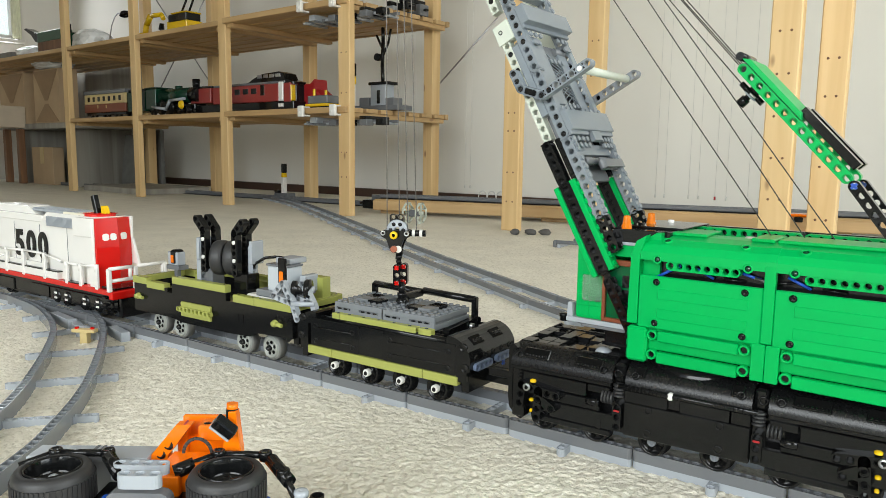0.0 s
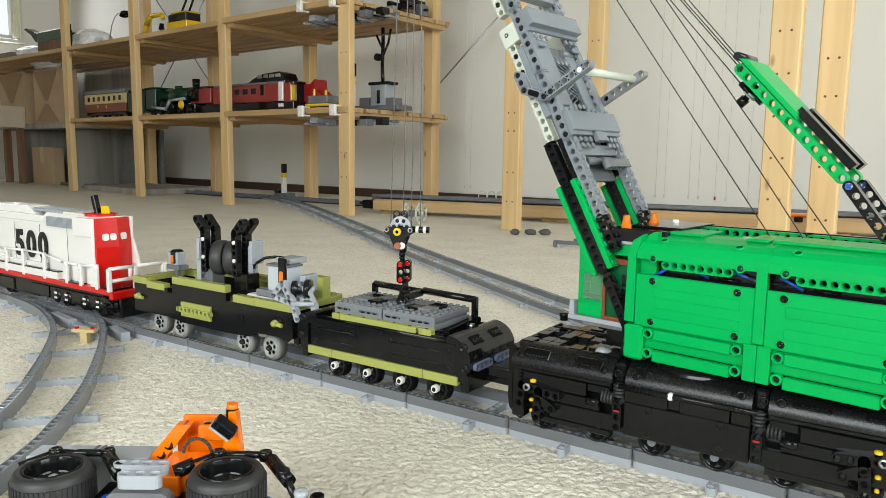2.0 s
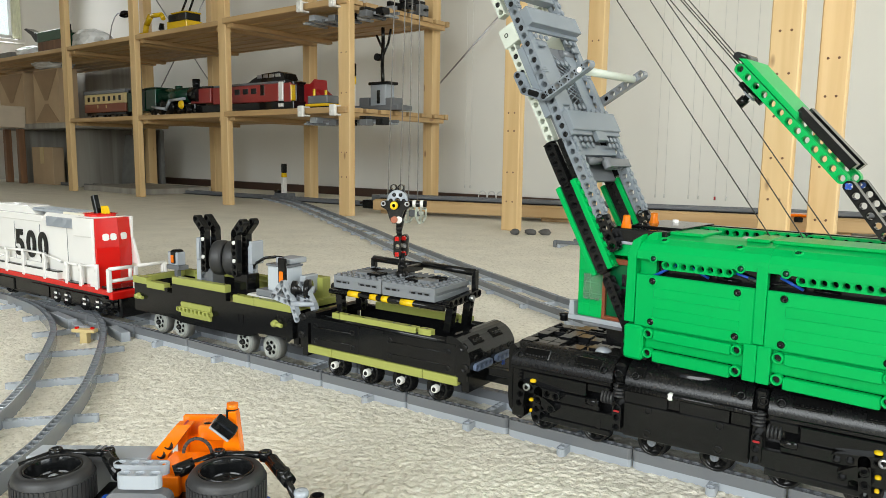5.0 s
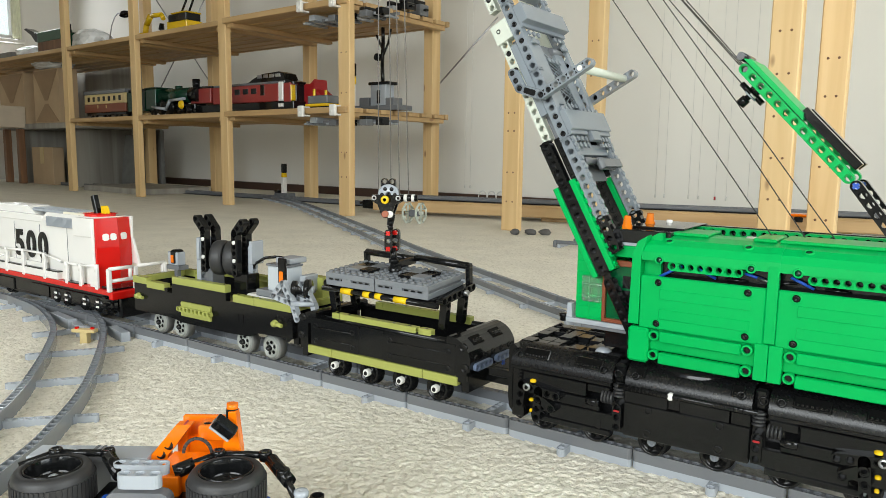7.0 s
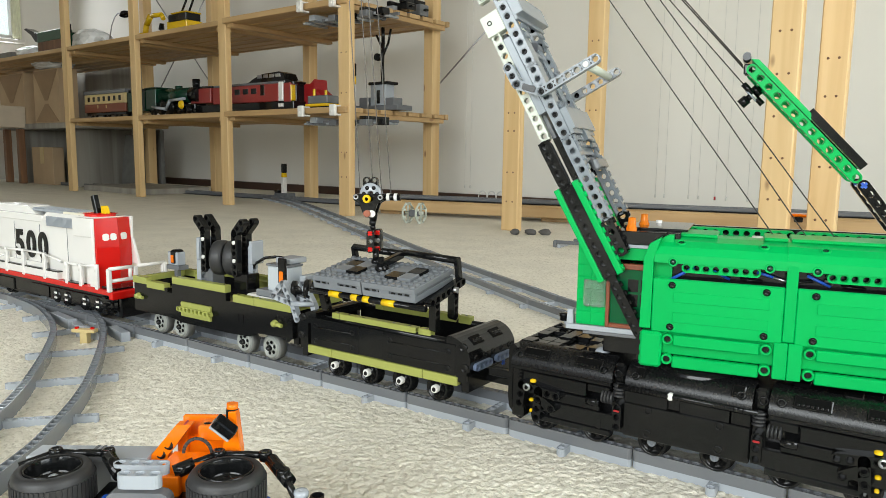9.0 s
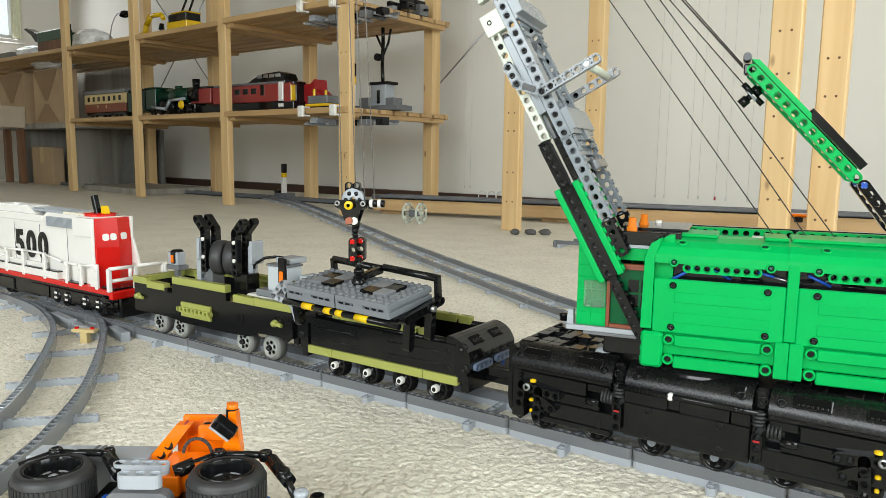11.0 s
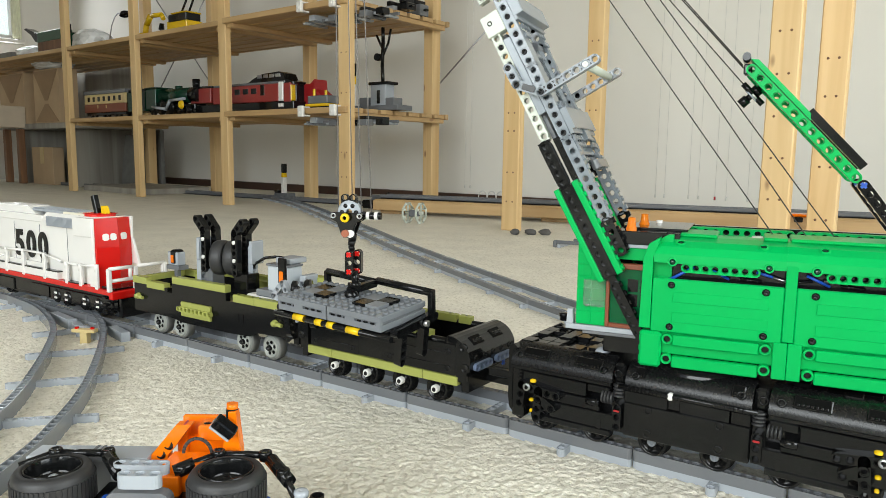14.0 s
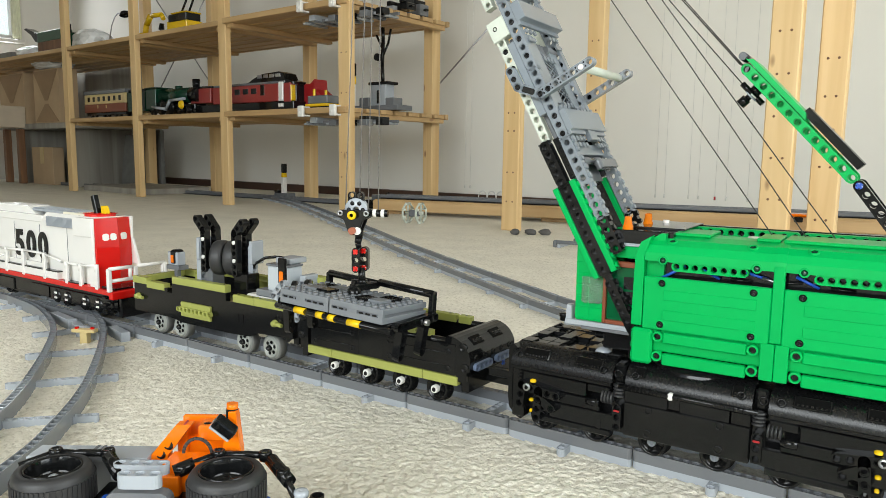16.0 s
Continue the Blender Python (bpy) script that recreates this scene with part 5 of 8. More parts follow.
        lathe(bm, (x, 0.5555, 0.0308), (0, -1, 0), [(0.004, -0.005), (0.004, 0.0), (0.0035, 0.0006), (0.002, 0.0006), (0.0018, -0.001), (0, -0.001)], 14)
        part("axle_bush", bm, WHITE, wg, "white axle bush")
    return wg


load_wagon()


# ---- tool wagon with the spare tyre and winch ----
PALEWHEEL = material("pale_wheel_plastic", (0.31, 0.325, 0.30), 0.35)
TREAD = material("grey_tread", (0.15, 0.15, 0.14), 0.45)


def tool_wagon():
    wg = thing("tool_wagon", label="black flat wagon with olive trim, tyre rack and grey winch", category="wagon")
    N, X0, X1 = 0.550, -0.872, -0.574
    FY = 1.184 - N
    block("deck", X0, X1, N + 0.004, FY - 0.004, 0.066, 0.0765, DARK, wg)
    for s, (y0, y1) in ((-1, (N, N + 0.007)), (1, (FY - 0.007, FY))):
        out = y0 if s < 0 else y1
        bm = bmesh.new()
        extrude(bm, [(X0, 0.046), (X0, 0.083), (-0.80, 0.083), (-0.80, 0.078), (-0.79, 0.078), (-0.79, 0.0905), (-0.686, 0.0905), (-0.686, 0.0815), (X1, 0.0815), (X1, 0.052), (-0.632, 0.050), (-0.645, 0.044), (-0.68, 0.0425), (-0.77, 0.0425), (-0.795, 0.046)], (0, y0, 0), (1, 0, 0), (0, 0, 1), (0, 1, 0), y1 - y0)
        part("side_wall", bm, DARK, wg)
        yc = sorted((out + s * 0.0005, out - s * 0.009))
        for x0, x1, z in ((X0 - 0.003, -0.8445, 0.083), (-0.844, -0.806, 0.079), (-0.7895, -0.6865, 0.0905), (-0.673, -0.6365, 0.0815), (-0.636, -0.576, 0.0815)):
            cap = block("olive_cap", x0, x1, yc[0], yc[1], z, z + 0.009, OLIVE, wg, "olive green capping tile", 0.0005)
            for x in (x0 + 0.006, x1 - 0.006):
                bm = bmesh.new()
                lathe(bm, (x, (yc[0] + yc[1]) / 2, z + 0.009), (0, 0, 1), [(0.0, 0.00012), (0.0016, 0.00012), (0.0016, -0.0005)], 10)
                part("bore", bm, DARK, cap)
        # pierced olive plaque
        yp = sorted((out + s * 0.003, out - s * 0.001))
        pl = block("plaque", -0.7695, -0.7125, yp[0], yp[1], 0.0520, 0.0705, OLIVE, wg, "olive green plaque on the side", 0.0006)
        bm = bmesh.new()
        beam(bm, (-0.7715, out + s * 0.0042, 0.0612), (-0.7105, out + s * 0.0042, 0.0612), (0, s, 0), 9, 0.004, 0.0062)
        part("pierced_bar", bm, OLIVE, pl)
        for x, z in ((X0 + 0.010, 0.066), (-0.600, 0.0665)):
            bm = bmesh.new()
            lathe(bm, (x, out, z), (0, s, 0), [(0.0042, 0), (0.0042, 0.003), (0.003, 0.0036), (0.003, 0.006), (0, 0.006)], 14)
            tube(bm, (x, out + s * 0.003, z), (x + 0.012, out + s * 0.003, z - 0.001), 0.0024, 10)
            part("knob", bm, OLIVE, wg, "olive green connector knob")
        for x in (-0.667, -0.659):
            block("side_mark", x, x + 0.004, *sorted((out + s * 0.0006, out)), 0.058, 0.068, DARK, wg, bev=0.0)
    for x in (X0 - 0.002, X1 - 0.006):
        block("end_wall", x, x + 0.008, N + 0.007, FY - 0.007, 0.044, 0.083, DARK, wg)
        block("olive_cap", x - 0.001, x + 0.009, N + 0.010, FY - 0.010, 0.083, 0.0905, OLIVE, wg, "olive green capping tile")
        block("drawbar", x - 0.02, x + 0.02, 0.583, 0.601, 0.036, 0.044, BLACK, wg, bev=0.001)
        for i in range(3):
            bm = bmesh.new()
            pip(bm, (X1 - 0.004 - i * 0.010, N, 0.0725), (0, -1, 0), 0.0022)
            part("pin_hole", bm, BLACK, wg)
    block("brown_box", -0.776, -0.762, 0.556, 0.563, 0.081, 0.0895, ORANGE, wg, "small orange piece between the side walls")
    for x in (-0.8290, -0.7860, -0.6640, -0.6180):
        for y, s in ((0.5565, -1), (0.6275, 1)):
            wheel(wg, x, y, 0.0335, 0.0118, s, BLACK, 6, PALEWHEEL, 0.004)
            bm = bmesh.new()
            lathe(bm, (x, y - s * 0.002, 0.0335), (0, s, 0), [(0.0, -0.011), (0.0145, -0.011), (0.0153, -0.010), (0.0153, -0.002), (0.0145, -0.0005), (0.0112, 0.0)], 28)
            part("tread", bm, TREAD, wg, "mid grey wheel tread")
    # rack: grey posts, black bent arms, tyre between them
    for x, yy in ((-0.7535, 0.568), (-0.6735, 0.582)):
        bm = bmesh.new()
        beam(bm, (x, yy, 0.094), (x, yy, 0.094 + 6 * S), (-1, 0, 0), 7, 0.0078, 0.0078)
        part("rack_post", bm, GREY, wg, "light grey pierced post")
        block("rack_plate", x + 0.004, x + 0.0085, yy - 0.010, yy + 0.010, 0.124, 0.152, GREY, wg, bev=0.001)
    for x in (-0.7415, -0.6840):
        for yy in (0.566, 0.582):
            sx = -1 if x < -0.71 else 1
            bm = bmesh.new()
            beam(bm, (x, yy, 0.113), (x, yy, 0.113 + 6 * S), (0, -1, 0), 7, 0.0078, 0.0095)
            beam(bm, (x, yy, 0.113 + 6 * S), (x + sx * 0.0135, yy, 0.113 + 6 * S + 0.0135), (0, -1, 0), 3, 0.0078, 0.0095)
            a = part("rack_arm", bm, BLACK, wg, "black bent rack arm")
        for z in (0.128, 0.150):
            bm = bmesh.new()
            lathe(bm, (x + 0.0002, 0.562, z), (0, -1, 0), [(0.0, 0.0012), (0.0024, 0.0012), (0.0024, -0.001)], 12)
            part("white_pin", bm, WHITE, wg)
    block("rack_label", -0.6960, -0.6890, 0.5760, 0.5767, 0.150, 0.159, WHITE, wg, "white tile with a small red mark", 0.0002)
    bm = bmesh.new()
    lathe(bm, (-0.6925, 0.5759, 0.1545), (0, -1, 0), [(0, 0.0003), (0.0022, 0.0003), (0.0022, 0)], 12)
    part("rack_mark", bm, DKRED, wg)
    block("rack_foot", -0.69, -0.665, 0.566, 0.585, 0.0765, 0.113, BLACK, wg, bev=0.001)
    block("rack_foot", -0.745, -0.73, 0.566, 0.585, 0.0765, 0.113, DGREY, wg, bev=0.001)
    block("deck_rail", -0.73, -0.66, 0.612, 0.620, 0.0765, 0.096, OLIVE, wg, "olive green rail behind the rack")
    bm = bmesh.new()
    c, ax = Vector((-0.7090, 0.574, 0.1285)), Vector((0.9, 0.42, 0)).normalized()
    for k in (-1, 1):
        o = c + ax * k * 0.0085
        lathe(bm, o - ax * 0.008, ax, [(0.012, 0.0), (0.018, 0.0), (0.0205, 0.0012), (0.0215, 0.004), (0.0215, 0.012), (0.0205, 0.0148), (0.018, 0.016), (0.012, 0.016)], 36)
    part("tyre", bm, RUBBER, wg, "pair of smooth black rubber tyres on the rack")
    bm = bmesh.new()
    tube(bm, c - ax * 0.016, c + ax * 0.016, 0.012, 20)
    part("tyre_core", bm, BLACK, wg)
    # winch motor
    mt = block("winch_motor", -0.631, -0.598, 0.566, 0.590, 0.0985, 0.1275, material("pale_grey_plastic", (0.47, 0.51, 0.55), 0.3), wg, "pale grey motor box", 0.0012)
    block("motor_lid", -0.632, -0.5975, 0.565, 0.591, 0.1275, 0.130, DGREY, mt, bev=0.0005)
    block("motor_base", -0.648, -0.598, 0.563, 0.593, 0.0905, 0.0985, MGREY, mt, bev=0.0012)
    block("motor_base", -0.668, -0.612, 0.565, 0.592, 0.0765, 0.0905, WHITE, mt, bev=0.002)
    block("motor_cap", -0.627, -0.602, 0.575, 0.602, 0.1300, 0.1365, GREY, mt, bev=0.0012)
    block("motor_strap", -0.6110, -0.5985, 0.5635, 0.567, 0.098, 0.1385, BLACK, mt, "black strap", 0.001)
    block("switch", -0.6078, -0.6018, 0.5620, 0.5640, 0.1055, 0.1235, ORANGE, mt, "orange slide switch", 0.0008)
    block("motor_block", -0.5935, -0.584, 0.580, 0.602, 0.0985, 0.1180, GREY, wg, bev=0.001)
    block("motor_block", -0.606, -0.576, 0.600, 0.614, 0.080, 0.1140, OLIVE, wg, "olive green bricks behind the motor", 0.0006)
    block("motor_block", -0.655, -0.640, 0.600, 0.614, 0.080, 0.110, OLIVE, wg, "olive green bricks behind the motor", 0.0006)
    bm = bmesh.new()
    pts = [Vector((-0.676, 0.58, 0.112)), Vector((-0.668, 0.58, 0.124)), Vector((-0.650, 0.58, 0.133)), Vector((-0.632, 0.58, 0.136)), Vector((-0.618, 0.58, 0.136))]
    for a, b in zip(pts, pts[1:]):
        tube(bm, a, b, 0.0018, 8)
    part("power_lead", bm, BLACK, wg, "black power lead to the motor")
    bm = bmesh.new()
    lathe(bm, (-0.5800, 0.558, 0.107), (0.9, 0.44, 0), [(0.0, 0), (0.0095, 0), (0.0095, 0.004), (0.006, 0.005), (0.006, 0.014), (0.0115, 0.015), (0.0115, 0.020), (0.004, 0.021), (0, 0.021)], 22)
    part("winch_drum", bm, BLACK, wg, "black winch drum and gear")
    bm = bmesh.new()
    lathe(bm, (-0.5605, 0.5675, 0.107), (0.9, 0.44, 0), [(0.0, 0), (0.004, 0), (0.004, 0.003), (0, 0.003)], 14)
    part("winch_bush", bm, GREY, wg)
    for dy in (0.0, 0.022):
        for (xa, za), (xb, zb), n in (((-0.613, 0.092), (-0.583, 0.087), 4), ((-0.613, 0.092), (-0.598, 0.108), 3), ((-0.598, 0.108), (-0.583, 0.087), 4), ((-0.583, 0.087), (-0.576, 0.070), 3)):
            bm = bmesh.new()
            beam(bm, (xa + 0.011 + dy * 0.9, 0.550 + dy * 0.5, za + 0.006), (xb + 0.011 + dy * 0.9, 0.550 + dy * 0.5, zb + 0.006), (0, -1, 0), n, 0.0062, 0.0066)
            part("winch_arm", bm, GREY, wg, "light grey pierced triangle arm")
    bm = bmesh.new()
    tube(bm, (-0.572, 0.547, 0.093), (-0.549, 0.560, 0.093), 0.0028, 12)
    part("winch_axle", bm, GREY, wg)
    return wg


tool_wagon()


# ---- locomotive ----
def text_part(body, size, name, mat, parent, m, label="", depth=0.0004):
    cu = bpy.data.curves.new(name, "FONT")
    cu.body, cu.size, cu.extrude, cu.align_x = body, size, depth, "LEFT"
    cu.offset = 0.0022
    cu.space_character = 1.12
    ob = new(name, cu)
    dg = bpy.context.evaluated_depsgraph_get()
    me = bpy.data.meshes.new_from_object(ob.evaluated_get(dg))
    bpy.data.objects.remove(ob)
    me.materials.append(mat)
    t = new(name, me)
    t.parent = parent
    t.matrix_basis = m
    if label:
        t["label"] = label
    return t


def locomotive():
    lo = thing("locomotive", label="white and red toy diesel locomotive with black lettering on its hood", category="locomotive")
    N, X1, X0 = 0.563, -0.978, -1.50
    FY = 1.184 - N
    block("footplate", X0, -0.9320, N - 0.005, FY + 0.005, 0.0535, 0.0610, RED, lo, "red footplate edge")
    block("frame", X0, -0.9370, N + 0.004, FY - 0.004, 0.030, 0.0535, BLACK, lo)
    hood = block("hood", X0, X1 - 0.012, N + 0.004, FY - 0.004, 0.061, 0.1495, WHITE, lo, "white hood with large black numerals", 0.001)
    # long roof with stepped edges and a sloping cowl
    block("roof", X0, -1.1320, N + 0.001, FY - 0.001, 0.1455, 0.156, WHITE, hood, bev=0.001)
    bm = bmesh.new()
    extrude(bm, [(N - 0.0005, 0.142), (N - 0.0005, 0.150), (N + 0.008, 0.161), (FY - 0.008, 0.161), (FY + 0.0005, 0.150), (FY + 0.0005, 0.142)], (-1.1320, 0, 0), (0, 1, 0), (0, 0, 1), (1, 0, 0), 0.139, 0.0004)
    part("cab_roof", bm, WHITE, hood)
    block("grille", -1.1150, -1.0390, N - 0.0016, N + 0.002, 0.1420, 0.1565, GREY, hood, "ribbed light grey grille", 0.0002)
    bm = bmesh.new()
    for i in range(24):
        x = -1.1130 + i * 0.0031
        box(bm, x, x + 0.0013, N - 0.0026, N - 0.001, 0.1425, 0.156, 0.0)
    part("grille_rib", bm, GREY, hood)
    bm = bmesh.new()
    extrude(bm, [(-1.3270, 0.1555), (-1.2970, 0.167), (-1.1970, 0.1675), (-1.1720, 0.1555)], (0, N + 0.012, 0), (1, 0, 0), (0, 0, 1), (0, 1, 0), FY - N - 0.024, 0.001)
    part("roof_cowl", bm, WHITE, hood)
    block("roof_fan", -1.1870, -1.0570, N + 0.014, FY - 0.014, 0.1605, 0.1645, GREY, hood, "ribbed grey roof radiator", 0.0006)
    bm = bmesh.new()
    for i in range(16):
        box(bm, -1.1850 + i * 0.008, -1.1820 + i * 0.008, N + 0.015, FY - 0.015, 0.1645, 0.1658, 0.0003)
    part("roof_rib", bm, GREY, hood)
    block("roof_tile", -1.0870, -1.0120, N + 0.010, FY - 0.010, 0.1605, 0.164, material("cream_plastic", (0.75, 0.71, 0.58), 0.35), hood, bev=0.0006)
    bm = bmesh.new()
    lathe(bm, (-1.018, 0.592, 0.161), (0, 0, 1), [(0.0215, 0.0), (0.0215, 0.0028), (0.0205, 0.0034), (0.0, 0.0034)], 32)
    for i in range(9):
        box(bm, -1.018 - 0.018, -1.018 + 0.018, 0.592 - 0.0165 + i * 0.004, 0.592 - 0.0150 + i * 0.004, 0.1642, 0.1652, 0.0)
    part("red_roof_grille", bm, RED, hood, "red roof grille over the cab")
    # seams along the hood
    for x in (-1.3870, -1.3070, -1.2270, -1.1470, -1.0670):
        block("hood_seam", x, x + 0.0008, N + 0.0035, N + 0.0045, 0.062, 0.142, DGREY, hood, bev=0.0)
    block("hood_step", X0, -1.0870, N - 0.004, N + 0.005, 0.0612, 0.0725, WHITE, lo, bev=0.0006)
    block("hood_step", -1.3270, -1.1270, N - 0.001, N + 0.005, 0.0743, 0.082, WHITE, lo, bev=0.0006)
    # red cab end
    # two red faces meeting in an upright ridge, leaning back at the top
    MY, RIDGE = 0.5935, 0.007
    bm = bmesh.new()
    rows = [(0.061, 0.0), (0.118, 0.0), (0.160, -0.004)]
    cols = [(N - 0.0003, -0.016), (N - 0.0003, -RIDGE * 0.5), (MY, RIDGE * 0.5), (FY - 0.004, -RIDGE * 0.5), (FY - 0.004, -0.016)]
    grid = [[bm.verts.new((X1 + dx + (back if 0 < c < 4 else 0), y, z)) for c, (y, dx) in enumerate(cols)] for z, back in rows]
    for a, b in zip(grid, grid[1:]):
        for k in range(4):
            bm.faces.new((a[k], a[k + 1], b[k + 1], b[k]))
        bm.faces.new((a[4], a[0], b[0], b[4]))
    bm.faces.new(grid[0][::-1])
    bm.faces.new(grid[-1])
    cab = part("cab_end", bm, RED, lo, "red cab end with small white panes")
    for y0, y1 in ((N + 0.0085, N + 0.0175), (N + 0.0190, N + 0.0275), (N + 0.0345, N + 0.0450)):
        ym = (y0 + y1) / 2
        near_half = ym < MY
        lean = RIDGE / (MY - N) if near_half else -RIDGE / (FY - 0.004 - MY)
        m = Matrix.Translation((X1 + RIDGE * 0.5 - abs(lean) * abs(ym - MY) - 0.0012, ym, 0.133)) @ pose(0, 0, 0, 0, -5, math.degrees(-math.atan(lean)))
        h = (y1 - y0) / 2
        bm = bmesh.new()
        extrude(bm, [(-h, -0.0030), (-h + 0.002, -0.005), (h - 0.002, -0.005), (h, -0.0030), (h, 0.0030), (h - 0.002, 0.005), (-h + 0.002, 0.005), (-h, 0.0030)], (0, 0, 0), (0, 1, 0), (0, 0, 1), (1, 0, 0), 0.0016)
        bm.transform(m)
        part("cab_pane", bm, WHITE, cab, "white cab pane")
    block("cab_edge", X1 - 0.020, X1 - 0.0065, N - 0.0030, N - 0.0004, 0.061, 0.1600, WHITE, cab, bev=0.0006)
    block("cab_cornice", X1 - 0.058, X1 - 0.0085, N - 0.0045, N + 0.0030, 0.1330, 0.1600, WHITE, cab, "white overhanging cornice block", 0.0006)
    block("cab_edge", X1 - 0.020, X1 - 0.0040, FY - 0.0036, FY + 0.0006, 0.128, 0.1610, WHITE, cab, bev=0.0006)
    bm = bmesh.new()
    extrude(bm, [(0.012, 0.090), (-0.002, 0.128), (-0.008, 0.128), (-0.004, 0.090)], (X1, FY - 0.0036, 0), (1, 0, 0), (0, 0, 1), (0, 1, 0), 0.0040, 0.0005)
    part("cab_edge", bm, WHITE, cab)
    block("platform_floor", X1 + 0.004, -0.9395, N, FY - 0.002, 0.0611, 0.0640, BLACK, lo, "black end platform floor", 0.0004)
    for xa, xb in ((-1.36, -1.085), (-1.068, -1.02)):
        block("walkway", xa, xb, N - 0.0045, N + 0.0045, 0.0726 if xb < -1.08 else 0.0611, 0.0742 if xb < -1.08 else 0.0627, BLACK, lo, "black walkway tile", 0.0003)
    # numerals, two-line drawing: dark figures with white outline strokes inside
    for i, ch in enumerate("500"):
        m = Matrix.Translation((-1.2235 + i * 0.0362, N + 0.0028, 0.0895)) @ pose(0, 0, 0, 90)
        text_part(ch, 0.056, "numeral", BLACK, hood, m, "large black numeral on the hood side", 0.0006)
    # exhaust and yellow post
    bm = bmesh.new()
    m = Matrix.Translation((-1.0190, 0.590, 0.161)) @ pose(0, 0, 0, 0, -18, 0)
    box(bm, -0.004, 0.004, -0.004, 0.004, 0.0, 0.031, 0.0008, m)
    part("exhaust", bm, BLACK, lo, "leaning black roof post")
    bm = bmesh.new()
    extrude(bm, [(-1.0120, 0.163), (-1.0120, 0.176), (-1.0060, 0.176), (-1.0000, 0.163)], (0, 0.590, 0), (1, 0, 0), (0, 0, 1), (0, 1, 0), 0.008, 0.0004)
    part("yellow_slope", bm, YELLOW, lo, "yellow sloped brick on the roof")
    # handrails along the footplate
    zs = [(-1.3270, 0.1000), (-1.2670, 0.0960), (-1.1870, 0.0985), (-1.1270, 0.0985), (-1.0720, 0.0905), (-1.0270, 0.0900), (-0.9800, 0.0930)]
    bm = bmesh.new()
    for (xa, za), (xb, zb) in zip(zs, zs[1:]):
        tube(bm, (xa, N - 0.004, za), (xb, N - 0.004, zb), 0.0019, 10)
    part("handrail", bm, WHITE, lo, "white handrail along the footplate")
    for x in (-1.3170, -1.2420, -1.1870, -1.1220, -1.0590, -1.0200, -0.9780):
        zt = np.interp(x, [a for a, b in zs], [b for a, b in zs])
        bm = bmesh.new()
        box(bm, x - 0.0036, x + 0.0036, N - 0.0062, N - 0.0016, 0.059, float(zt) - 0.001, 0.001)
        tube(bm, (x, N - 0.004, float(zt) - 0.008), (x, N - 0.004, float(zt) + 0.0022), 0.0032, 12)
        part("rail_post", bm, WHITE, lo)
    # end platform with railing and red buffer beam
    block("buffer_beam", -0.9390, -0.9300, 0.552, 0.634, 0.050, 0.0615, RED, lo, bev=0.0012)
    block("plough", -0.9420, -0.9320, N + 0.004, FY - 0.004, 0.022, 0.050, DARK, lo, bev=0.001)
    for y in (0.552, 0.592, 0.640):
        bm = bmesh.new()
        box(bm, -0.9380, -0.9320, y - 0.003, y + 0.003, 0.061, 0.094, 0.001)
        part("end_post", bm, WHITE, lo)
    for (ya, yb) in ((0.552, 0.588), (0.596, 0.640)):
        for z in (0.0765, 0.0935):
            bm = bmesh.new()
            tube(bm, (-0.9350, ya, z), (-0.9350, yb, z), 0.0026, 12)
            part("end_rail", bm, WHITE, lo, "white end platform rail")
        bm = bmesh.new()
        tube(bm, (-0.9350, yb - 0.004, 0.0765), (-0.9350, yb - 0.004, 0.0935), 0.0026, 10)
        part("end_rail", bm, WHITE, lo)
    # trucks: dark frames with white spring detail
    block("truck_frame", -1.1270, -0.9520, N + 0.002, FY - 0.002, 0.026, 0.047, DARK, lo, bev=0.0012)
    for x in (-1.1020, -1.0720, -1.0220, -0.9870):
        bm = bmesh.new()
        for z in (0.030, 0.0375):
            box(bm, x - 0.003, x + 0.004, N - 0.001, N + 0.003, z, z + 0.0032, 0.0005)
        part("spring", bm, WHITE, lo, "white spring detail")
        bm = bmesh.new()
        lathe(bm, (x, N + 0.001, 0.034), (0, -1, 0), [(0.0, 0.001), (0.009, 0.001), (0.011, -0.002)], 16)
        part("axle_box", bm, DARK, lo)
    for x in (-1.2670, -1.1500):
        block("truck_frame", x - 0.03, x + 0.03, N + 0.002, N + 0.008, 0.028, 0.047, DARK, lo, bev=0.001)
    for i in range(5):
        block("step", -0.9720 + (i % 2) * 0.012, -0.9620 + (i % 2) * 0.012, N - 0.002, N + 0.004, 0.0255 + i * 0.0052, 0.0285 + i * 0.0052, DARK, lo)
    for x in (-1.2670, -1.0870, -1.0370, -0.9820):
        wheel(lo, x, 0.5715, 0.0345, 0.016, -1, BLACK)
        wheel(lo, x, 0.624, 0.0345, 0.016, 1, BLACK)
    block("fuel_tank", -1.3270, -1.1670, N + 0.006, FY - 0.006, 0.024, 0.047, DARK, lo, bev=0.003)
    return lo


locomotive()


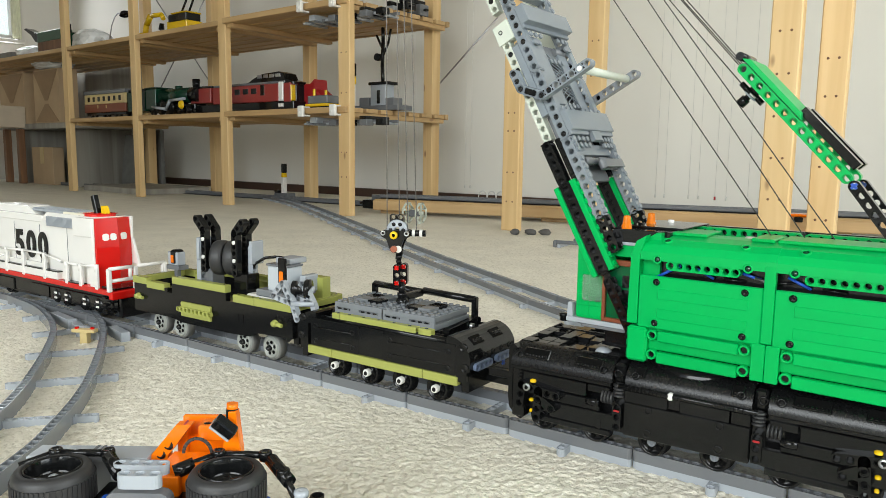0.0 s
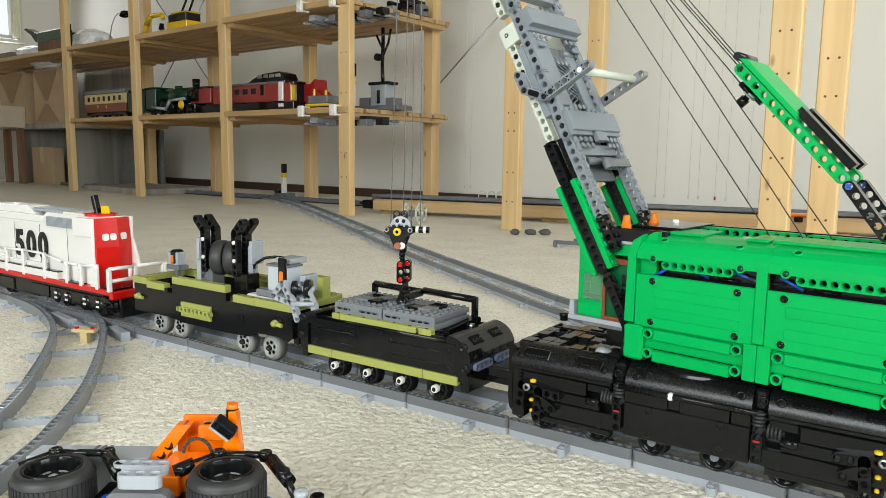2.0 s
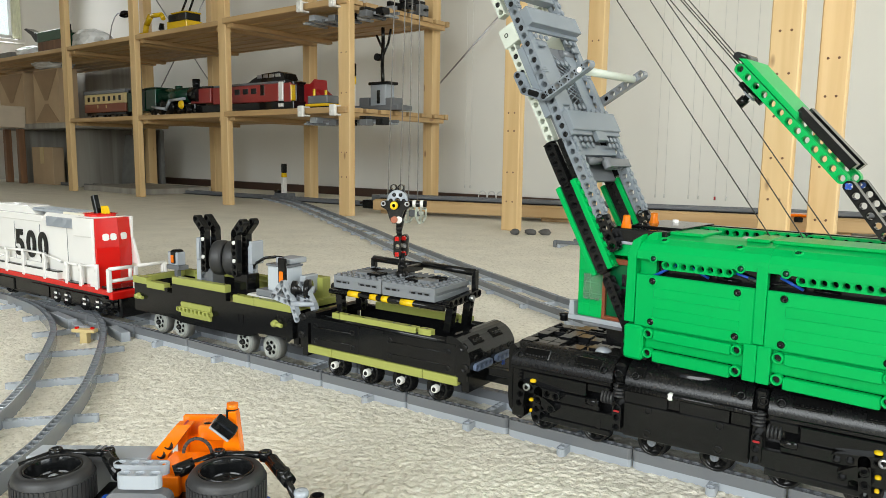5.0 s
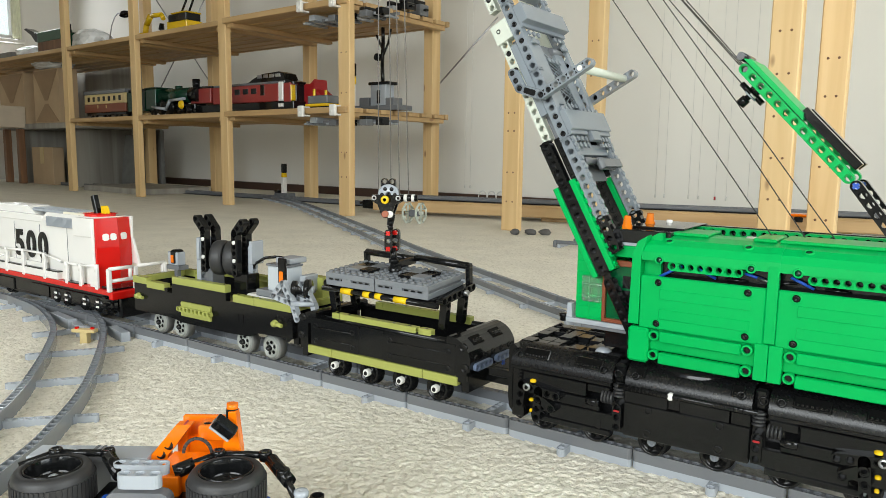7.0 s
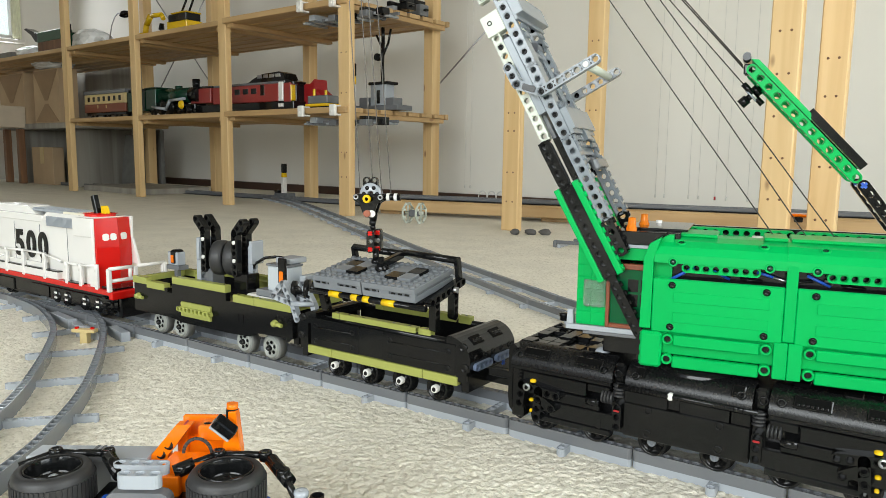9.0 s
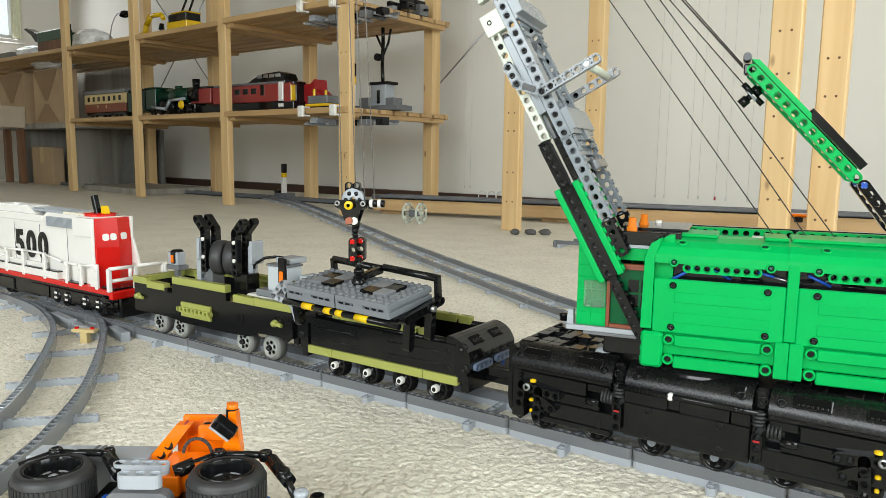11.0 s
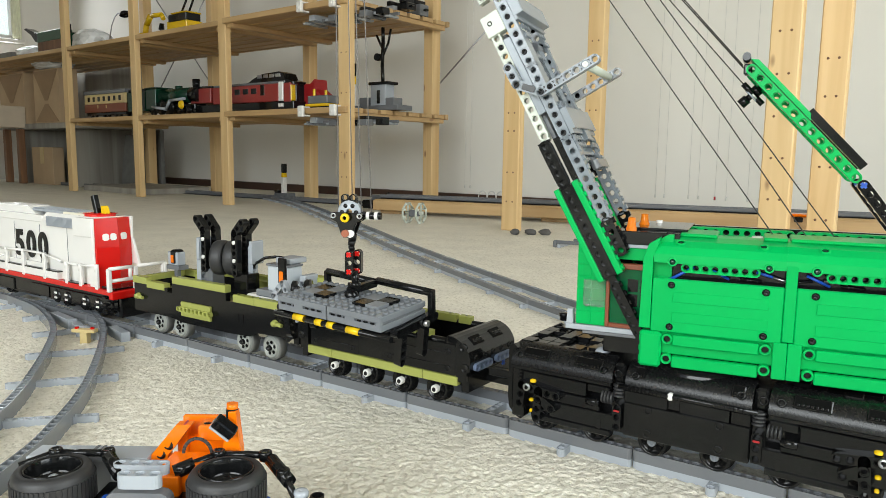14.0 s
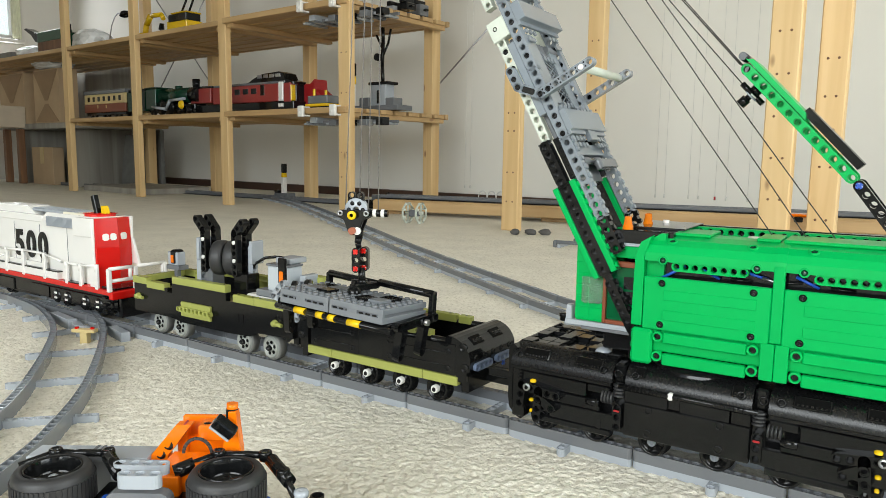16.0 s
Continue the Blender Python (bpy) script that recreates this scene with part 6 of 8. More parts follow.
def lamp_post():
    """The small grey signal box with an orange light on the wagon's corner."""
    lp = thing("signal_box", label="small grey box with an orange light on a dark grey plate", category="signal")
    lp.matrix_basis = Matrix.Translation((-0.856, 0.606, 0.0146)) @ Matrix.Scale(0.81, 4)
    block("stem", -0.004, 0.004, -0.004, 0.004, 0.0765, 0.100, DGREY, lp)
    block("plate", -0.017, 0.017, -0.010, 0.010, 0.100, 0.1075, DGREY, lp)
    block("box", -0.015, 0.012, -0.008, 0.008, 0.1075, 0.130, GREY, lp, bev=0.001)
    block("strap", -0.008, 0.008, -0.0095, 0.0095, 0.1085, 0.1335, BLACK, lp, bev=0.003)
    block("lens", -0.0035, 0.0035, -0.0112, -0.009, 0.112, 0.125, ORANGE, lp, "orange light lens", 0.0008)
    return lp


lamp_post()


# ---- the hoisted load ----
def hoisted_load():
    ld = thing("hoisted_load", (-0.4545, 0.592, 0.1005), "two studded grey slabs on a black frame with yellow stripes", "load")
    for s in (-1, 1):
        x0, x1 = (-0.0652, -0.0008) if s < 0 else (0.0008, 0.0652)
        bm = bmesh.new()
        box(bm, x0, x1, -0.032, 0.032, -0.0052, 0.0, 0.0003)
        slab = part("slab", bm, MGREY, ld, "mid grey studded slab")
        bm = bmesh.new()
        for i in range(8):
            for j in range(8):
                if 1 < i < 6 and 1 < j < 6:
                    continue
                stud(bm, x0 + 0.0042 + i * S, -0.028 + j * S, 0.0)
        part("studs", bm, MGREY, slab)
        block("lower_slab", x0, x1, -0.032, 0.032, -0.0135, -0.0078, MGREY, slab, bev=0.0003)
        # slot between the slabs with small teeth
        block("slot_core", x0 + 0.002, x1 - 0.002, -0.0305, 0.0305, -0.0080, -0.0050, DGREY, slab, bev=0.0)
        for a, b, c in ((x0, x0 + 0.003, -0.029), (x0 + 0.022, x0 + 0.034, 0.032), (x1 - 0.005, x1, -0.029)):
            block("slot_infill", a, b, -0.032, c, -0.0080, -0.0050, MGREY, slab, bev=0.0)
        for sy in (-1, 1):
            bm = bmesh.new()
            for i in range(7):
                box(bm, x0 + 0.004 + i * S, x0 + 0.0085 + i * S, *sorted((sy * 0.0316, sy * 0.030)), -0.0078, -0.0062, 0.0002)
            tagged(part("slot_teeth", bm, BLACK, slab), kind="stuff")
        cx = (x0 + x1) / 2
        for i in range(2):
            for j in range(2):
                a, b = cx + (i - 1) * 0.016, (j - 1) * 0.016
                block("top_tile", a + 0.0002, a + 0.0158, b + 0.0002, b + 0.0158, 0.0, 0.0032, BLACK if (i + j + (s < 0)) % 2 == 0 else MGREY, slab, "smooth square tile of the chequer", 0.0003)
    # black frame: near rod with yellow stripes, back bar, end levers and feet
    bm = bmesh.new()
    tube(bm, (-0.071, -0.0310, -0.0180), (0.076, -0.0310, -0.0180), 0.0029, 12)
    rod = part("frame_rod", bm, BLACK, ld)
    for x0, x1 in ((-0.0445, -0.0305), (-0.0150, -0.0065), (0.0005, 0.0085), (0.0245, 0.0400)):
        bm = bmesh.new()
        tube(bm, (x0, -0.0310, -0.0180), (x1, -0.0310, -0.0180), 0.0033, 14)
        part("yellow_sleeve", bm, YELLOW, rod, "yellow sleeve on the rod")
    block("frame_floor", -0.066, 0.068, -0.0275, 0.031, -0.0185, -0.0137, DARK, ld)
    for x0, x1 in ((-0.066, 0.001), (0.003, 0.069)):
        bm = bmesh.new()
        tube(bm, (x0, 0.0365, 0.0095), (x1, 0.0365, 0.0075), 0.0037, 12)
        part("back_bar", bm, BLACK, ld)
    for x in (-0.066, 0.069):
        block("upright", x - 0.0028, x + 0.0028, 0.0330, 0.0400, -0.018, 0.0105, BLACK, ld, bev=0.001)
    for x in (-0.0725, 0.0735):
        bm = bmesh.new()
        beam(bm, (x, -0.021, -0.0155), (x, 0.032, -0.0125), (1, 0, 0), 7, 0.0076, 0.0078)
        part("end_lever", bm, BLACK, ld)
        for y in (-0.014, 0.018):
            bm = bmesh.new()
            beam(bm, (x, y, -0.020), (x - 0.003 * (1 if x > 0 else -1), y, -0.044), (1, 0, 0), 4, 0.0076, 0.0078)
            part("foot", bm, BLACK, ld)
        bm = bmesh.new()
        s = 1 if x > 0 else -1
        lathe(bm, (x + s * 0.0038, 0.0155, -0.0150), (s, 0, 0), [(0.003, 0), (0.003, 0.0035), (0.0022, 0.004), (0.0012, 0.003), (0, 0.003)], 12)
        part("steel_pin", bm, STEEL, ld)
    # hitch in the middle
    block("hitch_bar", -0.0035, 0.0035, -0.002, 0.036, 0.0035, 0.0105, BLACK, ld, bev=0.001)
    bm = bmesh.new()
    lathe(bm, (-0.001, 0.0035, 0.001), (0, 0, 1), [(0.007, 0.0), (0.007, 0.004), (0.004, 0.006), (0.0036, 0.013), (0.002, 0.0135), (0, 0.0135)], 16)
    part("hitch", bm, BLACK, ld)
    return ld


LOAD = hoisted_load()


def hook_block():
    hk = thing("hook_block", (-0.455, 0.58, 0.175), "black crane hook block with grey pulley and yellow bush", "crane hook")
    bm = bmesh.new()
    lathe(bm, (0, -0.003, 0), (0, 1, 0), [(0.0018, 0.0), (0.0039, 0.0), (0.0042, 0.0008), (0.0042, 0.0028), (0.003, 0.0034), (0.003, 0.0058)], 16)
    part("yellow_bush", bm, YELLOW, hk, "yellow axle bush")
    for y in (0.0030, 0.0165):
        bm = bmesh.new()
        extrude(bm, [(-0.0155, 0.0030), (-0.0130, 0.0046), (0.0130, 0.0046), (0.0155, 0.0030), (0.0150, -0.0018), (0.0092, -0.0052), (0.0052, -0.0160), (0.0030, -0.0188), (-0.0030, -0.0188), (-0.0052, -0.0160), (-0.0092, -0.0052), (-0.0150, -0.0018)], (0, y, 0), (1, 0, 0), (0, 0, 1), (0, 1, 0), 0.004, 0.0006)
        c = part("cheek_plate", bm, BLACK, hk, "black triangular cheek plate")
        for x, z in ((-0.0125, 0.0015), (0.0125, 0.0015)):
            bm = bmesh.new()
            pip(bm, (x, y - 0.0001, z), (0, -1, 0), 0.0018)
            part("cheek_pin", bm, STEEL, c)
    bm = bmesh.new()
    lathe(bm, (0.001, 0.0082, 0.0045), (0, 1, 0), [(0.003, 0.0), (0.0108, 0.0), (0.0112, 0.001), (0.0095, 0.0028), (0.0095, 0.0042), (0.0112, 0.006), (0.0108, 0.007), (0.003, 0.007)], 28)
    pl = part("pulley", bm, GREY, hk, "light grey pulley wheel")
    bm = bmesh.new()
    for i in range(6):
        t = i * math.pi / 3
        lathe(bm, (0.001 + 0.0068 * math.cos(t), 0.0080, 0.0045 + 0.0068 * math.sin(t)), (0, -1, 0), [(0.0, 0.0001), (0.0021, 0.0001), (0.0021, -0.0002)], 10)
    part("pulley_hole", bm, BLACK, pl)
    bm = bmesh.new()
    tube(bm, (0.012, 0.0115, 0.0015), (0.0310, 0.0115, 0.0015), 0.0034, 12)
    part("axle", bm, BLACK, hk)
    for x in (0.0170, 0.0248):
        bm = bmesh.new()
        tube(bm, (x, 0.0115, 0.0015), (x + 0.0032, 0.0115, 0.0015), 0.0040, 14)
        part("white_bush", bm, WHITE, hk)
    for x in (-0.0035, 0.0045):
        bm = bmesh.new()
        beam(bm, (x, 0.0115, 0.010), (x, 0.0115, 0.018), (0, -1, 0), 2, 0.006, 0.0066)
        part("head_link", bm, BLACK, hk)
    bm = bmesh.new()
    tube(bm, (0.0, -0.002, -0.0145), (0.0, 0.003, -0.0145), 0.0034, 14)
    part("brown_pin", bm, material("copper_brown_plastic", (0.32, 0.09, 0.04), 0.35), hk, "copper brown pin")
    bm = bmesh.new()
    tube(bm, (0.004, 0.001, -0.0148), (0.004, 0.004, -0.0148), 0.0036, 14)
    part("white_bush", bm, WHITE, hk)
    # swan neck
    bm = bmesh.new()
    neck = [Vector((0.0035, 0.011, -0.016)), Vector((0.003, 0.011, -0.022)), Vector((0.0020, 0.011, -0.027)), Vector((0.0030, 0.011, -0.031)), Vector((0.0040, 0.011, -0.036))]
    for (a, b), r in zip(zip(neck, neck[1:]), (0.0042, 0.0036, 0.003, 0.0026)):
        tube(bm, a, b, r, 12, r * 0.9)
    part("hook_neck", bm, BLACK, hk)
    for y, x in ((0.0055, 0.0025), (0.0145, 0.0078)):
        bm = bmesh.new()
        beam(bm, (x, y, -0.0345), (x, y, -0.0505), (0, -1, 0), 3, 0.0066, 0.0078)
        lk = part("link", bm, BLACK, hk)
        for z in (-0.0345, -0.0505):
            bm = bmesh.new()
            for a in (0, 90):
                m = Matrix.Translation((x, y - 0.0036, z)) @ pose(0, 0, 0, 0, 45 + a, 0)
                box(bm, -0.0026, 0.0026, -0.0007, 0.0007, -0.0010, 0.0010, 0, m)
            part("red_pin", bm, RED, lk, "red cross-shaped pin end")
    bm = bmesh.new()
    tube(bm, (0.0060, 0.010, -0.050), (0.0065, 0.010, -0.0655), 0.0034, 12)
    tube(bm, (0.0065, 0.010, -0.0615), (0.0065, 0.010, -0.0655), 0.0050, 14)
    part("shank", bm, BLACK, hk)
    return hk


HOOK = hook_block()


def hoist_ropes():
    rp = thing("hoist_ropes", (-0.455, 0.58, 0.175), "four thin braided hoist ropes above the hook", "rope")
    for x, y in ((-0.0100, 0.0105), (0.0120, 0.0115), (0.0020, 0.0160), (0.0215, 0.0120)):
        bm = bmesh.new()
        tube(bm, (x, y, 0.0), (x * 0.6, y * 0.9, 0.54), 0.00055, 6)
        part("rope", bm, HOISTCORD, rp)
    return rp


ROPES = hoist_ropes()


# ---- toy truck lying on its side in front ----
def toy_truck():
    tk = thing("toy_truck", (-0.3919, 0.1931, 0.0), "orange and grey toy truck chassis lying on its side", "toy truck")
    tk.rotation_euler = (0, 0, math.atan2(0.563, 0.826))
    # x along the truck, y away, z up; wheel faces look up
    for x, hub in ((0.0, GREY), (0.0968, BLACK)):
        bm = bmesh.new()
        lathe(bm, (x, 0, 0.0600), (0, 0, 1), [(0.0129, 0.0), (0.0176, -0.0005), (0.0205, 0.0018), (0.0213, 0.005), (0.0213, 0.016), (0.0206, 0.0200), (0.0191, 0.0222), (0.0163, 0.0230), (0.0148, 0.0218)], 48)
        ty = part("tyre", bm, RUBBER, tk, "black rubber tyre with fine tread")
        bm = bmesh.new()
        for i in range(52):
            t = 2 * math.pi * i / 52
            m = Matrix.Translation((x, 0, 0.0600)) @ Matrix.Rotation(t, 4, "Z")
            box(bm, 0.0209, 0.0218, -0.0008, 0.0008, 0.004, 0.0175, 0.0, m)
        part("tread_block", bm, RUBBER, ty)
        bm = bmesh.new()
        lathe(bm, (x, 0, 0.0600), (0, 0, 1), [(0.0151, 0.0200), (0.0151, 0.0228), (0.0143, 0.0232), (0.0138, 0.0222), (0.0131, 0.0160), (0.0119, 0.0120), (0.0060, 0.0115), (0.0057, 0.0150), (0.0045, 0.0156), (0.0026, 0.0150), (0.0000, 0.0150)], 40)
        rim = part("rim", bm, BLACK, tk, "glossy black deep-dish rim")
        bm = bmesh.new()
        for i in range(6):
            t = i * math.pi / 3
            lathe(bm, (x + 0.0093 * math.cos(t), 0.0093 * math.sin(t), 0.0718), (0, 0, 1), [(0, 0.0004), (0.0014, 0.0004), (0.0014, -0.0004)], 8)
        part("rim_hole", bm, DARK, rim)
        bm = bmesh.new()
        lathe(bm, (x, 0, 0.0750), (0, 0, 1), [(0.0026, 0.0), (0.0026, 0.0024), (0.0018, 0.003), (0, 0.003)], 12)
        part("axle_end", bm, hub, rim)
        bm = bmesh.new()
        tube(bm, (x, 0, 0.020), (x, 0, 0.060), 0.004, 10)
        part("axle", bm, DARK, tk)
    # chassis under the wheels
    block("chassis", -0.030, 0.150, 0.004, 0.022, 0.004, 0.040, DARK, tk, bev=0.001)
    block("chassis", -0.010, 0.140, -0.020, 0.006, 0.0, 0.030, DGREY, tk, bev=0.001)
    block("side_tray", -0.0300, 0.040, 0.031, 0.036, 0.0, 0.0740, GREY, tk, bev=0.0005)
    block("side_tray", -0.0300, 0.0420, 0.0250, 0.0430, 0.0740, 0.0772, GREY, tk, "flat light grey tray panel", 0.0005)
    for i in range(3):
        block("tray_rib", 0.0050 + i * 0.0040, 0.0067 + i * 0.0040, 0.0262, 0.0420, 0.0772, 0.0778, DGREY, tk, bev=0.0)
    # pale liftarms between the wheels
    for x0, y, z, n in ((0.0455, -0.012, 0.0850, 3), (0.0335, 0.0095, 0.0812, 4), (0.0280, 0.0170, 0.0760, 3)):
        bm = bmesh.new()
        beam(bm, (x0, y, z - 0.0035), (x0 + (n - 1) * S, y, z - 0.0035), (0, 0, 1), n, 0.0076, 0.0078)
        part("liftarm", bm, GREY, tk, "light grey pierced beam")
    bm = bmesh.new()
    beam(bm, (0.0400, -0.010, 0.0690), (0.0640, -0.010, 0.0690), (0, -1, 0), 4, 0.0078, 0.0110)
    part("liftarm", bm, DGREY, tk)
    block("inner_block", 0.020, 0.078, -0.006, 0.022, 0.030, 0.064, DARK, tk, bev=0.001)
    for x, y, z in ((0.0290, 0.000, 0.0705), (0.1180, 0.003, 0.0690)):
        bm = bmesh.new()
        lathe(bm, (x, y, z - 0.005), (0, 0, 1), [(0.0024, -0.004), (0.0024, 0.0), (0.0018, 0.0006), (0.0010, 0.0002), (0, 0.0002)], 14)
        part("blue_pin", bm, BLUE, tk, "blue pin end")
    bm = bmesh.new()
    lathe(bm, (0.0590, -0.0260, 0.0610), (0, 0, 1), [(0.012, 0.0), (0.012, 0.005), (0.0045, 0.005), (0.0045, 0.009), (0.003, 0.0094), (0, 0.009)], 18)
    for i in range(12):
        t = i * math.pi / 6
        box(bm, -0.001, 0.001, -0.001, 0.001, 0.0, 0.005, 0.0002, Matrix.Translation((0.0590 + 0.0127 * math.cos(t), -0.026 + 0.0127 * math.sin(t), 0.061)))
    part("gear", bm, GREY, tk, "light grey gear")

    # black suspension links arching over each wheel
    def link(pts, r=0.0022):
        for a, b in zip(pts, pts[1:]):
            bm = bmesh.new()
            tube(bm, a, b, r, 10)
            part("link", bm, BLACK, tk)
        for q in pts[1:-1]:
            bm = bmesh.new()
            lathe(bm, Vector(q) - Vector((0, 0, 0.003)), (0, 0, 1), [(0.0018, 0), (0.0036, 0), (0.0039, 0.001), (0.0039, 0.0050), (0.0034, 0.0056), (0.0020, 0.0056), (0.0018, 0.004)], 16)
            part("ball_joint", bm, BLACK, tk)

    link([(-0.0260, 0.012, 0.0775), (-0.0095, 0.021, 0.0818), (0.0205, 0.0225, 0.0812), (0.0320, 0.0080, 0.0765)])
    bm = bmesh.new()
    tube(bm, (0.0225, 0.019, 0.0805), (0.0345, 0.006, 0.0755), 0.0040, 14)
    part("ball_socket", bm, BLACK, tk)
    link([(0.0650, 0.010, 0.0770), (0.0855, 0.0225, 0.0815), (0.1130, 0.0225, 0.0812), (0.1265, 0.0080, 0.0770), (0.136, -0.004, 0.068)])
    bm = bmesh.new()
    tube(bm, (0.0640, 0.009, 0.0760), (0.0740, 0.014, 0.0790), 0.0042, 14)
    part("ball_socket", bm, BLACK, tk)
    bm = bmesh.new()
    tube(bm, (0.117, 0.019, 0.0800), (0.131, 0.004, 0.0735), 0.0040, 14)
    part("ball_socket", bm, BLACK, tk)
    bm = bmesh.new()
    beam(bm, (0.128, -0.006, 0.061), (0.152, -0.010, 0.061), (0, 0, 1), 4, 0.008, 0.0078)
    beam(bm, (0.148, -0.004, 0.066), (0.148, -0.028, 0.066), (0, 0, 1), 4, 0.008, 0.0078)
    part("end_beam", bm, BLACK, tk)
    block("end_frame", 0.122, 0.160, -0.020, 0.010, 0.0, 0.058, DARK, tk, bev=0.002)
    bm = bmesh.new()
    lathe(bm, (0.1385, -0.002, 0.0640), (0, 0, 1), [(0.0040, 0.0), (0.0040, 0.004), (0.0044, 0.0044), (0.0044, 0.0065), (0.0036, 0.0078), (0.0014, 0.0078), (0, 0.0070)], 16)
    part("grey_bush", bm, GREY, tk)
    # orange cab body
    bm = bmesh.new()
    extrude(bm, [(0.0400, 0.062), (0.0400, 0.074), (0.0545, 0.0920), (0.0575, 0.0955), (0.0665, 0.0955), (0.0520, 0.076), (0.0520, 0.062)], (0, 0.031, 0), (1, 0, 0), (0, 0, 1), (0, 1, 0), 0.008, 0.0005)
    cab = part("cab_frame", bm, ORANGE, tk, "sloping orange pierced cab frame")
    for x, z in ((0.0478, 0.0742), (0.0525, 0.0800)):
        bm = bmesh.new()
        lathe(bm, (x, 0.0315, z + 0.003), (-0.4, -0.75, 0.55), [(0.0, -0.0010), (0.0020, -0.0010), (0.0021, 0.0006), (0.0028, 0.0006), (0.0029, -0.002)], 14)
        part("bore", bm, DARK, cab)
    for i in range(4):
        m = Matrix.Translation((0.0545 + i * 0.0026, 0.0350, 0.0885 + i * 0.0024)) @ pose(0, 0, 0, 0, -50)
        block("notch", -0.0005, 0.0005, -0.003, 0.003, -0.0006, 0.0004, DKRED, cab, bev=0.0, m=m)
    block("cab_back", 0.0560, 0.0900, 0.0470, 0.0505, 0.0, 0.0955, ORANGE, tk, bev=0.0006)
    block("cab_post", 0.0545, 0.0610, 0.0400, 0.0465, 0.062, 0.0925, ORANGE, tk, bev=0.0008)
    block("cab_shelf", 0.0700, 0.0880, 0.0330, 0.0468, 0.0850, 0.0945, ORANGE, tk, bev=0.0006)
    bm = bmesh.new()
    lathe(bm, (0.0745, 0.0375, 0.0945), (0, 0, 1), [(0.0, 0.0002), (0.0022, 0.0002), (0.0022, -0.0006)], 12)
    part("bore", bm, DARK, tk)
    block("cab_wall", 0.0560, 0.0900, 0.0430, 0.0468, 0.030, 0.0838, ORANGE, tk, bev=0.0004)
    block("cab_seat", 0.0560, 0.0860, 0.0100, 0.0300, 0.030, 0.0800, ORANGE, tk, bev=0.001)
    bm = bmesh.new()
    extrude(bm, [(0.0820, 0.060), (0.0838, 0.0790), (0.0875, 0.0900), (0.0890, 0.1040), (0.0935, 0.1040), (0.0960, 0.0790), (0.0965, 0.060)], (0, 0.031, 0), (1, 0, 0), (0, 0, 1), (0, 1, 0), 0.008, 0.0006)
    part("cab_frame", bm, ORANGE, tk)
    block("cab_side", 0.0560, 0.0680, 0.004, 0.0098, 0.030, 0.0755, ORANGE, tk, bev=0.0006)
    bm = bmesh.new()
    for i in range(14):
        a, b = math.pi * i / 14, math.pi * (i + 1) / 14
        tube(bm, (0.0715 + 0.0085 * math.cos(a), 0.027, 0.0790 + 0.0100 * math.sin(a)), (0.0715 + 0.0085 * math.cos(b), 0.027, 0.0790 + 0.0100 * math.sin(b)), 0.0010, 8)
    part("hose", bm, CORD, tk, "dark hose arching through the cab")
    bm = bmesh.new()
    tube(bm, (0.0895, 0.034, 0.088), (0.0900, 0.036, 0.1045), 0.0036, 14)
    part("exhaust", bm, BLACK, tk)
    bm = bmesh.new()
    tube(bm, (0.0900, 0.036, 0.1035), (0.0902, 0.0362, 0.1078), 0.0034, 14)
    part("exhaust_cap", bm, ORANGE, tk, "orange cap on the exhaust")
    m = Matrix.Translation((0.0888, 0.0245, 0.0975)) @ pose(0, 0, 0, 20, 42, 10)
    block("mirror", -0.0070, 0.0070, -0.0040, 0.0040, -0.0032, 0.0032, BLACK, tk, "black mirror box", 0.0008, m)
    block("mirror_face", -0.0070, 0.0070, -0.0041, 0.0041, -0.0047, -0.0032, GREY, tk, "", 0.0004, m)
    return tk


toy_truck()


# ---- things on the shelves and about the room ----
def boxy(name, label, category, boxes, at=(0, 0, 0), turn=0, extra=None):
    """A far thing made of bevelled blocks: (part, x0, x1, y0, y1, z0, z1, material[, label])."""
    th = thing(name, label=label, category=category)
    for q in boxes:
        block(q[0], *q[1:7], q[7], th, q[8] if len(q) > 8 else "", 0.003)
    if extra:
        extra(th)
    th.matrix_world = ROOM @ pose(*at, rz=turn)
    return th


def rod(name, pts, r, mat, parent, label="", seg=8):
    bm = bmesh.new()
    for a, b in zip(pts, pts[1:]):
        tube(bm, a, b, r, seg)
    return part(name, bm, mat, parent, label)


def far_wheels(th, xs, y0, y1, z, r, mat=BLACK):
    for x in xs:
        for y in (y0, y1):
            bm = bmesh.new()
            lathe(bm, (x, y, z), (0, -1, 0), [(0, 0.004), (r, 0.004), (r, -0.004), (0, -0.004)], 14)
            part("wheel", bm, mat, th)


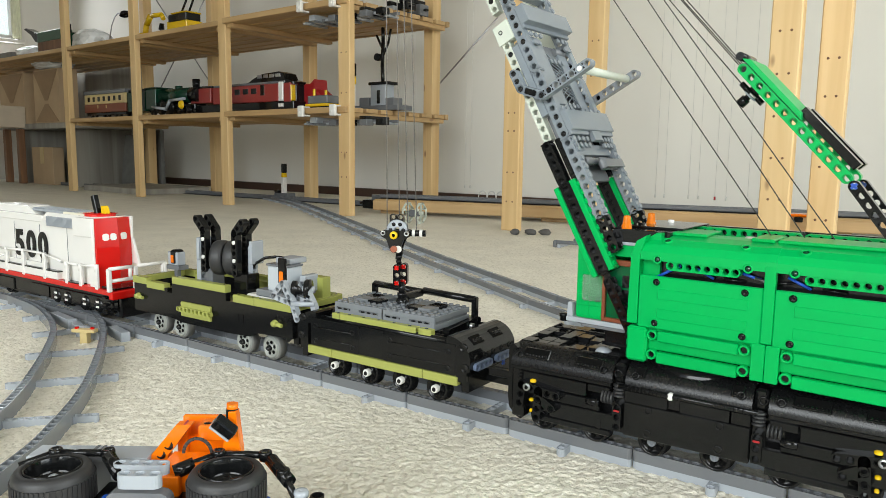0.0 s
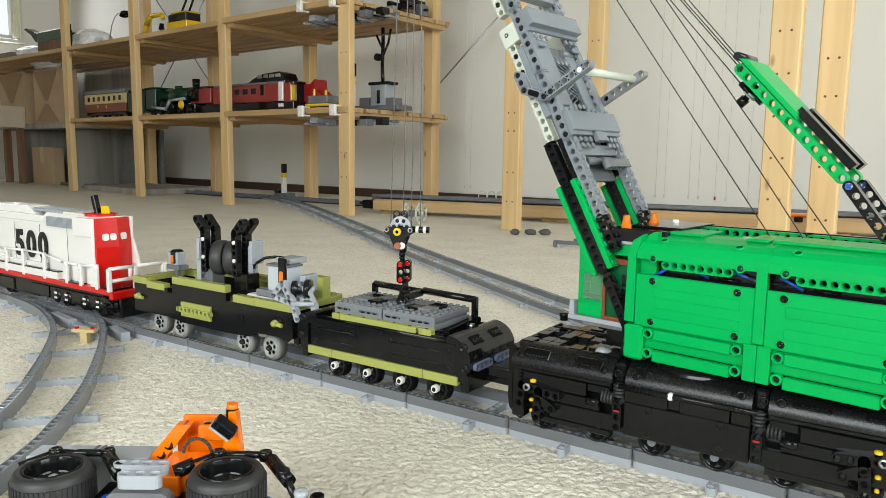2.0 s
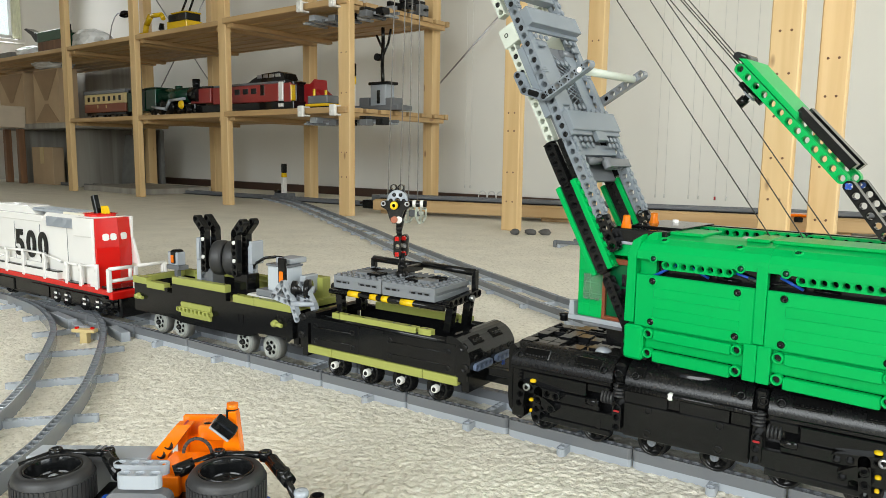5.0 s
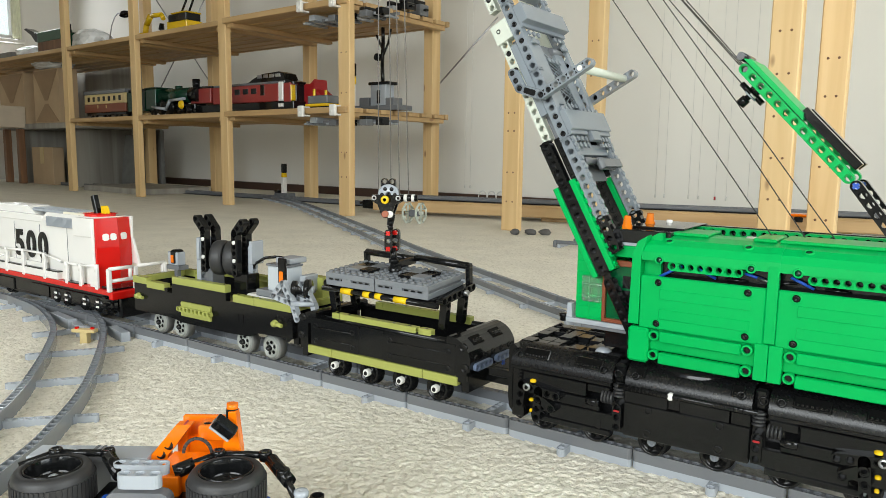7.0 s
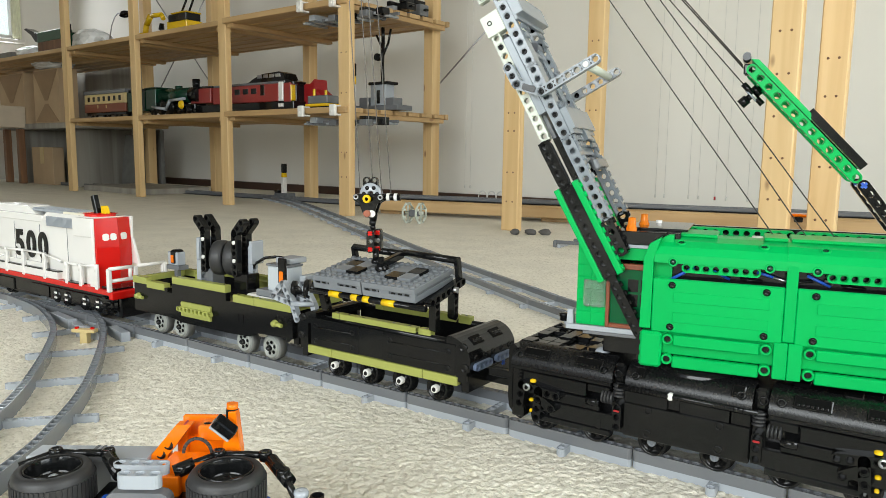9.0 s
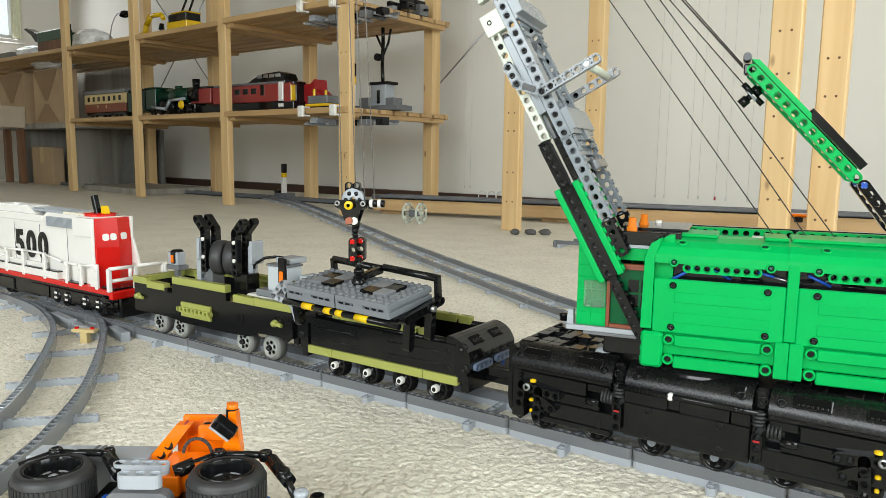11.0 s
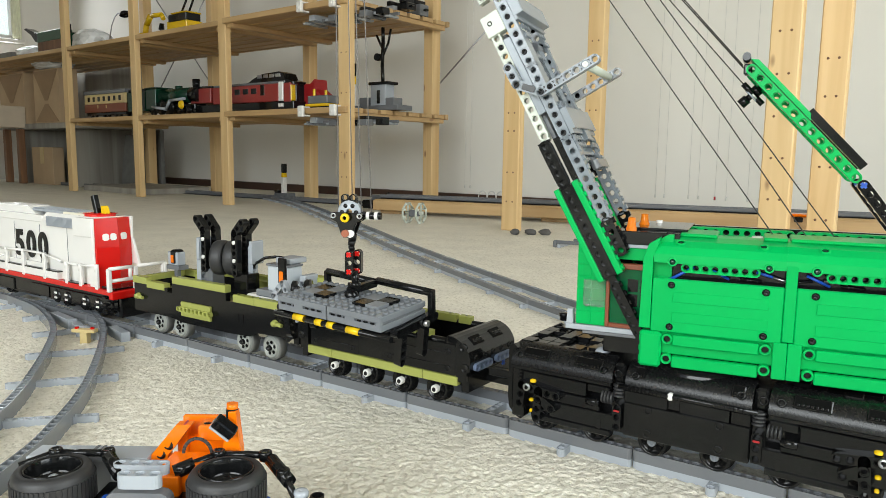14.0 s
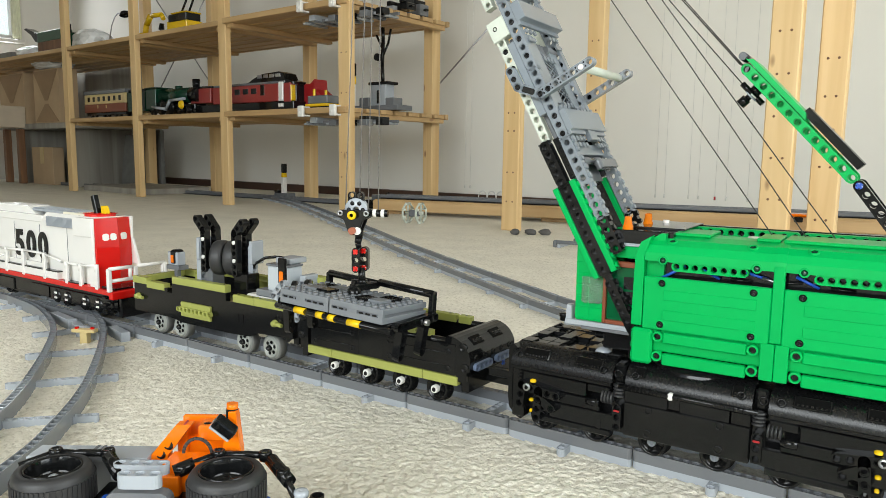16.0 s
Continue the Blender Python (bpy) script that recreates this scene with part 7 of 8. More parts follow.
def shelf_trains():
    Z = SHELF_MID
    # cream and brown coach
    b = [("body", -0.245, 0.245, -0.05, 0.05, 0.035, 0.085, BROWN, "dark brown lower side"), ("upper_side", -0.243, 0.243, -0.049, 0.049, 0.085, 0.142, TAN, "cream upper side"), ("roof", -0.25, 0.25, -0.052, 0.052, 0.142, 0.165, DGREY), ("frame", -0.24, 0.24, -0.045, 0.045, 0.018, 0.035, BLACK)]

    def ex(th):
        for i in range(7):
            x = -0.20 + i * 0.062
            block("coach_window", x, x + 0.024, -0.0515, -0.048, 0.10, 0.128, BLACK, th, bev=0.001)
        for i in range(2):
            block("mark", -0.08 + i * 0.1, -0.072 + i * 0.1, -0.052, -0.049, 0.06, 0.078, TAN, th, bev=0.001)
        far_wheels(th, (-0.17, -0.12, 0.12, 0.17), -0.04, 0.04, 0.018, 0.018)
    boxy("toy_coach", "cream and brown toy railway coach on the shelf", "toy train", b, (-2.165, 0.16, Z), 0, ex)
    # dark green steam engine
    def ex(th):
        bm = bmesh.new()
        tube(bm, (-0.09, 0, 0.108), (0.20, 0, 0.108), 0.040, 20)
        part("boiler", bm, DKGREEN, th)
        bm = bmesh.new()
        tube(bm, (0.20, 0, 0.108), (0.275, 0, 0.106), 0.042, 20)
        part("smokebox", bm, BLACK, th)
        bm = bmesh.new()
        tube(bm, (0.225, 0, 0.14), (0.225, 0, 0.188), 0.018, 14, 0.021)
        part("chimney", bm, BLACK, th)
        bm = bmesh.new()
        tube(bm, (0.06, 0, 0.14), (0.06, 0, 0.160), 0.02, 14)
        part("dome", bm, DKGREEN, th)
        rod("side_rod", [(-0.12, -0.056, 0.05), (0.02, -0.056, 0.035), (0.06, -0.056, 0.08), (0.2, -0.056, 0.085)], 0.008, GREY, th, "grey connecting rods")
        bm = bmesh.new()
        lathe(bm, (0.17, -0.056, 0.055), (0, -1, 0), [(0, 0.014), (0.016, 0.012), (0.024, 0.0)], 14)
        part("brass_cylinder", bm, YELLOW, th)
        far_wheels(th, (-0.12, -0.04, 0.04), -0.045, 0.045, 0.045, 0.042)
        far_wheels(th, (0.14, 0.22), -0.045, 0.045, 0.028, 0.026)
    b = [("tender", -0.40, -0.20, -0.05, 0.05, 0.03, 0.14, DKGREEN), ("coal", -0.39, -0.21, -0.045, 0.045, 0.14, 0.155, BLACK), ("cab", -0.19, -0.09, -0.052, 0.052, 0.04, 0.150, DKGREEN), ("cab_roof", -0.20, -0.08, -0.055, 0.055, 0.150, 0.158, DKGREEN), ("frame", -0.19, 0.26, -0.035, 0.035, 0.03, 0.06, BLACK)]
    boxy("toy_steam_engine", "dark green toy steam engine with a black smokebox", "toy train", b, (-1.52, 0.17, Z), 0, ex)
    # red railcar with dark rounded roof pod
    def ex(th):
        bm = bmesh.new()
        extrude(bm, [(0.01, 0.143), (0.07, 0.166), (0.13, 0.183), (0.25, 0.188), (0.285, 0.178), (0.30, 0.152), (0.355, 0.138), (0.355, 0.126)], (0, -0.04, 0), (1, 0, 0), (0, 0, 1), (0, 1, 0), 0.08, 0.003)
        part("roof_pod", bm, BLACK, th)
        for i, x in enumerate((-0.075, -0.01, 0.055)):
            block("side_window", x, x + 0.042, -0.0515, -0.048, 0.090, 0.116, BLACK, th, bev=0.001)
        block("door", 0.128, 0.158, -0.0515, -0.048, 0.080, 0.130, DARK, th, bev=0.001)
        for i in range(4):
            block("pod_pane", 0.095 + i * 0.045, 0.130 + i * 0.045, -0.042, -0.0405, 0.162, 0.178, STEEL, th, bev=0.001)
        far_wheels(th, (-0.40, -0.34, -0.1, -0.04, 0.15, 0.21), -0.04, 0.04, 0.02, 0.02)
    b = [("body", -0.26, 0.26, -0.05, 0.05, 0.050, 0.132, SIDING, "faded red side"), ("roof", -0.26, 0.30, -0.046, 0.046, 0.132, 0.144, DGREY), ("rear_car", -0.46, -0.28, -0.05, 0.05, 0.06, 0.135, SIDING), ("rear_roof", -0.46, -0.28, -0.046, 0.046, 0.135, 0.146, DARK), ("frame", -0.46, 0.36, -0.045, 0.045, 0.012, 0.05, BLACK), ("white_stripe", 0.262, 0.294, -0.052, -0.03, 0.05, 0.138, WHITE), ("buffer", 0.262, 0.294, -0.056, -0.03, 0.022, 0.040, WHITE), ("nose", 0.294, 0.345, -0.048, 0.048, 0.045, 0.132, SIDING), ("yellow_end", 0.345, 0.352, -0.05, -0.022, 0.050, 0.122, YELLOW), ("end_wall", 0.345, 0.351, -0.020, 0.046, 0.045, 0.126, BLACK)]
    boxy("toy_railcar", "faded red toy railcar with a black roof pod", "toy train", b, (-0.86, 0.20, Z), 0, ex)

    def ex(th):
        bm = bmesh.new()
        extrude(bm, [(-0.08, 0.02), (-0.08, 0.130), (0.03, 0.130), (0.058, 0.150), (0.063, 0.105), (0.11, 0.072), (0.22, 0.062), (0.22, 0.02)], (0, -0.04, 0), (1, 0, 0), (0, 0, 1), (0, 1, 0), 0.08, 0.002)
        part("hull", bm, DKRED, th)
    boxy("toy_red_wagon", "dark red toy hopper wagon with sloping ends", "toy train", [("base", -0.1, 0.12, -0.035, 0.035, -0.001, 0.02, BLACK)], (-0.50, 0.27, Z), 0, ex)
    boxy("toy_shunter", "small grey and yellow toy track vehicle on the shelf", "toy train",
         [("body", -0.05, 0.075, -0.035, 0.035, 0.022, 0.056, DGREY), ("stripe", -0.065, 0.078, -0.037, 0.037, 0.010, 0.022, YELLOW), ("post", -0.045, -0.033, -0.01, 0.0, 0.056, 0.088, YELLOW), ("post", 0.03, 0.042, -0.01, 0.0, 0.056, 0.080, YELLOW), ("underframe", -0.07, 0.07, -0.03, 0.03, 0.0, 0.012, BLACK)], (-0.25, 0.10, Z))

    def ex(th):
        rod("mast", [(0.03, 0, 0.11), (0.025, 0, 0.20), (0.03, 0, 0.30), (0.028, 0, 0.36)], 0.008, DARK, th, "thin black jointed mast")
        rod("arm", [(0.03, 0, 0.24), (0.06, 0, 0.29), (0.075, 0, 0.35)], 0.005, DARK, th)
        rod("arm", [(0.026, 0, 0.27), (-0.01, 0, 0.33)], 0.005, DARK, th)
        bm = bmesh.new()
        tube(bm, (0.0, -0.012, 0.235), (0.0, 0.012, 0.235), 0.016, 14)
        part("pulley", bm, DARK, th)
    boxy("toy_mast_machine", "grey brick machine with a thin black mast", "toy machine",
         [("base", -0.10, 0.16, -0.05, 0.05, 0.0, 0.022, DGREY), ("box", -0.02, 0.07, -0.03, 0.03, 0.02, 0.115, GREY), ("wing", -0.09, -0.03, -0.03, 0.03, 0.015, 0.06, DGREY), ("wing", 0.07, 0.12, -0.03, 0.03, 0.015, 0.055, DGREY), ("bar", -0.03, 0.09, -0.035, 0.035, 0.112, 0.125, BLACK), ("notch", 0.02, 0.04, -0.032, -0.02, 0.03, 0.09, BLACK)], (-0.12, 0.32, Z), 0, ex)
    boxy("toy_signal", "slim white toy signal post with a yellow and black top", "toy signal",
         [("stem", -0.009, 0.009, -0.009, 0.009, 0.0, 0.115, WHITE), ("yellow_band", -0.01, 0.01, -0.01, 0.01, 0.115, 0.15, YELLOW), ("black_top", -0.008, 0.012, -0.01, 0.01, 0.15, 0.205, BLACK), ("foot", -0.03, 0.03, -0.02, 0.02, 0.0, 0.02, DGREY)], (-0.195, 0.24, Z))


MIDGREEN = material("mid_green_plastic", (0.008, 0.06, 0.022), 0.3)


def upper_things():
    Z = SHELF_TOP
    def ex(th):
        bm = bmesh.new()
        extrude(bm, [(-0.44, 0.215), (-0.41, 0.220), (-0.28, 0.180), (-0.12, 0.155), (-0.12, 0.10), (-0.27, 0.115), (-0.33, 0.165)], (0, -0.03, 0), (1, 0, 0), (0, 0, 1), (0, 1, 0), 0.06, 0.003)
        part("tail_boom", bm, DARK, th)
        bm = bmesh.new()
        tube(bm, (0.22, -0.02, 0.10), (0.22, -0.02, 0.19), 0.012, 10)
        part("stack", bm, DARK, th)
    boxy("toy_green_engine", "dark green toy engine with a black tail boom", "toy model",
         [("body", -0.12, 0.22, -0.08, 0.0, 0.090, 0.155, MIDGREEN, "dark green body"), ("belt", -0.11, 0.23, -0.082, 0.0, 0.03, 0.09, OAK, "brownish base"), ("nose", 0.23, 0.29, -0.07, -0.01, 0.02, 0.13, DKGREEN), ("board", -0.12, 0.30, -0.10, 0.03, 0.0, 0.012, PINE_X), ("wheel_case", -0.09, 0.21, -0.06, 0.0, 0.012, 0.03, BLACK), ("engine", -0.19, -0.12, -0.05, 0.05, 0.012, 0.12, DARK)], (-2.97, 0.22, Z), 0, ex)
    # crumpled clear bag
    rnd = random.Random(5)

    def bag(name, at, w, d, h, label):
        bm = bmesh.new()
        bmesh.ops.create_icosphere(bm, subdivisions=3, radius=1.0)
        for v in bm.verts:
            n = noise.noise(v.co * 2.3 + Vector((at[0] * 9, 0, 0))) * 0.28 + noise.noise(v.co * 6.0) * 0.12
            v.co *= 1 + n
            v.co = Vector((v.co.x * w, v.co.y * d, max(v.co.z * h + h * 0.75, 0.0)))
        ob = part(name, bm, PLASTIC_FILM)
        tagged(ob, label, "plastic bag")
        ob.matrix_world = ROOM @ pose(*at)
    bag("plastic_bag", (-2.57, 0.25, Z), 0.19, 0.10, 0.085, "crumpled clear plastic bag lying on the shelf")
    bag("plastic_bag", (-3.25, 0.20, Z), 0.14, 0.12, 0.05, "crumpled clear plastic bag lying on the shelf")
    bag("plastic_bag", (-3.25, 0.30, 0.815), 0.17, 0.12, 0.04, "clear plastic bag on top of a box")
    lp = thing("desk_lamp", label="small black lamp on a thin bent stalk", category="lamp")
    pts = [(-0.10, 0, 0.012), (-0.095, 0, 0.06), (-0.065, 0, 0.13), (-0.03, 0, 0.17), (0.01, 0, 0.19), (0.08, 0, 0.188)]
    rod("stalk", pts, 0.0032, STEEL, lp, "thin steel stalk")
    bm = bmesh.new()
    lathe(bm, (0.09, 0, 0.195), (0.3, 0, -1), [(0.0, 0.0), (0.026, 0.008), (0.034, 0.026), (0.030, 0.028)], 16)
    part("shade", bm, BLACK, lp)
    bm = bmesh.new()
    lathe(bm, (-0.10, 0, 0), (0, 0, 1), [(0.05, 0), (0.05, 0.01), (0.02, 0.016), (0, 0.016)], 16)
    part("base", bm, BLACK, lp)
    lp.matrix_world = ROOM @ pose(-2.14, 0.20, Z + 0.0)

    def ex(th):
        rod("lower_arm", [(-0.12, 0, 0.04), (-0.10, 0, 0.10), (-0.05, 0, 0.145)], 0.016, YELLOW, th, "yellow robot arm")
        rod("upper_arm", [(-0.05, 0, 0.145), (0.06, 0, 0.140), (0.08, 0, 0.115)], 0.013, YELLOW, th, "yellow robot arm")
        rod("wrist", [(0.045, 0, 0.06), (0.06, 0, 0.09), (0.065, 0, 0.03)], 0.012, BLACK, th)
    boxy("toy_robot", "yellow and black toy robot arm", "toy model", [("base", -0.14, -0.08, -0.04, 0.04, 0.0, 0.05, YELLOW), ("motor", -0.08, 0.07, -0.03, 0.03, 0.0, 0.03, BLACK)], (-1.75, 0.22, Z), 0, ex)

    def ex(th):
        rod("pantograph", [(-0.02, 0, 0.13), (0.03, 0, 0.19), (-0.01, 0, 0.235), (0.08, 0, 0.24)], 0.006, BLACK, th, "black folding pantograph")
        rod("pantograph", [(0.0, 0.03, 0.13), (0.045, 0.03, 0.19), (0.0, 0.03, 0.235)], 0.006, BLACK, th)
    boxy("toy_tram", "yellow and black toy tram with a pantograph", "toy train", [("body", -0.08, 0.10, -0.05, 0.05, 0.035, 0.075, YELLOW), ("cab", -0.08, 0.09, -0.045, 0.045, 0.075, 0.115, DARK), ("roof", -0.05, 0.095, -0.05, 0.05, 0.115, 0.122, YELLOW), ("fender", -0.12, -0.08, -0.03, 0.03, 0.0, 0.085, YELLOW), ("underframe", -0.08, 0.10, -0.04, 0.04, 0.0, 0.035, BLACK)], (-1.47, 0.22, Z), 0, ex)
    # white clips that hold a track on the shelf edges, and the track across the shelf end
    for z in (SHELF_MID, SHELF_TOP):
        for a in (-0.250, -0.055):
            c = thing("shelf_clip", label="white printed plastic clamp on the shelf edge", category="clamp", group="shelf clamps")
            block("jaw", -0.013, 0.013, -0.014, 0.03, 0.0, 0.006, WHITE, c, bev=0.002)
            block("jaw", -0.013, 0.013, -0.014, 0.03, -0.036, -0.029, WHITE, c, bev=0.002)
            block("back", -0.016, 0.016, -0.020, -0.004, -0.038, 0.008, WHITE, c, bev=0.003)
            block("screw", -0.005, 0.005, -0.025, -0.018, -0.026, -0.016, WHITE, c, bev=0.001)
            c.matrix_world = ROOM @ pose(a, -0.002 if a > -0.5 else 0.02, z)
        tr = thing("shelf_track", label="dark grey toy track pieces fixed across the shelf end", category="track")
        for b in (0.10, 0.16):
            block("rail", -0.35, 0.14, b, b + 0.012, z - 0.062, z - 0.050, DGREY, tr, bev=0.001)
        for i in range(7):
            block("tie", -0.33 + i * 0.07, -0.31 + i * 0.07, 0.07, 0.20, z - 0.068, z - 0.060, DGREY if i % 2 else GREY, tr, bev=0.001)
        block("bracket", 0.02, 0.06, 0.06, 0.2, z - 0.06, z - 0.036, DARK, tr, bev=0.002)
        block("bracket", -0.28, -0.24, 0.06, 0.2, z - 0.06, z - 0.036, GREY, tr, bev=0.002)
        for i in range(4):
            block("joint", -0.15 + i * 0.09, -0.11 + i * 0.09, 0.05, 0.09, z - 0.075, z - 0.050, DARK if i % 2 else DGREY, tr, bev=0.002)
        room(tr)
        for a, b, w, h, m in ((-0.05, 0.5, 0.09, 0.05, DGREY), (0.01, 0.36, 0.06, 0.03, DARK), (-0.12, 0.42, 0.05, 0.04, GREY)):
            if z == SHELF_TOP:
                boxy("toy_machine_part", "grey and black brick-built machine part on the shelf", "toy machine", [("body", -w / 2, w / 2, -0.03, 0.03, 0, h, m), ("lug", -w / 4, w / 4, -0.035, 0.035, h, h + 0.02, DARK), ("bar", -w * 0.7, w * 0.7, -0.01, 0.01, h * 0.4, h * 0.6, DARK)], (a, b, z))


def left_corner():
    def carton(a, b, w, d, h, z, turn, label):
        def ex(th):
            # crossed end flaps on the face
            bm = bmesh.new()
            extrude(bm, [(-w / 2 + 0.01, h - 0.01), (w / 2 - 0.01, h - 0.01), (0.02, h * 0.42), (-0.02, h * 0.42)], (0, -d / 2 - 0.004, 0), (1, 0, 0), (0, 0, 1), (0, 1, 0), 0.004)
            part("flap", bm, CARDD, th)
            bm = bmesh.new()
            extrude(bm, [(-w / 2 + 0.02, 0.01), (w / 2 - 0.02, 0.01), (0.02, h * 0.36), (-0.02, h * 0.36)], (0, -d / 2 - 0.004, 0), (1, 0, 0), (0, 0, 1), (0, 1, 0), 0.004)
            part("flap", bm, CARDD, th)
        boxy("cardboard_box", label, "box", [("carton", -w / 2, w / 2, -d / 2, d / 2, 0, h, CARD)], (a, b, z), turn, ex)
    boxy("low_cabinet", "grey board cabinet carrying cardboard boxes", "cabinet",
         [("top", -4.25, -2.62, 0.25, 0.75, 0.40, 0.44, GREYPLY), ("side", -3.80, -3.76, 0.27, 0.73, 0, 0.40, GREYPLY), ("side", -3.0, -2.96, 0.27, 0.73, 0, 0.40, GREYPLY), ("back", -4.25, -2.6, 0.72, 0.75, 0, 0.40, FELT)])
    carton(-3.88, 0.33, 0.44, 0.13, 0.375, 0.44, 0, "brown cardboard box with folded end flaps")
    carton(-3.29, 0.33, 0.40, 0.13, 0.375, 0.44, 0, "brown cardboard box with folded end flaps")
    boxy("cardboard_box", "plain brown cardboard box on the floor", "box", [("carton", -0.17, 0.17, -0.12, -0.04, 0, 0.27, CARD), ("tape", -0.03, 0.03, -0.123, -0.119, 0.15, 0.27, TAN)], (-3.45, 0.40, 0))
    for i, (a, w, h, m, lab) in enumerate(((-2.72, 0.22, 0.36, FELT, "dark slate coloured board leaning on the wall"),)):
        ob = block("board", -w / 2, w / 2, -0.01, 0.01, 0, h, m, None, "", 0.002)
        tagged(ob, lab, "board", "leaning boards")
        ob.matrix_world = ROOM @ pose(a, 0.55, 0.004, -7)
    ob = block("tall_board", -3.62, -2.80, 0.70, 0.725, 0.0, 0.86, GREYPLY, None, "", 0.002)
    tagged(ob, "tall weathered grey panel standing behind the shelving", "board")
    room(ob)
    ob = block("tall_board", -4.52, -3.64, 0.76, 0.785, 0.0, 0.86, GREYPLY, None, "", 0.002)
    tagged(ob, "tall weathered grey panel standing behind the cardboard boxes", "board")
    room(ob)
    ob = block("floor_board", -0.62, 0.1, -0.22, 0.22, 0.0, 0.035, GREYPLY, None, "", 0.002)
    tagged(ob, "pale low board lying under the shelf", "board")
    ob.matrix_world = ROOM @ pose(-1.9, 0.35, 0)
    ch = boxy("upholstered_stool", "beige upholstered stool with dark wooden legs", "stool",
              [("seat", -0.32, 0.0, -0.2, 0.2, 0.41, 0.565, FABRIC, "beige cushion"), ("leg", -0.05, -0.005, -0.19, -0.145, 0, 0.40, OAK), ("leg", -0.05, -0.005, 0.145, 0.19, 0, 0.40, OAK), ("leg", -0.29, -0.245, -0.19, -0.145, 0, 0.40, OAK), ("leg", -0.29, -0.245, 0.145, 0.19, 0, 0.40, OAK), ("rail", -0.245, -0.05, -0.18, -0.155, 0.30, 0.37, OAK)], (-3.64, 0.06, 0))
    # pale curtain by the window
    bm = bmesh.new()
    for i in range(6):
        tube(bm, (LEFT_A + 0.03, 0.555 + i * 0.012, 1.17), (LEFT_A + 0.03, 0.555 + i * 0.012, 2.2), 0.008, 8)
    cu = part("curtain", bm, material("pale_green_curtain", (0.74, 0.76, 0.58), 0.9, var=0.05), None, smooth=True)
    tagged(cu, "pale green curtain hanging beside the window", "curtain")
    room(cu)
    boxy("window_ledge_box", "dark grey tray on the upper shelf", "tray", [("tray", -0.20, 0.20, -0.1, 0.1, 0, 0.07, FELT)], (-3.75, 0.25, SHELF_TOP))


def wall_side():
    # raised track on a plank along the wall
    pk = boxy("track_plank", "pine plank on blocks carrying a toy track", "plank",
              [("plank", 0, 3.4, 0, 0.16, 0.042, 0.062, PINE_X), ("front_edge", 0, 3.4, -0.012, 0.004, 0.016, 0.058, PINE_X), ("foot", 0.02, 0.12, 0.02, 0.14, 0, 0.042, PINE_Y), ("foot", 0.74, 0.86, 0.02, 0.14, 0, 0.042, PINE_Y), ("foot", 1.7, 1.82, 0.02, 0.14, 0, 0.042, PINE_Y), ("foot", 2.6, 2.72, 0.02, 0.14, 0, 0.042, PINE_Y)], (-0.03, 0.20, 0), 15)
    tr = boxy("plank_track", "dark grey toy track laid on the plank", "track", [("rail", 0, 3.4, 0.05, 0.062, 0.066, 0.080, DGREY), ("rail", 0, 3.4, 0.115, 0.127, 0.066, 0.080, DGREY), ("bed", 0, 3.4, 0.04, 0.137, 0.062, 0.066, DARK)], (-0.03, 0.20, 0), 15)
    # floor track running along the back of the shelves
    boxy("back_track", "dark grey toy track curving along the back wall", "track", [("rail", -2.9, 0.2, -0.03, -0.018, 0.002, 0.02, DGREY), ("rail", -2.9, 0.2, 0.03, 0.042, 0.002, 0.02, DGREY), ("bed", -2.9, 0.2, -0.045, 0.055, 0.0, 0.003, DARK)], (-0.5, 0.50, 0), 3)
    boxy("track_signal", "thin white toy signal post with a yellow and black tip", "toy signal",
         [("stem", -0.012, 0.012, -0.012, 0.012, 0.02, 0.12, WHITE), ("band", -0.011, 0.014, -0.012, 0.012, 0.12, 0.145, YELLOW), ("tip", -0.011, 0.014, -0.012, 0.012, 0.145, 0.195, BLACK), ("box", -0.05, 0.06, -0.03, 0.03, 0.0, 0.035, DGREY), ("box", -0.05, -0.02, -0.03, 0.0, 0.035, 0.05, DARK)], (-1.02, 0.52, 0))

    def ex(th):
        rod("lever", [(-0.11, 0, 0.02), (-0.05, 0, 0.035), (0.0, 0, 0.02)], 0.006, DARK, th)
        rod("lever", [(0.03, 0, 0.05), (0.075, 0, 0.075)], 0.006, DARK, th)
    boxy("switch_machine", "black toy track switch with levers on the floor", "track switch", [("base", -0.06, 0.09, -0.04, 0.04, 0.0, 0.04, DARK), ("block", -0.01, 0.05, -0.03, 0.03, 0.04, 0.066, DGREY), ("block", 0.06, 0.10, -0.02, 0.02, 0.0, 0.058, DGREY)], (-0.22, 0.42, 0), 0, ex)

    def ex(th):
        # two eight-sided toothed hoops joined by a hub and bars
        for x in (-0.026, 0.026):
            bm = bmesh.new()
            for i in range(8):
                a, b = 2 * math.pi * (i + 0.5) / 8, 2 * math.pi * (i + 1.5) / 8
                tube(bm, (x + 0.008 * math.cos(a), 0.037 * math.cos(a), 0.0385 + 0.037 * math.sin(a)), (x + 0.008 * math.cos(b), 0.037 * math.cos(b), 0.0385 + 0.037 * math.sin(b)), 0.0045, 6)
                box(bm, x - 0.005, x + 0.005, 0.037 * math.cos(a) - 0.005, 0.037 * math.cos(a) + 0.005, 0.0385 + 0.037 * math.sin(a) - 0.005, 0.0385 + 0.037 * math.sin(a) + 0.0045, 0.001)
            part("ring", bm, OFFWHITE, th, "whitish toothed ring")
            rod("bar", [(x, 0, 0.004), (x, 0, 0.072)], 0.004, OFFWHITE, th)
        rod("hub", [(-0.036, 0, 0.0385), (0.036, 0, 0.0385)], 0.007, OFFWHITE, th)
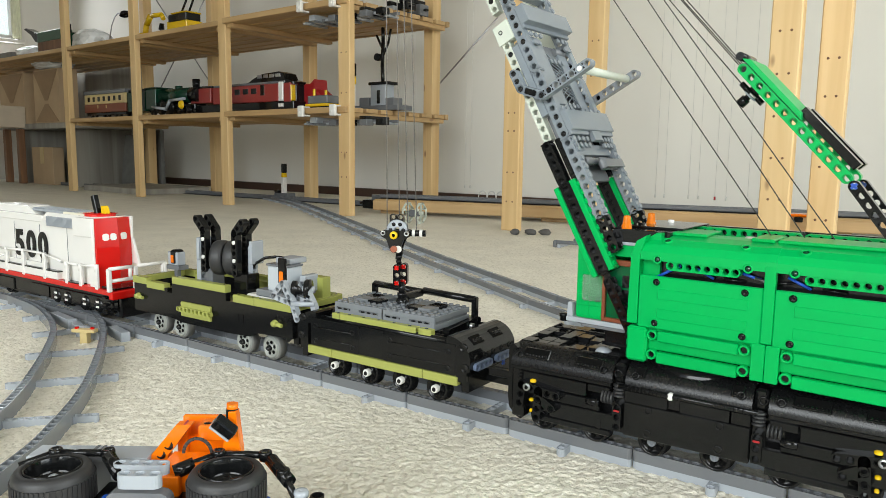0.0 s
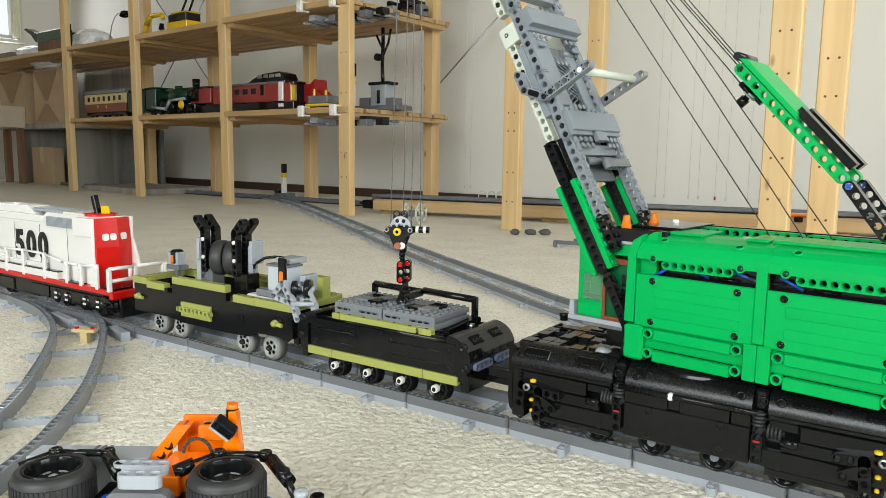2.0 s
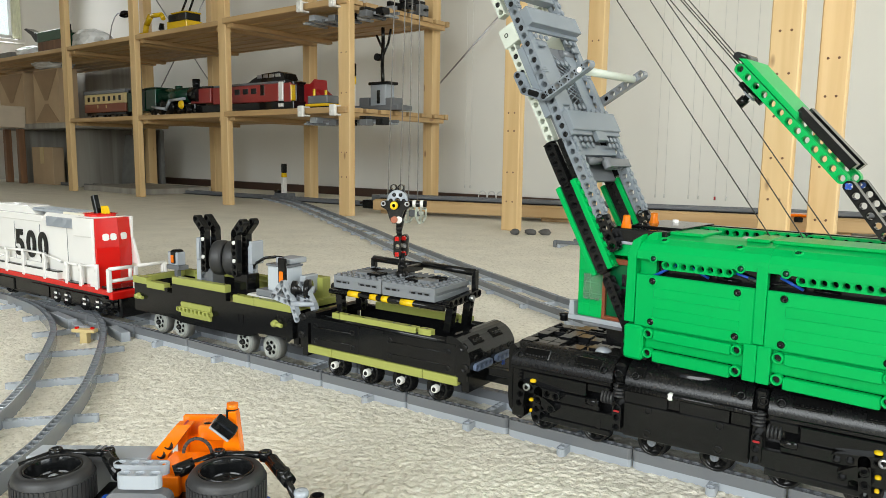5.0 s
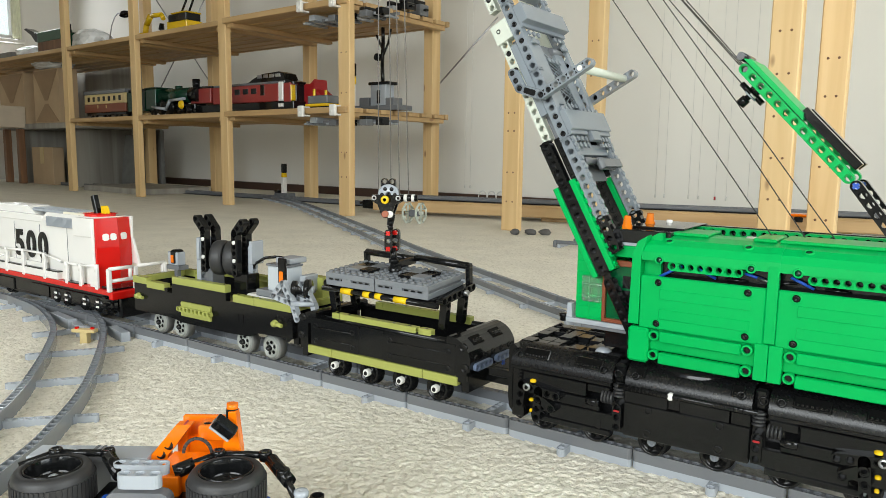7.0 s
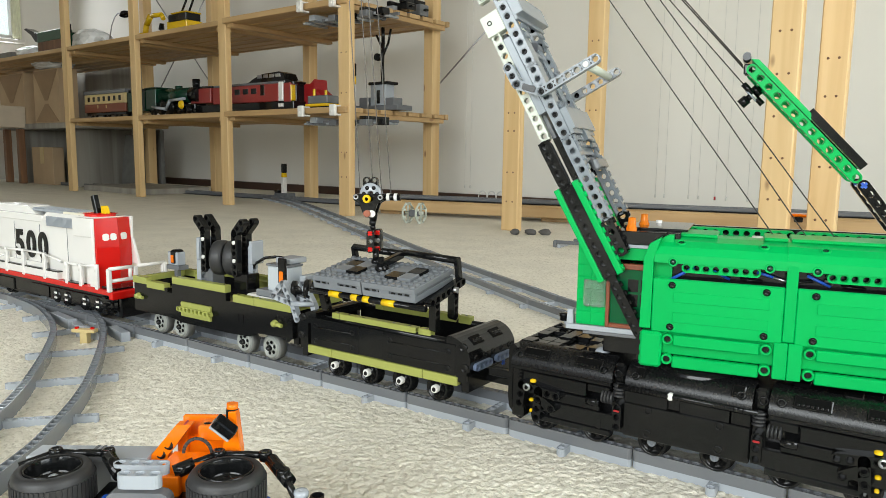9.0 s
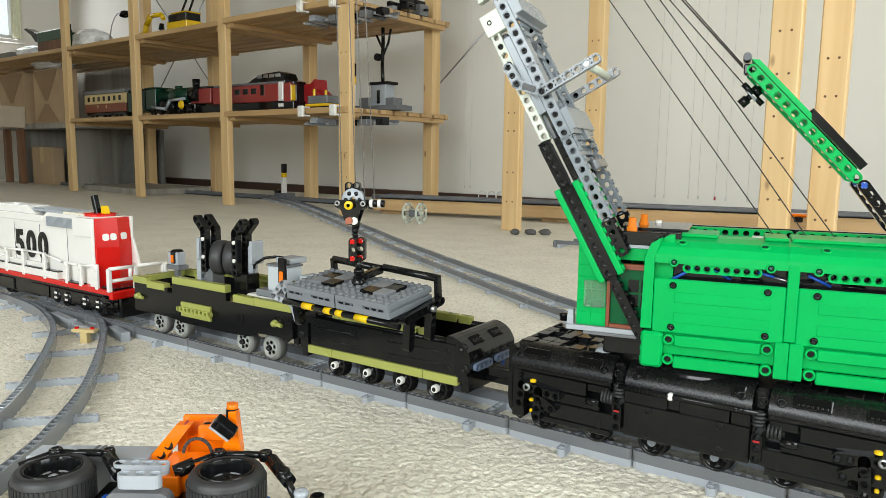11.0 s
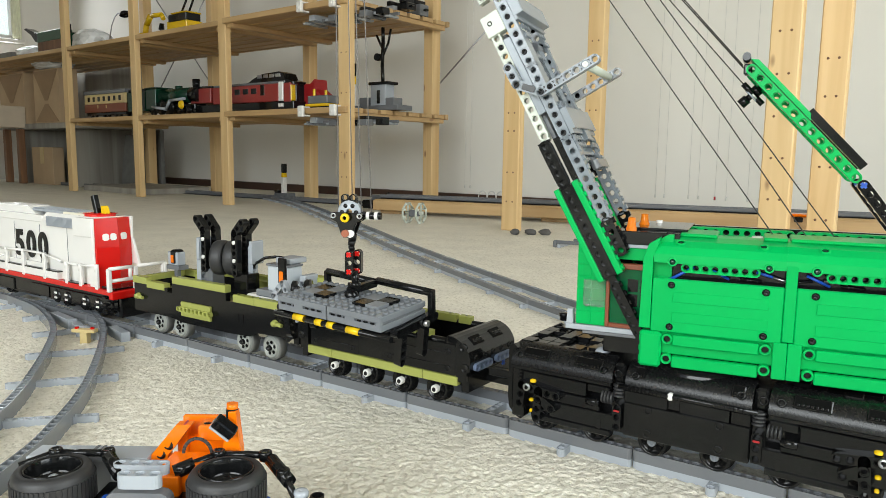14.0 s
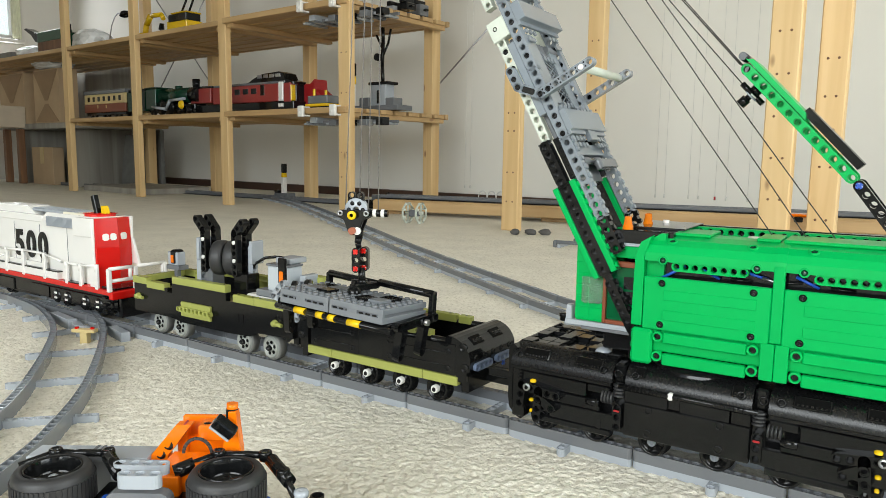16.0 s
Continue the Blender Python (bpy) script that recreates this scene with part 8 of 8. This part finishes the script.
    boxy("toy_wheel_frame", "yellowed white toy wheel frame standing on the carpet", "toy part", [("core", -0.02, 0.02, -0.010, 0.010, 0.025, 0.05, DGREY)], (0.380, -0.01, 0), 20, ex)
    rnd = random.Random(8)
    for a, b, w in ((0.866, -0.07, 0.017), (0.905, -0.035, 0.023), (0.945, -0.01, 0.021)):
        bm = bmesh.new()
        bmesh.ops.create_icosphere(bm, subdivisions=2, radius=1.0)
        for v in bm.verts:
            k = 1 + 0.45 * noise.noise(v.co * 1.9 + Vector((a * 30, 0, 0)))
            v.co = Vector((v.co.x * k * w, v.co.y * k * w * 0.7, v.co.z * k * 0.011 + 0.009))
        ob = part("pebble", bm, STONE, None, smooth=True)
        tagged(ob, "dark flat pebble lying on the carpet", "pebble", "pebbles on the carpet")
        ob.matrix_world = ROOM @ pose(a, b, 0)
    boxy("track_piece", "short loose piece of grey toy track on the carpet", "track", [("rail", 0, 0.30, -0.008, 0.0, 0.012, 0.022, DGREY), ("rail", 0.03, 0.30, 0.06, 0.068, 0.012, 0.022, DGREY), ("tie", 0.01, 0.02, -0.02, 0.085, 0.0, 0.012, GREY), ("tie", 0.12, 0.13, -0.02, 0.085, 0.0, 0.012, GREY), ("end", -0.004, 0.006, -0.012, 0.0, 0.0, 0.022, DGREY)], (1.13, -0.27, 0), 8)
    for a, z in ((1.635, 0.088), (1.683, 0.038)):
        boxy("orange_rail_piece", "small orange pierced toy beam", "toy part", [("beam", -0.035, 0.035, -0.03, 0.03, 0, 0.008, ORANGE), ("pin", -0.005, 0.02, -0.034, -0.028, -0.016, 0.0, BLACK)], (a, 0.30, z))
    boxy("pine_block", "small pine block under the orange beams", "wood block", [("wood", -0.06, 0.06, -0.04, 0.04, 0.0, 0.038, PINE_X), ("riser", -0.08, 0.0, -0.02, 0.03, 0.038, 0.088, PINE_X)], (1.68, 0.31, 0))
    # three little pale wire hoops on the wall track
    hp = thing("wire_hoops", label="three small pale wire hoops on the plank track", category="wire")
    for k in range(3):
        pts = [(k * 0.045 + 0.022 * math.cos(t), 0, 0.022 * math.sin(t) * 1.3) for t in [math.pi * i / 8 for i in range(9)]]
        rod("hoop", pts, 0.0022, PALECORD, hp, "", 6)
    hp.matrix_world = ROOM @ pose(0.39, 0.42, 0.08)
    # slack strings that hang before the wall
    for a, lean in ((-0.12, 0.02), (-0.085, 0.0), (0.915, 0.05), (0.955, 0.06), (1.06, 0.05), (1.10, 0.05), (1.17, 0.06), (1.215, 0.05), (1.30, 0.05), (1.345, 0.02)):
        st = thing("hanging_string", label="thin pale string hanging down in front of the wall", category="string", group="hanging strings")
        rod("strand", [(0, 0, 0.10), (0, 0, 1.1), (-lean, 0.0, 2.45)], 0.0009, PALECORD, st, "", 5)
        bm = bmesh.new()
        tube(bm, (0, 0, 0.085), (0, 0, 0.10), 0.004, 8)
        part("weight", bm, DKRED if 1.1 < a < 1.2 else PALECORD, st)
        st.matrix_world = ROOM @ pose(a, 0.98, 0)
    br = thing("wall_brace", label="thin dark diagonal wire brace before the wall", category="brace")
    rod("wire", [(-0.33, 0.90, 0.54), (0.12, 0.90, 0.915)], 0.0045, STEEL, br)
    rod("wire", [(-2.556, 0.70, 1.275), (-1.775, 0.70, 0.52)], 0.0036, STEEL, br)
    rod("wire", [(-1.93, 0.70, 1.27), (-2.70, 0.70, 0.53)], 0.0036, STEEL, br)
    room(br)
    # drilled pairs of holes in the pale boards
    for a, b, d, w, zs in ((1.678, -0.165, 0.035, 0.013, (0.06, 0.16, 0.26, 0.36, 0.46, 0.56)), (1.768, -0.075, 0.035, 0.012, (0.11, 0.24, 0.33, 0.41, 0.5)), (0.783, 0.035, 0.032, 0.012, (0.10, 0.20, 0.34, 0.40)), (0.942, 0.32, 0.04, 0.012, (0.42, 0.54, 0.66)), (-0.026, 0.035, 0.032, 0.014, (0.16, 0.26, 0.5, 0.66))):
        for z in zs:
            for s in (-1, 1):
                bm = bmesh.new()
                lathe(bm, (0, 0, 0), (0, -1, 0), [(0.0, 0.0004), (0.0032, 0.0004), (0.0032, -0.002)], 10)
                ob = part("screw_hole", bm, OAK)
                tagged(ob, "small dark drilled hole in a pine board", "hole", "drilled holes")
                ob.matrix_world = ROOM @ pose(a + s * w, b - d / 2, z)


def switch_parts():
    sw = thing("switch_plate", label="tan plate with two red studs at the track switch", category="track switch")
    block("plate", -0.016, 0.016, -0.005, 0.005, 0.016, 0.0205, TAN, sw)
    block("stem", -0.004, 0.006, -0.006, 0.004, 0.0, 0.016, TAN, sw)
    for x in (-0.011, 0.011):
        bm = bmesh.new()
        stud(bm, x, 0, 0.0205, None, 0.0028, 0.0022)
        part("red_stud", bm, RED, sw, "red round stud")
    sw.matrix_world = pose(-0.921, 0.506, 0, 0, 0, 28)
    for i, (x, y, w, d, t) in enumerate(((-0.985, 0.532, 0.06, 0.012, -20), (-0.955, 0.545, 0.05, 0.010, -50), (-0.905, 0.545, 0.05, 0.012, -12), (-1.04, 0.54, 0.07, 0.012, -8), (-0.94, 0.523, 0.05, 0.008, 5))):
        ob = block("switch_sleeper", -w / 2, w / 2, -d / 2, d / 2, 0.0, 0.013 + 0.001 * i, GREY, None, "", 0.0006)
        tagged(ob, "light grey plate filling the track switch", "track plate", "switch plates")
        ob.matrix_world = pose(x, y, 0.0, 0, 0, t)


shelf_trains()
upper_things()
left_corner()
wall_side()
switch_parts()


# ---- what moves ----
SLEW = [(0.0, -3.43), (0.5, -4.47), (1.0, -5.93), (1.5, -8.04), (2.0, -8.12), (4.2, -8.1), (5.4, -7.7), (6.5, -4.9), (7.0, -1.62), (7.5, 3.25), (8.0, 6.28), (8.5, 10.25), (9.0, 10.95), (9.6, 11.3), (11.0, 11.8),
        (11.5, 11.85), (13.0, 11.82), (13.5, 10.52), (14.0, 10.49), (14.5, 5.46), (15.0, 2.98), (15.5, 2.21), (16.0, 2.03)]


def load_rows():
    """Seconds, place of the slabs' top centre, tilt towards the camera, pitch and turn."""
    r = [(0.0, -0.4545, 0.592, 0.1005, 0, 0, 0), (2.6, -0.4545, 0.592, 0.1005, 0, 0, 0), (3.0, -0.4542, 0.592, 0.1098, 0, 0, 0.2), (3.5, -0.4532, 0.5916, 0.1184, -0.3, 0.2, 0.3), (4.0, -0.4540, 0.591, 0.1227, -0.2, 0.1, 0.3),
         (5.2, -0.4535, 0.589, 0.131, 0.2, 0.2, 0.3), (6.5, -0.4530, 0.5786, 0.1368, 1.1, 0.3, 0.4), (7.0, -0.4538, 0.578, 0.1360, 3.9, 0.5, 0.4)]
    r += [(7.5, -0.4519, 0.5679, 0.1367, 11.1, 0.5, 0.3), (8.0, -0.4528, 0.5644, 0.1385, 10.6, 1.2, 1.6), (8.5, -0.4516, 0.5541, 0.1400, 13.6, 0.6, 0.3), (9.0, -0.4521, 0.5551, 0.1400, 11.0, 0.1, -0.4), (10.2, -0.4500, 0.5300, 0.1355, 8.6, 1.0, -1.0)]
    r += [(11.5, -0.4480, 0.5093, 0.1297, 6.5, 1.8, -1.6), (12.0, -0.4458, 0.5040, 0.1280, 6.1, 2.2, -1.7), (12.5, -0.4462, 0.5052, 0.1277, 5.9, 2.2, -1.9), (13.0, -0.4466, 0.5034, 0.1228, 5.8, 2.0, -1.8), (13.5, -0.4466, 0.5013, 0.1201, 5.2, 1.6, -1.5),
          (14.0, -0.4475, 0.5035, 0.1219, 4.5, 1.5, -1.7), (14.5, -0.4524, 0.5099, 0.1217, 0.6, 1.4, -1.0), (15.0, -0.4528, 0.5117, 0.1221, -2.8, 1.4, -1.1), (15.5, -0.4534, 0.5139, 0.1242, -3.9, 1.7, -0.8), (16.0, -0.4522, 0.5120, 0.1230, -2.9, 1.8, -1.2)]
    return r


def hook_rows():
    """Seconds and the place of the hook block's near axle end."""
    r = [(0.0, -0.4553, 0.580, 0.1748), (1.0, -0.4530, 0.580, 0.1776), (2.0, -0.4507, 0.580, 0.1787), (2.6, -0.4508, 0.580, 0.1790), (3.0, -0.4520, 0.580, 0.1866), (3.5, -0.4520, 0.580, 0.1947), (4.0, -0.4524, 0.579, 0.1991), (5.2, -0.4526, 0.576, 0.2070),
         (6.5, -0.4530, 0.567, 0.2129), (7.0, -0.4564, 0.567, 0.2119), (7.5, -0.4586, 0.556, 0.2105), (8.0, -0.4578, 0.5524, 0.2125), (8.5, -0.4604, 0.5421, 0.2128), (9.0, -0.4605, 0.5436, 0.2136), (10.2, -0.4530, 0.518, 0.2110)]
    r += [(11.5, -0.4456, 0.4973, 0.2076), (12.0, -0.4419, 0.4920, 0.2048), (12.5, -0.4419, 0.4932, 0.2048), (13.0, -0.4424, 0.4914, 0.2001), (13.5, -0.4427, 0.4893, 0.1970), (14.0, -0.4425, 0.4915, 0.1993), (14.5, -0.4451, 0.4979, 0.2003),
          (15.0, -0.4435, 0.4997, 0.2011), (15.5, -0.4422, 0.5019, 0.2027), (16.0, -0.4414, 0.4997, 0.2012)]
    return r


HOOK_TURN = 24


def motions():
    walk(CRANE, [(t, pose(*PIVOT, rz=a)) for t, a in SLEW])
    walk(LOAD, [(t, pose(x, y, z, a, b, c)) for t, x, y, z, a, b, c in load_rows()])
    hooks = hook_rows()
    walk(HOOK, [(t, pose(x, y, z, rz=HOOK_TURN)) for t, x, y, z in hooks])
    # the ropes lean from the hook towards the boom's head
    head = BOOM_O + BOOM_D * (BOOM_TIP + 0.02) - BOOM_M * 0.006
    rows = []
    for t, x, y, z in hooks:
        a = float(np.interp(t, [s[0] for s in SLEW], [s[1] for s in SLEW]))
        top = Vector(PIVOT) + Matrix.Rotation(radians(a), 3, "Z") @ head
        lean = (top - Vector((x, y, z)))
        q = Vector((0, 0, 1)).rotation_difference(lean)
        rows.append((t, Matrix.Translation((x, y, z)) @ q.to_matrix().to_4x4() @ pose(0, 0, 0, 0, 0, HOOK_TURN)))
    walk(ROPES, rows)


motions()
